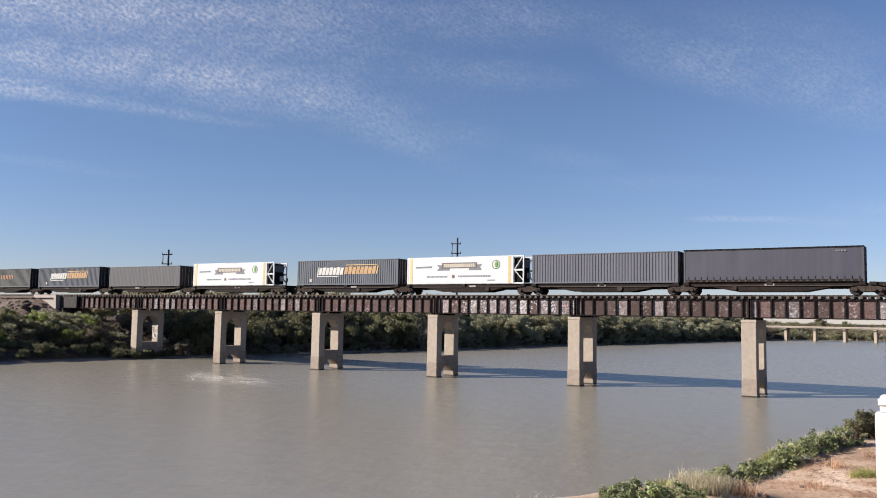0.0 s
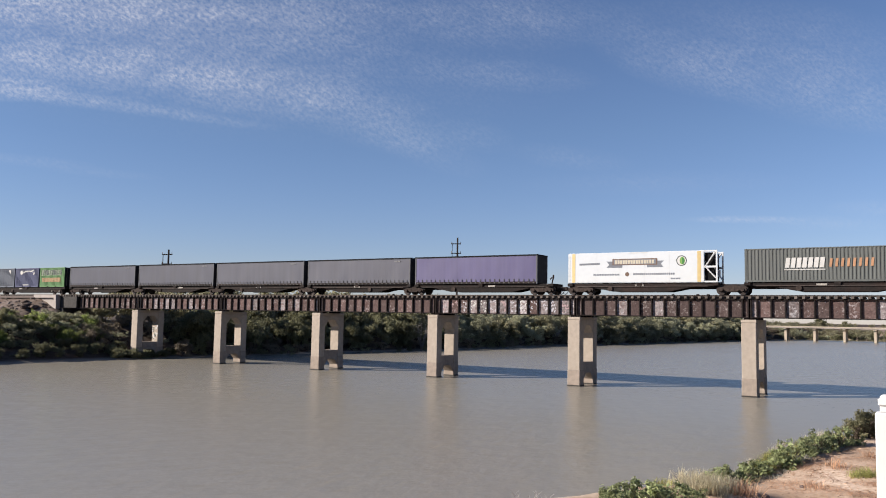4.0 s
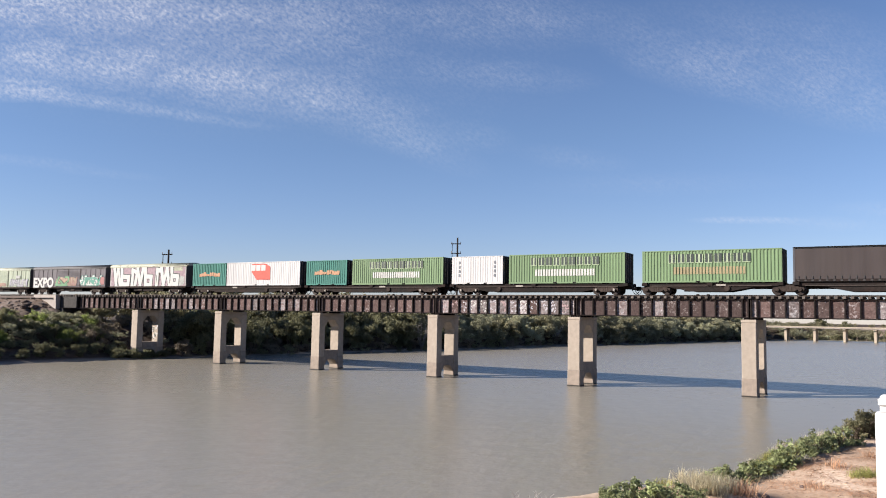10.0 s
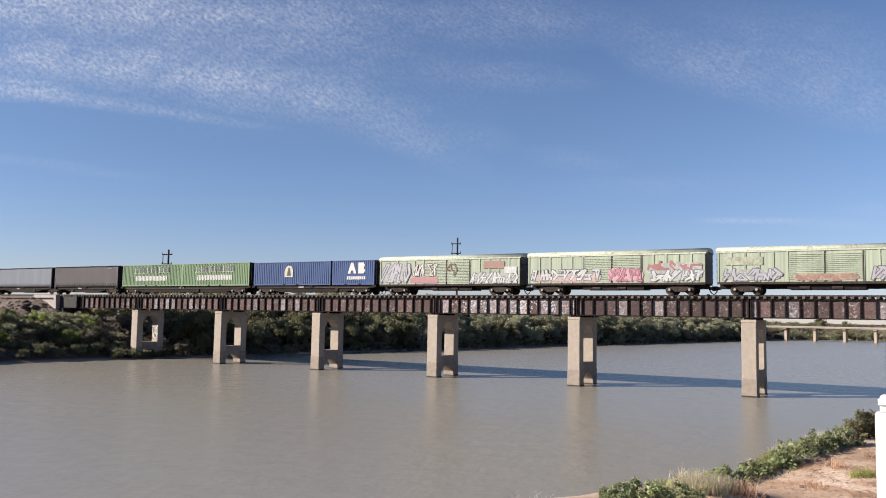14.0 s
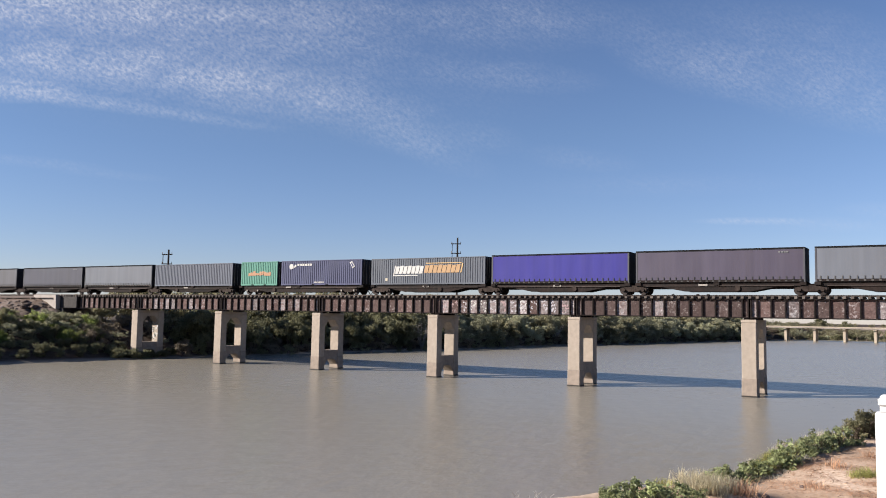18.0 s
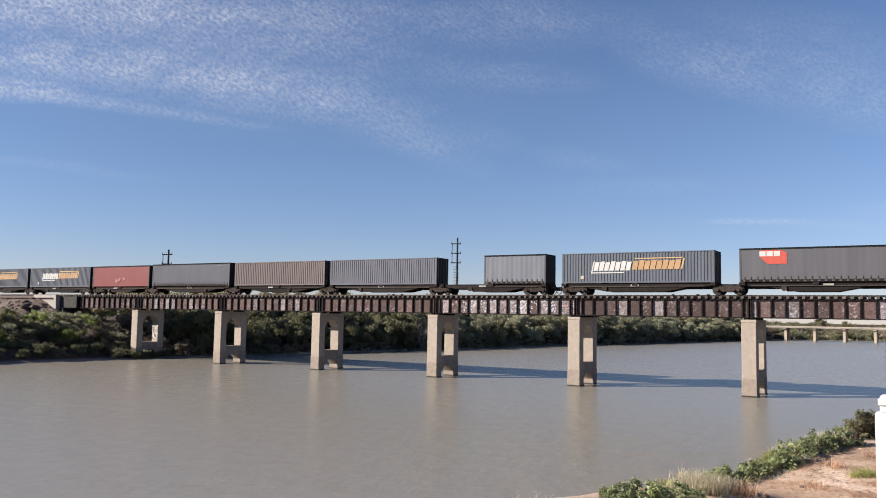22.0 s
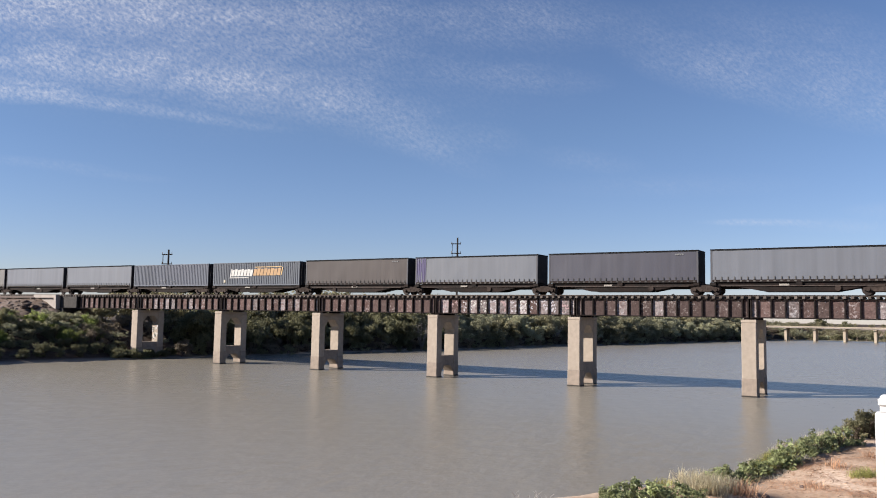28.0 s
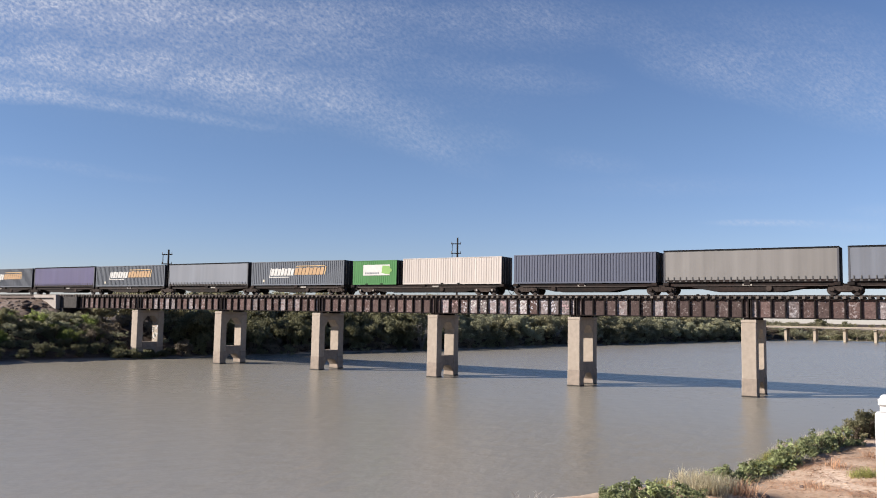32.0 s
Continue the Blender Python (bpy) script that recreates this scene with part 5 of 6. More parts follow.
            for (ax, az), (bx, bz) in zip(legs, legs[1:]):
                d = Vector((bx - ax, bz - az)).normalized()
                for th, e, m, yy in ((0.39, 0.36, S["dark_mark"], 0.012), (0.29, 0.26, S["white_mark"], 0.024)):
                    quad = [(ax - d.x * e - d.y * th, az - d.y * e + d.x * th), (ax - d.x * e + d.y * th, az - d.y * e - d.x * th), (bx + d.x * e + d.y * th, bz + d.y * e - d.x * th), (bx + d.x * e - d.y * th, bz + d.y * e + d.x * th)]
                    part("graffiti", plate([(p, min(max(q, 0.02), 2.6)) for p, q in quad], -h - yy - 0.0005 * (next(lift) % 22)), m, v, "fat white sprayed stroke" if m is S["white_mark"] else "black sprayed outline")
            x0 += wide * 0.95
        for q in (-6.2, -3.4, -0.8, 1.9, 4.6):
            part("graffiti", plate([(q, 0.35), (q + 0.10, 0.4), (q + 0.22, 1.7), (q + 0.08, 1.5)], -h - 0.040), S["dark_mark"], v)
        haze(L * 0.36, L * 0.485, 0.05, 1.5, S["haze_grey"])
        part("patch", plate([(-7.0, 1.0), (-6.6, 1.0), (-6.6, 1.5), (-7.0, 1.5)], -h - 0.012), S["white_mark"], v)
        part("panel_frame", plate([(5.3, 2.05), (7.1, 2.05), (7.1, 2.5), (5.3, 2.5)], -h - 0.014), S["van_worn"], v)
    elif style == "word":
        txt = bpy.data.curves.new("graffiti", "FONT")
        txt.body, txt.size, txt.extrude, txt.offset, txt.space_character = "EXPO", 1.95, 0.004, 0.085, 1.04
        txt.materials.append(S["white_mark"])
        o = new("graffiti", txt)
        o.parent = v
        o.matrix_basis = pose(-L / 2 + 0.12, -h - 0.03, 0.0, 90)
        tagged(o, "white block letters reading EXPO")
        throw(-L * 0.17, 0.0, 0.2, 1.5, S["green_spray"], S["dark_mark"], 3, y)
        throw(0.01, L * 0.11, 0.2, 1.4, S["rose_spray"], S["brown_mark"], 3, y)
        haze(-L * 0.18, L * 0.13, 0.02, 1.5, S["haze_rust"])
        haze(L * 0.16, L * 0.44, 0.05, 1.5, S["haze_grey"])
        haze(L * 0.40, L * 0.49, 0.1, 1.5, S["red_dull"])
        throw(L * 0.16, L * 0.44, 0.2, 1.6, S["white_mark"], S["teal"], 7, y)
        throw(L * 0.18, L * 0.42, 0.3, 1.3, S["mint"], None, 4, y - 0.012)
    return v


M.update(haze_grey=mat("grey_overspray", (0.264, 0.271, 0.251), 0.7, grain=5, amount=0.35, stain=1.6, stain_col=(0.198, 0.198, 0.205), bump=0.05), haze_pink=mat("pink_overspray", (0.33, 0.224, 0.218), 0.7, grain=5, amount=0.3, stain=1.6, stain_col=(0.304, 0.29, 0.238), bump=0.05),
         haze_rust=mat("rusty_overspray", (0.251, 0.178, 0.132), 0.7, grain=5, amount=0.3, stain=2.0, stain_col=(0.277, 0.277, 0.205), bump=0.05), slate_spray=paint("slate_spray", (0.0858, 0.0858, 0.106)), van_worn=mat("worn_panel", (0.264, 0.271, 0.205), 0.7, grain=5, amount=0.3, stain=2.0, bump=0.05),
         grey_graf=paint("grey_lilac_spray", (0.277, 0.264, 0.29)), pink_spray=paint("pale_pink_spray", (0.363, 0.218, 0.238)), plum=paint("plum_spray", (0.145, 0.0396, 0.0858)),
         red_dull=paint("dull_red_spray", (0.24, 0.105, 0.10)), green_spray=paint("green_spray", (0.106, 0.211, 0.112)), rose_spray=paint("rose_brown_spray", (0.224, 0.132, 0.112)),
         roof_pale=paint("pale_green_roof", (0.363, 0.383, 0.297), amount=0.2, flake=(0.24, 0.19, 0.15)), roof_dark=paint("dark_roof", (0.0858, 0.0792, 0.0792), amount=0.2), roof_worn=paint("flaking_cream_roof", (0.33, 0.33, 0.25), amount=0.3, flake=(0.09, 0.07, 0.065)))

# lengths and heights of the loads
L48, L40, L20 = 14.6, 12.19, 6.06
masters = {}


def once(key, make):
    """The first of a kind is built, the next ones are copies."""
    if key not in masters:
        masters[key] = make()
        return masters[key]
    return copy_thing(masters[key], Matrix())


def wide_box():
    c = ribbed_box(L48, 2.9, M["wide_box"], label="blue-grey ribbed container with white bars and orange panel")
    emblem_wide(c, L48, 2.9)
    return c


def wide_old():
    c = ribbed_box(L48, 2.9, M["wide_old"], label="faded beige-grey ribbed container with white bars and worn orange marks")
    x = lambda f: -L48 / 2 + f * L48
    put_bars(c, M["white_mark"], "white slanted bars", x(0.225), x(0.44), 1.2, 2.05, 7, 0.12)
    part("underline", plate([(x(0.22), 1.0), (x(0.44), 1.0), (x(0.44), 1.08), (x(0.22), 1.08)]), M["white_mark"], c)
    put_bars(c, M["faded_orange"], "worn orange bars", x(0.46), x(0.70), 1.25, 1.95, 8, 0.12, gap=0.55)
    return c


def ribbed(key, L, H, label, marks=None, pockets=False, fine=False):
    def make():
        c = ribbed_box(L, H, M[key], label=label, pockets=pockets, smooth_side=fine)
        if marks:
            marks(c, L, H)
        return c
    return make


def curtain(key, label, L=L48, H=2.93, marks=None, **k):
    def make():
        c = curtain_box(L, H, M[key], label, **k)
        if marks:
            marks(c, L, H)
        return c
    return make


def green_marks(second, **k):
    return lambda c, L, H: emblem_green(c, L, H, second, **k)


def white20_marks(c, L, H):
    for x in (-2.1, 2.1):
        for i in range(4):
            z = 0.75 + 0.45 * i
            part("painted_mark", plate([(x - 0.11, z), (x + 0.11, z), (x + 0.11, z + 0.30), (x - 0.11, z + 0.30)]), M["grey_mark"], c)


def teal_marks(c, L, H):
    r = random.Random(41)
    for i in range(10):
        a, w = -1.8 + 0.37 * i, r.uniform(0.30, 0.44)
        z0, z1 = 1.20 + r.uniform(-0.05, 0.08), 1.66 + r.uniform(-0.10, 0.16)
        part("painted_mark", plate([(a, z0), (a + w, z0 + r.uniform(-0.05, 0.05)), (a + w + 0.08, z1 - r.uniform(0, 0.12)), (a + 0.08, z1)], -W / 2 - 0.006 - 0.002 * (i % 2)), M["faded_orange"], c, "ragged faded orange paint")


def navy_marks(c, L, H):
    x0 = -L / 2
    part("emblem", disc(x0 + 1.6, 2.25, 0.33, -W / 2 - 0.006, 14), M["white_mark"], c, "white round emblem")
    part("emblem", plate([(x0 + 1.7, 1.95), (x0 + 2.5, 2.3), (x0 + 2.2, 2.5), (x0 + 2.0, 2.15)]), M["white_mark"], c)
    put_bars(c, M["white_mark"], "", x0 + 2.55, x0 + 4.9 if L > 8 else x0 + 4.3, 2.32, 2.55, 6)
    q = L / 2 - 1.4
    part("emblem", plate([(q - 0.35, 2.62), (q - 0.02, 2.74), (q + 0.40, 2.12), (q + 0.08, 1.90)]), M["white_mark"], c, "white lozenge mark")
    part("emblem_core", plate([(q - 0.20, 2.52), (q - 0.03, 2.60), (q + 0.26, 2.16), (q + 0.09, 2.06)], -W / 2 - 0.011), M["navy"], c)
    put_bars(c, M["white_mark"], "", -0.9, 0.6, 0.28, 0.42, 8)


def slate_marks(c, L, H):
    part("painted_mark", plate([(-2.2, 0.35), (-1.75, 0.35), (-1.75, 2.45), (-2.2, 2.45)]), M["white_mark"], c, "white vertical bar")
    part("emblem", plate([(1.45, 2.65), (2.0, 2.7), (1.95, 2.05)]), M["white_mark"], c)


def ab_marks(c, L, H):
    part("painted_mark", plate([(-0.75, 1.3), (-0.35, 1.3), (-0.22, 1.65), (0.02, 1.65), (0.12, 1.3), (0.5, 1.3), (0.02, 2.55), (-0.3, 2.55)]), M["white_mark"], c, "white painted shape")
    part("painted_mark", plate([(0.75, 1.3), (1.55, 1.3), (1.75, 1.6), (1.55, 1.95), (1.68, 2.25), (1.5, 2.55), (0.75, 2.55)]), M["white_mark"], c, "white painted shape")
    put_bars(c, M["white_mark"], "", -0.85, 1.85, 0.62, 0.98, 9)


def blue40_marks(c, L, H):
    x = -L / 2 + 0.47 * L
    part("emblem", plate([(x - 0.65, 1.0), (x + 0.65, 1.0), (x + 0.68, 1.8), (x + 0.4, 2.3), (x - 0.1, 2.4), (x - 0.5, 2.1), (x - 0.68, 1.6)]), M["pale_mark"], c, "cream arched emblem")
    part("emblem_core", plate([(x - 0.3, 1.15), (x + 0.35, 1.15), (x + 0.2, 2.0), (x, 2.2), (x - 0.2, 1.7)], -W / 2 - 0.011), M["dark_mark"], c)


def leaf_marks(c, L, H):
    part("sign", plate([(-1.55, 1.05), (2.1, 1.05), (2.1, 2.25), (-1.55, 2.25)]), M["white_mark"], c, "white sign with grey cube emblem")
    part("emblem", plate([(1.0, 1.3), (2.0, 1.15), (2.45, 1.6), (2.0, 2.1), (1.1, 2.15)], -W / 2 - 0.011), M["leaf_mark"], c)
    put_bars(c, M["grey_mark"], "", -1.3, 0.7, 1.2, 1.4, 9, y=-W / 2 - 0.011)


def cube_small(c, L, H):
    emblem_cube(c, L, H, -L / 2 + 1.75, -L / 2 + 3.9, 1.55, 2.75)


def cube_big(c, L, H):
    emblem_cube(c, L, H, -1.77, 1.34, 0.72, 2.70)


def corner_marks(c, L, H):
    put_bars(c, M["buckle_white"], "", L / 2 - 2.1, L / 2 - 1.25, H * 0.855, H * 0.90, 4, y=-W / 2 - 0.03)


def ribbed_end(c, L, H):
    part("ribbed_strip", corrugated(-L / 2 + 0.16, -L / 2 + 1.35, -W / 2 - 0.014, 0.24, H - 0.12, -1, 0.24, 0.035), M["cur_violet"], c, "narrow ribbed violet-grey strip")


def chalk_marks(c, L, H):
    r = random.Random(19)
    for x0, x1 in ((-4.4, -3.2), (-1.9, -0.5), (-0.3, 1.6)):
        for _ in range(5):
            a, z = r.uniform(x0, x1), r.uniform(0.25, 0.95)
            b, w = a + r.uniform(-0.45, 0.45), min(1.1, max(0.2, z + r.uniform(-0.5, 0.5)))
            bm = bmesh.new()
            tube(bm, (a, -W / 2 - 0.008, z), (b, -W / 2 - 0.008, w), 0.016, n=4)
            part("chalk_line", bm, M["chalk"], c)


def red_marks(c, L, H):
    r = random.Random(23)
    for i in range(9):
        a, z, q = r.uniform(-1.5, 1.0), r.uniform(0.45, 1.15), r.uniform(0.14, 0.42)
        ring = [(a + q * r.uniform(0.6, 1.2) * math.cos(t), z + 0.55 * q * r.uniform(0.6, 1.2) * math.sin(t)) for t in (0.2, 1.2, 2.2, 3.3, 4.2, 5.3)]
        part("scuff", plate(ring, -W / 2 - 0.016 - 0.001 * i, 0.003), M["red_worn"], c, "pale rubbed patch")


KIND = dict(
    wide_box=(wide_box, L48), wide_old=(wide_old, L48), reefer=(reefer, 14.2),
    ribbed_grey=(ribbed("grey", L48, 2.9, "dusty grey ribbed steel container"), L48), ribbed_dark=(ribbed("dark_grey", L48, 2.75, "dull dark grey ribbed container", fine=True), L48),
    ribbed_brown=(ribbed("brown_ribbed", L48, 2.9, "brownish faded ribbed steel container"), L48), ribbed_pale=(ribbed("grey_pale", L48, 2.9, "pale blue-grey ribbed steel container"), L48),
    ribbed_chalk=(ribbed("grey_pale", L48, 2.9, "pale blue-grey ribbed container with thin chalky scrawl near its foot", chalk_marks), L48),
    ribbed_blue=(ribbed("blue_grey", L48, 2.9, "dark blue-grey ribbed steel container"), L48),
    green_white=(ribbed("green", L40, 2.93, "light green ribbed container with dark and white painted bars", green_marks("white_mark"), True), L40),
    green_orange=(ribbed("green", L40, 2.93, "light green ribbed container with dark and orange painted bars", green_marks("dull_gold"), True), L40),
    green20=(ribbed("bright_green", L20, 2.92, "short bright green ribbed container with dark and orange bars", green_marks("orange_mark", f0=0.06, f1=0.90), True), L20),
    blue20=(ribbed("navy", L20, 2.92, "short navy blue ribbed container with white emblem", navy_marks, True), L20),
    slate20=(ribbed("slate", L20, 2.95, "short slate grey ribbed container with white bar", slate_marks, True), L20),
    teal40=(ribbed("pale_teal", L40, 2.95, "faded sea-green ribbed container", None, True), L40),
    teal20=(ribbed("teal", L20, 2.9, "short teal ribbed container with faded orange patch", teal_marks, True), L20),
    mint20=(ribbed("mint", L20, 2.95, "short mint green ribbed container with faded red patch", teal_marks, True), L20),
    white20=(ribbed("white", L20, 2.9, "short white ribbed container with grey marks", white20_marks, True), L20),
    white40=(ribbed("white", L40, 2.93, "white ribbed container with red angular emblem", cube_big, True), L40),
    cream40=(ribbed("cream", L40, 2.85, "cream ribbed container with rusty lower edge", None, True), L40),
    leaf20=(ribbed("leaf", L20, 2.75, "short leaf-green container with white sign", leaf_marks, True, True), L20),
    navy40=(ribbed("navy", L40, 2.95, "navy blue ribbed container with white emblem", navy_marks, True), L40),
    ab20=(ribbed("blue", L20, 2.82, "short blue ribbed container with white painted shapes", ab_marks, True), L20),
    blue40=(ribbed("blue", L40, 2.82, "blue ribbed container with cream arched emblem", blue40_marks, True), L40),
    cur_grey=(curtain("cur_grey", "dark grey curtain-sided container with strapped lower edge", marks=corner_marks), L48),
    cur_light=(curtain("cur_light", "pale grey grimy curtain-sided container with buckle straps"), L48),
    cur_part=(curtain("cur_light", "pale grey curtain-sided container with a ribbed strip at one end", marks=ribbed_end), L48),
    cur_brown=(curtain("cur_brown", "brownish dark curtain-sided container", marks=corner_marks), L48),
    cur_mauve=(curtain("cur_mauve", "mauve-grey faded curtain-sided container", marks=corner_marks), L48),
    cur_purple=(curtain("cur_purple", "vivid blue-violet curtain-sided container"), L48),
    cur_violet=(curtain("cur_violet", "faded violet curtain-sided container"), L48),
    cur_cream=(curtain("cur_cream", "dusty cream-grey curtain-sided container with buckle straps"), L48),
    cur_red=(curtain("cur_red", "faded red curtain-sided container", L40, 2.86, red_marks, buckles=False), L40),
    cur_cube=(curtain("cur_cube", "grey curtain-sided container with small red emblem", L40, 2.93, cube_small), L40),
    cur_short=(curtain("cur_light", "short pale grey curtain-sided container", 6.95), 6.95),
    tarp=(tarped_load, 12.0), empty=(None, L48))


def load(kind, front):
    make, L = KIND[kind]
    if make is None:
        return L
    ob = once(kind, make)
    movers.append((ob, front - L / 2, DECK))
    return L


tail = [118.0]   # where the load before ends, along the train


def pack(*rows):
    """An articulated wagon with one load on each deck; rows: kind of load and where its front end stands in the train."""
    spans = []
    gap = tail[0] - rows[0][1]
    reach = 0.5 * gap if 2.6 < gap < 6 else 0.0
    for i, (kind, front) in enumerate(rows):
        L = load(kind, front)
        a, b = front - L, front
        if kind == "cur_short":
            a = front - 12.3
        if kind == "tarp":
            a, b = front - 13.2, front + 1.4
        spans.append((a - 0.1, b + 0.1 + (reach if i == 0 else 0.0)))
        tail[0] = a
    wagon(spans, stand=reach > 0)


def flat(*rows):
    """A single container flat wagon with a bogie near each end."""
    ends = []
    for kind, front in rows:
        ends += [front, front - load(kind, front)]
    tail[0] = min(ends)
    wagon([(min(ends) - 0.3, max(ends) + 0.3)], 2.3, "grimy dark container flat wagon with rusty bogies", "flat_wagon", True)


def box_van(L, rear, m, roof, seed, label, style):
    movers.append((van(L, M[m], M[roof], random.Random(seed), label, style=style), rear + L / 2, DECK))


pack(("empty", 103.6), ("cur_grey", 88.6), ("ribbed_grey", 73.5), ("reefer", 58.0), ("wide_box", 42.6))
pack(("reefer", 24.2), ("ribbed_dark", 7.45), ("wide_box", -9.45), ("wide_old", -26.2), ("reefer", -43.1))
pack(("cur_violet", -60.6), ("cur_grey", -75.85), ("cur_grey", -91.1), ("cur_grey", -106.3), ("cur_grey", -121.7))
flat(("green20", -137.7), ("blue20", -144.15), ("slate20", -150.5))
pack(("teal40", -158.05), ("cur_brown", -171.1), ("tarp", -187.7), ("cur_brown", -201.95), ("green_orange", -217.4))
flat(("green_white", -231.25), ("white20", -244.15))
flat(("green_white", -251.3), ("teal20", -264.3))
flat(("white40", -271.4), ("teal20", -283.75))
box_van(15.5, -306.5, "van_white", "roof_worn", 3, "old box van covered in white and black graffiti", "wild")
box_van(17.3, -324.95, "van_dark", "roof_dark", 5, "dark weathered box van with white and coloured graffiti", "word")
box_van(17.4, -343.3, "van_green", "roof_pale", 8, "pale green louvred box van with grey graffiti", "pale")
box_van(17.4, -361.75, "van_green", "roof_pale", 11, "pale green louvred box van with pink and white graffiti", "pink")
box_van(17.35, -380.05, "van_green", "roof_pale", 14, "pale green louvred box van with red and grey graffiti", "mixed")
flat(("ab20", -380.9), ("blue40", -387.2))
flat(("green_white", -400.2), ("green_white", -412.35))
pack(("cur_brown", -425.6), ("cur_light", -441.05), ("cur_mauve", -456.4), ("cur_purple", -471.65), ("wide_box", -487.0))
flat(("navy40", -502.95), ("mint20", -515.8))
pack(("ribbed_pale", -523.4), ("cur_light", -538.7), ("cur_grey", -553.95), ("cur_cube", -570.4), ("wide_box", -584.7))
pack(("cur_short", -601.05), ("ribbed_grey", -613.8), ("ribbed_brown", -629.25), ("cur_grey", -644.8), ("cur_red", -660.1))
pack(("wide_box", -672.95), ("wide_box", -688.3), ("cur_light", -703.75), ("ribbed_dark", -719.05), ("wide_box", -734.2))
pack(("cur_light", -750.15), ("cur_grey", -765.8), ("cur_part", -781.6), ("cur_brown", -797.2), ("wide_box", -812.8))
pack(("ribbed_chalk", -828.3), ("cur_light", -843.5), ("cur_light", -858.95), ("cur_cream", -874.2), ("ribbed_blue", -889.5))
flat(("cream40", -905.5), ("leaf20", -918.55))
pack(("wide_box", -925.9), ("cur_light", -941.1), ("wide_box", -956.5), ("cur_violet", -971.5), ("wide_box", -986.7))


# ---- distant road bridge, power poles ----
def build_road_bridge():
    y0 = 243.0
    b = thing("road_bridge", "pale concrete road bridge on slender paired piers across the river", "bridge")
    x0, x1 = 6.0, 190.0
    part("deck", bevelled(boxes((x0, x1, y0, y0 + 9, 4.62, 5.05)), 0.05), M["road_conc"], b)
    for y in (y0 - 0.25, y0 + 9.0):
        part("parapet", boxes((x0, x1, y, y + 0.25, 4.9, 5.24)), M["road_conc"], b)
    part("edge_beam", boxes((x0, x1, y0 - 0.12, y0 - 0.002, 4.62, 4.88)), M["abut"], b)
    for i in range(-4, 12):
        x = 53.2 + 9.55 * i
        if x > x0:
            for yy in (y0 + 1.2, y0 + 7.0):
                part("pier", bevelled(boxes((x - 0.42, x + 0.42, yy, yy + 0.9, -3, 4.15)), 0.04), M["road_conc"], b)
            part("headstock", bevelled(boxes((x - 0.5, x + 0.5, y0 + 0.2, y0 + 8.8, 4.152, 4.619)), 0.05), M["road_conc"], b)


build_road_bridge()


def build_pole(x, y, top, arms, ladder):
    z0 = float(height(np.array(x), np.array(y))) - 0.4
    p = thing("power_pole", "dark timber power pole with double crossarms", "power pole", "power poles", at=(x, y, z0))
    bm = bmesh.new()
    tube(bm, (0, 0, 0), (0, 0, top - z0), 0.26, 0.17, n=10)
    part("mast", bm, M["timber"], p)
    u = SIDE
    for dz in arms:
        z = top - z0 - dz
        bm = bmesh.new()
        tube(bm, -u * 1.35 + Vector((0, 0, z)), u * 0.75 + Vector((0, 0, z)), 0.11, n=6)
        part("crossarm", bm, M["timber"], p)
        for q in (-1.25, 0.65):
            bm = bmesh.new()
            tube(bm, u * q + Vector((0, 0, z + 0.1)), u * q + Vector((0, 0, z + 0.45)), 0.07, 0.05, n=8)
            part("insulator", bm, M["tank"], p)
    bm = bmesh.new()
    tube(bm, -u * 1.1 + Vector((0, 0, top - z0 - arms[-1])), -u * 1.1 + Vector((0, 0, top - z0 - arms[0])), 0.07, n=6)
    part("brace_rod", bm, M["timber"], p)
    if ladder:
        for k in range(9):
            z = top - z0 - 6.2 - 0.55 * k
            bm = bmesh.new()
            tube(bm, -u * 0.75 + Vector((0, 0, z)), u * 0.35 + Vector((0, 0, z)), 0.055, n=5)
            part("step", bm, M["timber"], p)


build_pole(6.48, 74.77, 23.0, (1.3, 3.3, 5.3), True)
build_pole(-39.46, 38.22, 18.9, (1.0, 2.9), False)


# ---- plants ----
def leaf_mesh(name, n, size, lobes, seed, material, flat=0.5, up=0.0, fold=False):
    """n small leaves in and on the skin of several lobes (centre, radii)."""
    r = np.random.RandomState(seed)
    lob = np.array(lobes, float)
    wts = (lob[:, 3] * lob[:, 4] * lob[:, 5]) ** 0.67
    which = r.choice(len(lob), n, p=wts / wts.sum())
    d = r.normal(size=(n, 3))
    d /= np.linalg.norm(d, axis=1)[:, None]
    rad = r.uniform(0.05, 1.25, n) ** 0.5 * (1 + 0.16 * np.sin(5 * d[:, 0] + seed) * np.cos(4 * d[:, 2] + which))
    c = lob[which, :3] + d * lob[which, 3:] * rad[:, None]
    c[:, 2] = np.maximum(c[:, 2], 0.03)
    nor = d * 0.55 + r.normal(size=(n, 3)) * 0.6
    nor[:, 2] += up
    nor /= np.linalg.norm(nor, axis=1)[:, None]
    a = np.cross(nor, r.normal(size=(n, 3)))
    a /= np.linalg.norm(a, axis=1)[:, None] + 1e-9
    b = np.cross(nor, a)
    s = size * r.uniform(0.6, 1.35, n)[:, None]
    tip, base = c + a * s, c - a * s * 0.8
    l, rr = c + b * s * flat, c - b * s * flat
    if fold:
        k = np.cross(a, b) * s * 0.22
        l, rr = l + k, rr + k
    verts = np.stack([base, rr, tip, l], 1).reshape(-1, 3)
    i = np.arange(n)[:, None] * 4
    if fold:
        f = np.concatenate([i + [0, 1, 2], i + [0, 2, 3]], 0)
    else:
        f = i + [0, 1, 2, 3]
    return raw_mesh(name, verts.tolist(), f.tolist(), material)


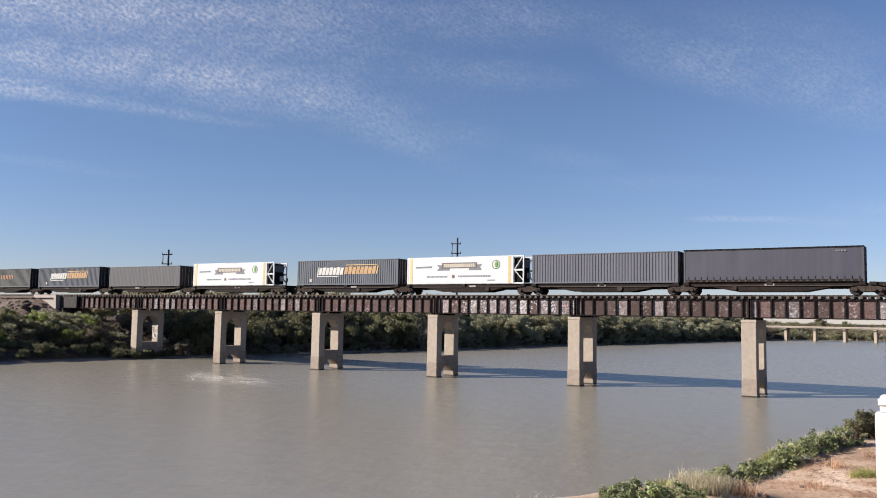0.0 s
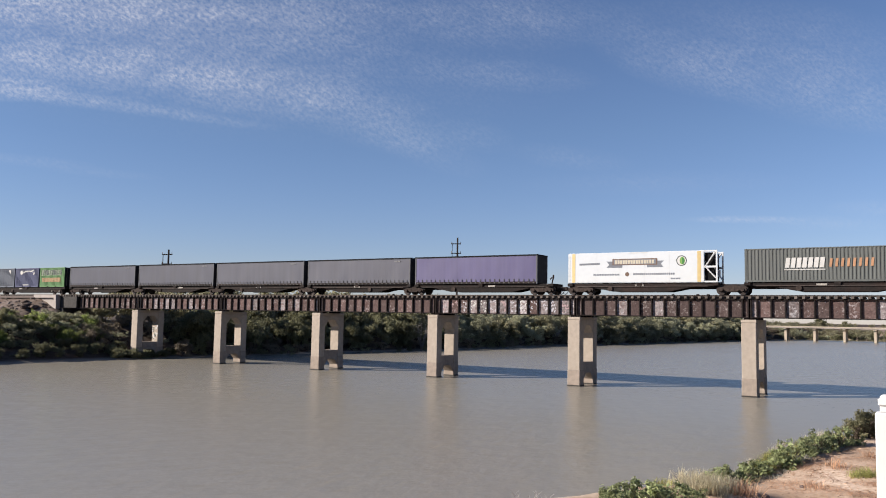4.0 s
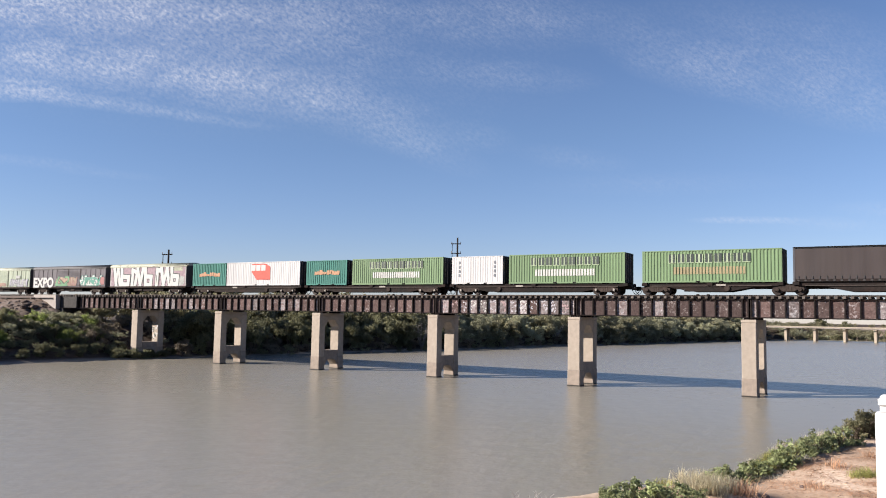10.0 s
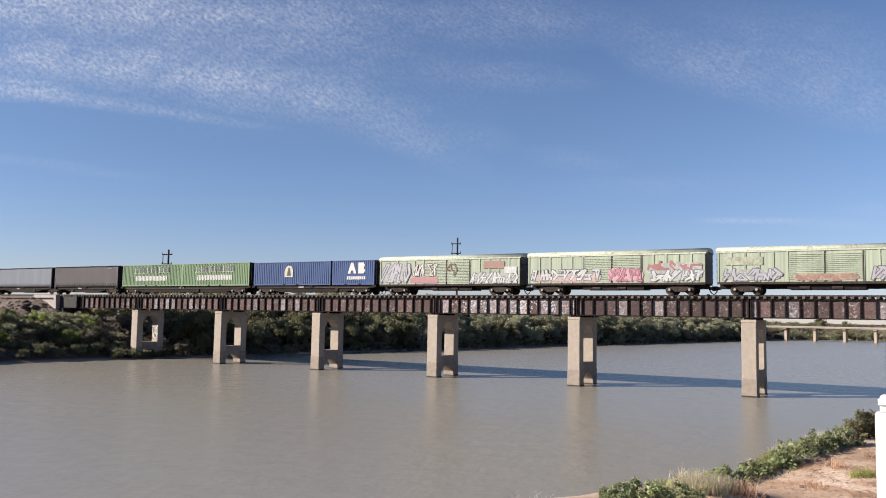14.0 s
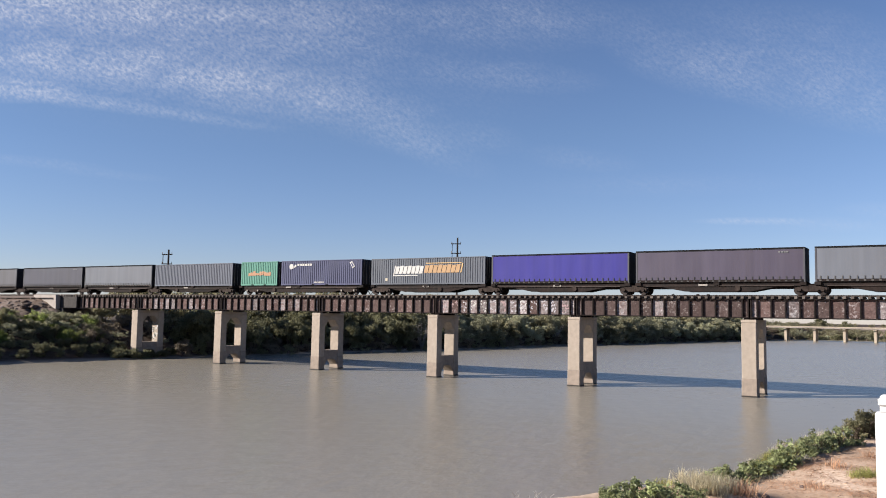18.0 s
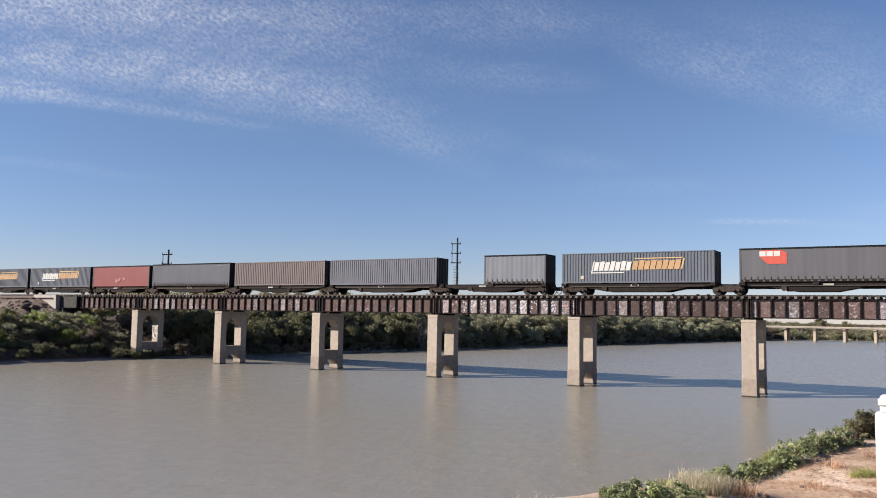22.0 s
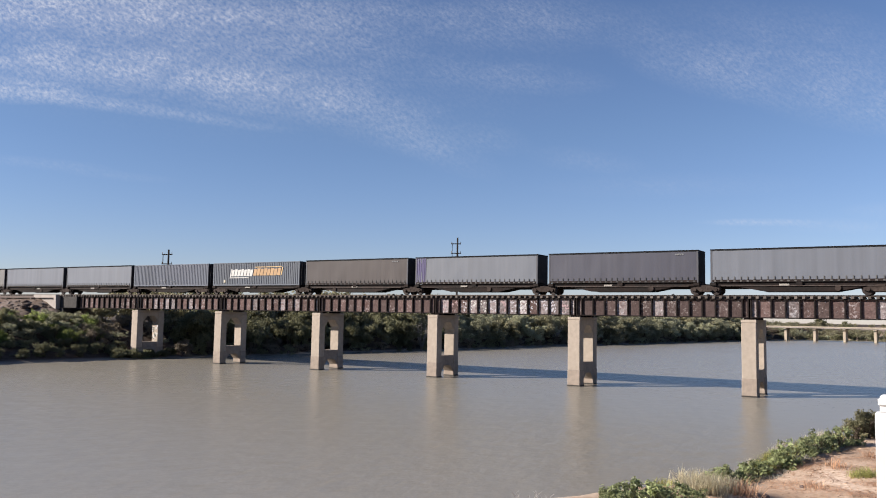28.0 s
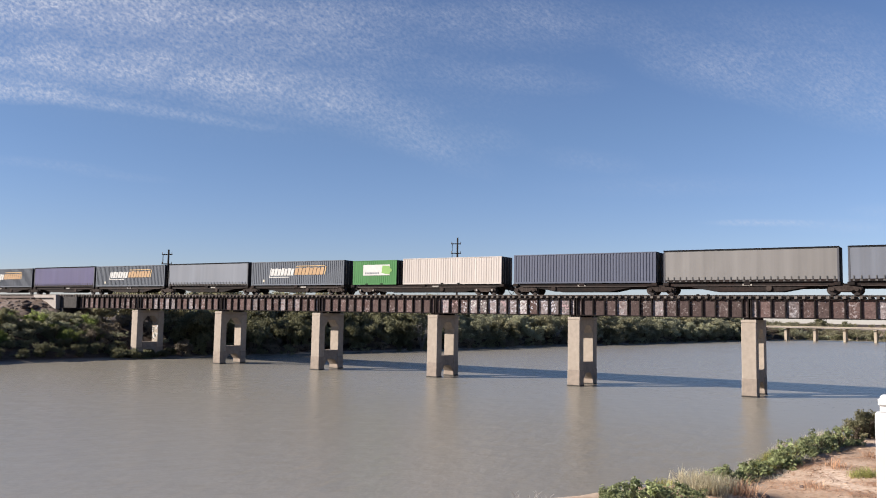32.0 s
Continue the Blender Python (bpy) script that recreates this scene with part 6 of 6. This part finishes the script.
def stems(bm, rng, n, h, spread, r0):
    for _ in range(n):
        a, lean = rng.uniform(0, 6.28), rng.uniform(0.2, 1.0) * spread
        p = Vector((rng.uniform(-0.15, 0.15), rng.uniform(-0.15, 0.15), -0.3))
        q = Vector((lean * 0.5 * math.cos(a), lean * 0.5 * math.sin(a), h * 0.5))
        t = Vector((lean * math.cos(a + 0.3), lean * math.sin(a + 0.3), h * rng.uniform(0.75, 0.95)))
        tube(bm, p, q, r0, r0 * 0.65, n=6)
        tube(bm, q, t, r0 * 0.65, r0 * 0.2, n=5)
        for k in range(2):
            e = q.lerp(t, rng.uniform(0.1, 0.6))
            tube(bm, e, e + Vector((rng.uniform(-1, 1) * spread * 0.5, rng.uniform(-1, 1) * spread * 0.5, h * 0.22)), r0 * 0.4, r0 * 0.12, n=4)


def plant(name, label, category, group, h, w, nleaf, size, material, seed, lobes=7, trunk=3, base=0.25):
    rng = random.Random(seed)
    p = thing(name, label, category, group)
    lob = []
    for _ in range(lobes):
        # a limb's end, with small clumps strewn round it
        a, d, z = rng.uniform(0, 6.28), w * rng.uniform(0.04, 0.36), h * rng.uniform(base, 0.86)
        d *= 1.15 - 0.6 * max(0.0, z / h - 0.4)
        for _k in range(4):
            r = w * rng.uniform(0.045, 0.13)
            at = (d * math.cos(a) + w * rng.uniform(-0.13, 0.13), d * math.sin(a) + w * rng.uniform(-0.13, 0.13), max(0.06 * h, z + h * rng.uniform(-0.14, 0.10)))
            lob.append((*at, r * rng.uniform(0.8, 1.5), r * rng.uniform(0.8, 1.5), r * rng.uniform(0.55, 1.0)))
    bm = bmesh.new()
    stems(bm, rng, trunk, h * 0.8, w * 0.28, 0.018 * h + 0.012)
    part("trunk", bm, M["bark"], p)
    part("crown", leaf_mesh("crown", nleaf, size, lob, seed, material, 0.6, 0.35), material, p)
    return p


def scatter(masters_, spots, lo, hi, seed, sink=0.1):
    rng = random.Random(seed)
    used = set()
    for x, y in spots:
        m = rng.choice(masters_)
        z = float(height(np.array(x), np.array(y))) - sink
        s = rng.uniform(lo, hi)
        at = pose(x, y, z, 0, 0, rng.uniform(0, 360))
        if m.name not in used:
            used.add(m.name)
            m.matrix_basis = at @ Matrix.Diagonal((s, s, s * rng.uniform(0.85, 1.1), 1))
        else:
            o = copy_thing(m, at)
            o.scale = (s, s, s * rng.uniform(0.85, 1.1))
    for m in masters_:
        if m.name not in used:
            for o in (*m.children_recursive, m):
                bpy.data.objects.remove(o)


def wood(name, label, spots, h, w, each, size, material, seed):
    rng = random.Random(seed)
    lob = []
    for x, y in spots:
        z0, s = float(height(np.array(x), np.array(y))), rng.uniform(0.75, 1.15)
        for _ in range(11):
            a, d, r = rng.uniform(0, 6.28), w * rng.uniform(0.05, 0.42), s * w * rng.uniform(0.08, 0.20)
            z = s * h * rng.uniform(0.2, 0.78)
            lob.append((x + d * math.cos(a), y + d * math.sin(a), z0 + z, r, r, min(s * h - z, r * 0.9) + 0.1))
    tagged(new(name, leaf_mesh(name, each * len(spots), size, lob, seed, material, 0.6, 0.35)), label, "woods", kind="stuff")


def shore_x(y):
    return float(np.interp(y, SHORE_Y, SHORE_X))


BARE = ((9.2, 57.6, 5.6, 3), (12.9, 111.5, 5.0, 4), (9.6, 60.5, 4.2, 5))


def build_banks():
    rng = random.Random(77)
    G = "scrub on the far bank"
    big = [plant("tree", "dull green bushy river tree with grey stems", "tree", G, 6.2, 6.5, 5200, 0.165, M[m], 100 + i, 16, 4, 0.15) for i, m in
           enumerate(("leaf_dark", "leaf_olive", "leaf_dark", "leaf_olive", "leaf_wood"))]
    # trees behind the bridge along the shore; the wood behind them is one mass
    spots, back = [], []
    y = 11.0
    while y < 236:
        for row in range(10 if y < 80 else 5):
            d = 2.2 + row * 4.4 + rng.uniform(-1.4, 1.4)
            if y < 16 and row > 2:
                continue
            (spots if row < 2 else back).append((shore_x(y) - d, y + rng.uniform(-1.8, 1.8)))
        y += 3.6 if y > 80 else 4.2
    # trees close behind the bridge: darker leaves hold the shade that lies there
    scatter(big[::2][:2], [q for q in spots if q[1] < 62], 0.80, 1.12, 5)
    scatter([big[1], big[3], big[4]], [q for q in spots if q[1] >= 62], 0.70, 1.12, 15)
    wood("far_woods", "dull olive river trees behind the bridge", back, 6.6, 6.6, 1500, 0.23, M["leaf_wood"], 71)
    beyond = [(x + rng.uniform(-2, 2), 266 + 0.16 * max(0, x - 40) + rng.uniform(0, 40)) for x in np.arange(16, 86, 0.5)] + [(rng.uniform(-60, 260), rng.uniform(320, 480)) for _ in range(130)]
    wood("far_scrub", "distant low olive scrub beyond the road bridge", beyond, 2.5, 4.4, 260, 0.26, M["leaf_wood"], 72)
    # low bushes along the waterline
    low = [plant("bush", "low scrubby bush at the water's edge", "bush", G, 2.2, 3.6, 1300, 0.10, M[m], 140 + i, 7, 3, 0.15) for i, m in
           enumerate(("leaf_dry", "leaf_olive", "leaf_dry", "leaf_dark"))]
    spots = [(shore_x(y) - rng.uniform(0.0, 1.8), y) for y in np.arange(12, 236, 2.6)]
    spots += [(shore_x(y) - rng.uniform(0.5, 9), y) for y in np.linspace(230, 242, 16)] + [(shore_x(y) - rng.uniform(0.0, 8), y) for y in np.linspace(253, 268, 22)]
    scatter(low, spots, 0.6, 1.1, 6)
    # left bank before and under the bridge
    near = [plant("shrub", lab, "bush", "scrub beside the abutment", 3.4, 4.6, 5200, 0.095, M[m], 160 + i, 10, 4, 0.12) for i, (m, lab) in
            enumerate((("leaf_olive", "olive green riverside shrub"), ("leaf_green", "fresh green riverside shrub"), ("leaf_dark", "dense dark green riverside shrub"),
                       ("leaf_dark", "dense dark green riverside shrub"), ("leaf_dry", "brownish dry riverside shrub")))]
    spots = []
    for y in np.arange(-46, 0.5, 2.7):
        for d in (6.2, 8.0, 9.8, 11.6):
            spots.append((shore_x(y) - d + rng.uniform(-0.9, 0.9), y + rng.uniform(-1, 1)))
    spots = [(x, y) for x, y in spots if not (abs(y - 2) < 3.2 and x > -13)]
    scatter(near[:2] + near[2:3], spots, 0.55, 0.9, 7)
    # low growth added on the shaded foot of the bank, its dark leaves deepening the shade
    foot = [plant("shrub", "dense dark scrub at the foot of the bank", "bush", "scrub beside the abutment", 2.6, 4.4, 3200, 0.085, M["leaf_dark"], 190 + i, 12, 4, 0.08) for i in range(2)]
    scatter(foot, [(shore_x(y) - d + rng.uniform(-0.6, 0.6), y + rng.uniform(-0.8, 0.8)) for y in np.arange(-44, -3, 2.6) for d in (2.6, 4.6)], 0.45, 0.72, 27)
    low = [plant("shrub", "low dark scrub round the foot of the pier", "bush", "scrub beside the abutment", 1.0, 1.7, 1500, 0.07, M["leaf_dark"], 196, 10, 4, 0.1)]
    scatter(low, [(-2.4, -2.3), (-2.0, -0.9), (-1.2, -1.9), (-0.9, -3.0), (0.1, -1.7), (0.6, -2.8), (1.0, -0.9), (1.3, 0.6), (1.4, 2.2), (1.3, 3.9), (0.9, 5.4), (-3.6, -3.2)], 0.85, 1.35, 33)
    spots = []
    for y in np.arange(6.5, 26, 2.8):
        for d in (1.5, 4.5, 8.0, 12):
            spots.append((shore_x(y) - d + rng.uniform(-0.9, 0.9), y + rng.uniform(-1, 1)))
    scatter(near[3:], spots, 0.5, 0.85, 17)
    dry = [plant("dry_bush", "brown dry twiggy bush under the bridge", "bush", "scrub beside the abutment", 2.0, 3.0, 1100, 0.09, M[m], 180 + i, 8, 5, 0.15) for i, m in enumerate(("leaf_dry", "leaf_olive"))]
    scatter(dry, [(-2.2, -3.0), (-4.5, -2.2), (-7.0, -3.2), (-9.2, -2.0), (-6, 0.2), (-3.4, 0.0), (-11.5, -3.8), (-1.3, 5.6), (-5.2, 6.0), (-9, 5.2), (-8.3, 0.6), (-10.5, 1.2), (-12.5, -1.0), (-11, 3.4), (-7.5, 3.0), (-13.5, 2.2), (-5.5, -4.2), (-8.2, -5.2), (-10.4, -4.6), (-6.6, -2.0), (-3.6, -4.0), (-9.6, -3.4), (-12.2, -5.4), (-4.6, -0.8)], 0.85, 1.35, 8)
    for x, y, h, seed in BARE:
        t = thing("bare_tree", "leafless bleached grey tree on the far bank", "tree", "bare trees on the far bank", at=(x, y, float(height(np.array(x), np.array(y))) - 0.1))
        r = random.Random(seed)
        for _ in range(11):
            bm = bmesh.new()
            a, w = r.uniform(0, 6.28), r.uniform(0.3, 0.55) * h
            p, q, e = Vector((0, 0, 0)), Vector((w * 0.35 * math.cos(a), w * 0.35 * math.sin(a), h * r.uniform(0.35, 0.5))), Vector((w * math.cos(a + 0.4), w * math.sin(a + 0.4), h * r.uniform(0.75, 1.0)))
            tube(bm, p, q, 0.085, 0.06, n=6)
            tube(bm, q, e, 0.06, 0.02, n=5)
            for _k in range(4):
                b = q.lerp(e, r.uniform(0.1, 0.9))
                tube(bm, b, b + Vector((r.uniform(-0.7, 0.7), r.uniform(-0.7, 0.7), r.uniform(0.2, 0.8))), 0.03, 0.012, n=4)
            part("limb", bm, M["bare_wood"], t)
    # driftwood stranded at the waterline
    r = random.Random(61)
    for y in (13, 17, 24, 31, 33.5, 44, 52, 66, 71, 88, 97, 121, 128):
        x = shore_x(y) - 0.1
        bm = bmesh.new()
        l, a = r.uniform(0.9, 2.2), r.uniform(-0.5, 0.5)
        tip = Vector((l * math.sin(a), l * math.cos(a), r.uniform(0.05, 0.35)))
        tube(bm, (0, 0, 0.05), tip, 0.12, 0.05, n=7)
        for k in (0.45, 0.75):
            tube(bm, tip * k, tip * k + Vector((r.uniform(-0.4, 0.4), r.uniform(-0.3, 0.3), r.uniform(0.2, 0.6))), 0.045, 0.015, n=5)
        o = part("driftwood", bm, M["bare_wood"])
        o.location = (x, y, max(0.0, float(height(np.array(x), np.array(y)))))
        tagged(o, "bleached driftwood log stranded at the waterline", "driftwood", "driftwood on the far bank")
    # a few trees that stand out beyond the road bridge
    lone = [plant("tree", "lone dark green tree on the far plain", "tree", "trees beyond the road bridge", 6.0, 6.0, 1100, 0.30, M["leaf_dark"], 220 + i, 10, 3, 0.2) for i in range(2)]
    scatter(lone, [(43.1, 340), (54.4, 340), (44.6, 342), (53.4, 343)], 0.85, 1.0, 19)
    far = [plant("tree", "distant dark green river tree", "tree", "trees beyond the road bridge", 5.5, 6.5, 800, 0.30, M[m], 200 + i, 8, 3, 0.15) for i, m in enumerate(("leaf_dark", "leaf_olive"))]
    scatter(far, [(38 + 2.1 * i + rng.uniform(-1, 1), 262 + 1.3 * i + rng.uniform(-2, 4)) for i in range(16)] + [(24, 258), (31, 262), (37, 264), (44, 275), (79.5, 330), (83, 333), (98, 345), (101, 342), (60, 320)], 0.5, 0.95, 9)


build_banks()


# ---- the near bank: bush, straw, saltbush, post ----
def blades(name, n, h, spread, seed, material, droop=0.5, wide=0.006):
    r = np.random.RandomState(seed)
    a, lean = r.uniform(0, 6.283, n), r.uniform(0.1, 1.0, n)
    p0 = np.stack([r.normal(0, spread * 0.25, n), r.normal(0, spread * 0.25, n), np.full(n, -0.03)], 1)
    hh = h * r.uniform(0.5, 1.1, n)
    dirv = np.stack([np.cos(a) * lean, np.sin(a) * lean, np.zeros(n)], 1)
    p1 = p0 + dirv * spread * 0.45 + np.stack([0 * a, 0 * a, hh * 0.7], 1)
    p2 = p0 + dirv * spread * (0.8 + droop * 0.5) + np.stack([0 * a, 0 * a, hh * (1.0 - droop * 0.4 * lean)], 1)
    s = np.stack([-np.sin(a), np.cos(a), 0 * a], 1) * wide
    v = np.stack([p0 - s, p0 + s, p1 + s * 0.8, p1 - s * 0.8, p2], 1).reshape(-1, 3)
    i = np.arange(n)[:, None] * 5
    f = (i + [0, 1, 2, 3]).tolist() + (i + [3, 2, 4]).tolist()
    return raw_mesh(name, v.tolist(), f, material)


def edge_x(y):
    return float(np.interp(y, EDGE_Y, EDGE_X))


def build_near_bank():
    rng = random.Random(21)
    def leafy(seed, n, h, w):
        p = thing("leafy_bush", "low leafy green bush on the sandy bank edge", "bush", "bushes along the near bank")
        r = random.Random(seed)
        lob = []
        for _ in range(16):
            a, d = r.uniform(0, 6.28), w * r.uniform(0.0, 0.46)
            q = w * r.uniform(0.05, 0.13)
            lob.append((d * math.cos(a), d * math.sin(a), h * r.uniform(0.15, 0.95) * (1.1 - d / w), q, q, h * r.uniform(0.10, 0.20)))
        bm = bmesh.new()
        stems(bm, r, 9, h * 0.85, w * 0.3, 0.006)
        part("stem", bm, M["bark"], p)
        part("foliage", leaf_mesh("foliage", n, 0.046, lob, seed, M["leaf_near"], 0.46, 0.5, True), None, p)
        return p
    kinds = [leafy(300 + i, 620, 0.50, 0.95) for i in range(5)]
    # three clumps along the edge, going away from the lookout, with straw between the first two
    spots = [(91.72, -65.95), (91.85, -65.6), (91.98, -65.85), (91.75, -65.75), (92.1, -66.1), (92.2, -65.65), (91.9, -66.45), 
             (92.02, -63.5), (92.12, -63.3), (92.2, -63.05), (92.3, -62.85), (92.36, -62.6), (92.46, -62.4), (92.52, -62.15), (92.62, -62.0), (92.05, -63.1), (92.2, -62.6),
             (92.8, -61.35), (92.88, -61.1), (92.98, -60.85), (93.06, -60.6), (93.12, -60.35), (92.85, -60.8)]
    scatter(kinds, spots, 0.46, 0.66, 31, 0.05)
    tall = [plant("scrub_bush", "taller dull green scrub at the bank edge", "bush", "bushes along the near bank", 0.66, 0.85, 1500, 0.026, M["leaf_scrub"], 330 + i, 12, 9, 0.2) for i in range(2)]
    scatter(tall, [(93.2, -59.75), (93.32, -59.5), (93.45, -59.25), (93.4, -58.95), (93.6, -59.0), (93.25, -59.2), (93.55, -59.45)], 0.42, 0.66, 33, 0.05)
    def tuft(name, label, seed, n, h, sp, m, **k):
        p = thing(name, label, "grass", "grass tufts on the near bank")
        part("blade_spray", blades("blade_spray", n, h, sp, seed, M[m], **k), None, p)
        return p
    straw = [tuft("straw_tuft", "tuft of pale dry standing grass", 350 + i, 90, 0.27, 0.26, "grass_dry", wide=0.0028) for i in range(3)]
    tallstraw = [tuft("straw_tuft", "tuft of tall pale dry grass", 355 + i, 110, 0.30, 0.24, "grass_dry", wide=0.0028) for i in range(2)]
    scatter(tallstraw, [(92.17 + rng.uniform(-0.20, 0.20), -64.55 + rng.uniform(-0.45, 0.45)) for _ in range(26)], 0.55, 1.0, 34, 0.02)
    spots = [(edge_x(y) + rng.uniform(-0.15, 0.25), y) for y in np.arange(-63.4, -59, 0.3)]
    scatter(straw, spots, 0.45, 0.95, 35, 0.02)
    green = [tuft("grass_tuft", "tuft of yellow-green grass", 360 + i, 120, 0.17, 0.20, "grass_green", wide=0.003) for i in range(2)]
    spots = [(93.56 + rng.uniform(-0.12, 0.10), -62.6 + rng.uniform(-0.16, 0.16)) for _ in range(7)] + [(92.36 + 0.26 * k + rng.uniform(-0.12, 0.10), -61.9 + 0.9 * k + rng.uniform(-0.25, 0.25)) for k in [rng.uniform(-0.3, 0.6) for _ in range(50)]] + [(edge_x(y) + rng.uniform(-0.1, 0.3), y + rng.uniform(-0.2, 0.2)) for y in np.arange(-64.5, -59, 0.2)]
    scatter(green, spots, 0.5, 1.05, 36, 0.02)
    red = [tuft("dry_plant", "spiky reddish dry plant", 370, 70, 0.22, 0.32, "grass_red", droop=0.2, wide=0.004)]
    scatter(red, [(92.40, -64.25), (92.46, -64.1), (92.52, -64.3), (92.42, -64.4), (92.36, -64.12), (93.2, -62.2), (93.5, -61.2), (93.1, -63.3)], 0.5, 1.0, 37, 0.02)
    salt = [tuft("saltbush_sprig", "small grey saltbush sprig", 380, 60, 0.07, 0.16, "saltbush", wide=0.006)]
    scatter(salt, [(edge_x(y) + 0.42 + rng.uniform(-0.1, 0.25), y) for y in np.arange(-63.8, -60, 0.05)], 0.8, 1.6, 38, 0.01)
    flatstraw = [tuft("trodden_straw", "flattened reddish dry grass on sand", 390 + i, 90, 0.05, 0.45, "grass_red", droop=1.0, wide=0.003) for i in range(2)]
    scatter(flatstraw, [(rng.uniform(92.7, 94.2), rng.uniform(-65.2, -60.2)) for _ in range(120)], 0.4, 1.0, 39, 0.0)
    dead = thing("dead_twigs", "bleached leafless twigs below the bank", "shrub")
    dead.location = (91.05, -66.55, 4.42)
    r = random.Random(5)
    for _ in range(9):
        bm = bmesh.new()
        a = r.uniform(0, 6.28)
        p0, p1 = Vector((r.uniform(-0.12, 0.12), r.uniform(-0.12, 0.12), 0)), Vector((0.22 * math.cos(a), 0.2 * math.sin(a), r.uniform(0.16, 0.30)))
        tube(bm, p0, p1, 0.004, 0.002, n=5)
        for k in range(3):
            e = p0.lerp(p1, r.uniform(0.45, 0.9))
            tube(bm, e, e + Vector((r.uniform(-0.07, 0.07), r.uniform(-0.06, 0.06), r.uniform(0.03, 0.09))), 0.002, 0.001, n=4)
        part("twig", bm, M["twig"], dead)
    # litter: stones and straw bits on the sand
    r = np.random.RandomState(3)
    n = 4200
    x, y = r.uniform(91.5, 95.5, n), r.uniform(-67, -56, n)
    keep = x > np.array([edge_x(q) for q in y]) - 0.1
    x, y = x[keep], y[keep]
    z = height(x, y)
    vs, fs = [], []
    for i in range(len(x)):
        s, a = r.uniform(0.004, 0.016), r.uniform(0, 6.28)
        l = r.uniform(1, 3.5)
        k = len(vs)
        for u, w, h in ((-l, -0.5, 0), (l, -0.5, 0), (l, 0.5, 0), (-l, 0.5, 0), (0, 0, 0.8)):
            vs.append((x[i] + s * (u * math.cos(a) - w * math.sin(a)), y[i] + s * (u * math.sin(a) + w * math.cos(a)), z[i] - 0.004 + s * h))
        fs += [(k, k + 1, k + 4), (k + 1, k + 2, k + 4), (k + 2, k + 3, k + 4), (k + 3, k, k + 4)]
    tagged(new("ground_litter", raw_mesh("ground_litter", vs, fs, M["litter"])), "dry twigs, bark bits and pebbles on sand", "litter", kind="stuff")
    for x, y, s in ((92.70, -64.15, 0.05), (92.95, -63.3, 0.03), (93.25, -64.0, 0.03)):
        bm = bmesh.new()
        bmesh.ops.create_icosphere(bm, subdivisions=2, radius=s)
        for q in bm.verts:
            q.co *= 1 + 0.25 * noise.noise(q.co * 14)
            q.co.z *= 0.6
        o = part("stone", bm, M["stone"])
        o.location = (x, y, float(height(np.array(x), np.array(y))) + s * 0.3)
        tagged(o, "small dark stone lying on the sand", "stone")
    # white marker post
    p = thing("marker_post", "white painted square marker post with stepped cap", "post", at=(94.137, -68.23, 4.45))
    part("shaft", bevelled(boxes((-0.055, 0.055, -0.055, 0.055, 0, 1.375)), 0.008), M["post"], p)
    part("neck", bevelled(boxes((-0.030, 0.030, -0.030, 0.030, 1.375, 1.412)), 0.004), M["post"], p)
    part("collar", bevelled(boxes((-0.039, 0.039, -0.039, 0.039, 1.412, 1.456)), 0.007), M["post"], p)
    bm = bmesh.new()
    bmesh.ops.create_uvsphere(bm, u_segments=14, v_segments=8, radius=0.032)
    for q in bm.verts:
        q.co.z = q.co.z * 0.75 + 1.456
    part("cap", bm, M["post"], p)


M["litter"] = mat("dry_litter", (0.30, 0.20, 0.13), 0.95, grain=20, amount=0.4, island=0.5)
M["stone"] = mat("dark_stone", (0.12, 0.09, 0.08), 0.9, grain=12, amount=0.3, bump=0.4)
build_near_bank()


def motions():
    base = Matrix.LocRotScale(CLOUD_AT, Euler((0, 0, math.atan2(SIDE.y, SIDE.x))), None)
    rows = []
    for t in (0.0, 16.0, 32.0):
        rows.append((t, Matrix.Translation(SIDE * (39 * t / 32 * CLOUD_SCALE) + Vector((0, 0, -6 * t / 32 * CLOUD_SCALE))) @ base))
    walk(cloud, rows)
    # how far the train has come, second by second
    gone = [-0.00, 30.57, 60.15, 89.87, 120.08, 150.10, 179.50, 209.62, 239.95, 269.68, 299.76, 330.10, 360.23, 390.13, 420.28, 450.30, 480.32, 510.06, 540.56, 570.85, 601.22, 631.17, 661.43, 691.43, 721.35, 750.50, 780.52, 810.54, 841.11, 870.51, 900.71, 930.81, 960.96]
    for ob, at, z in movers:
        walk(ob, [(float(t), pose(at + s, TRACK_Y, z)) for t, s in enumerate(gone)])


motions()
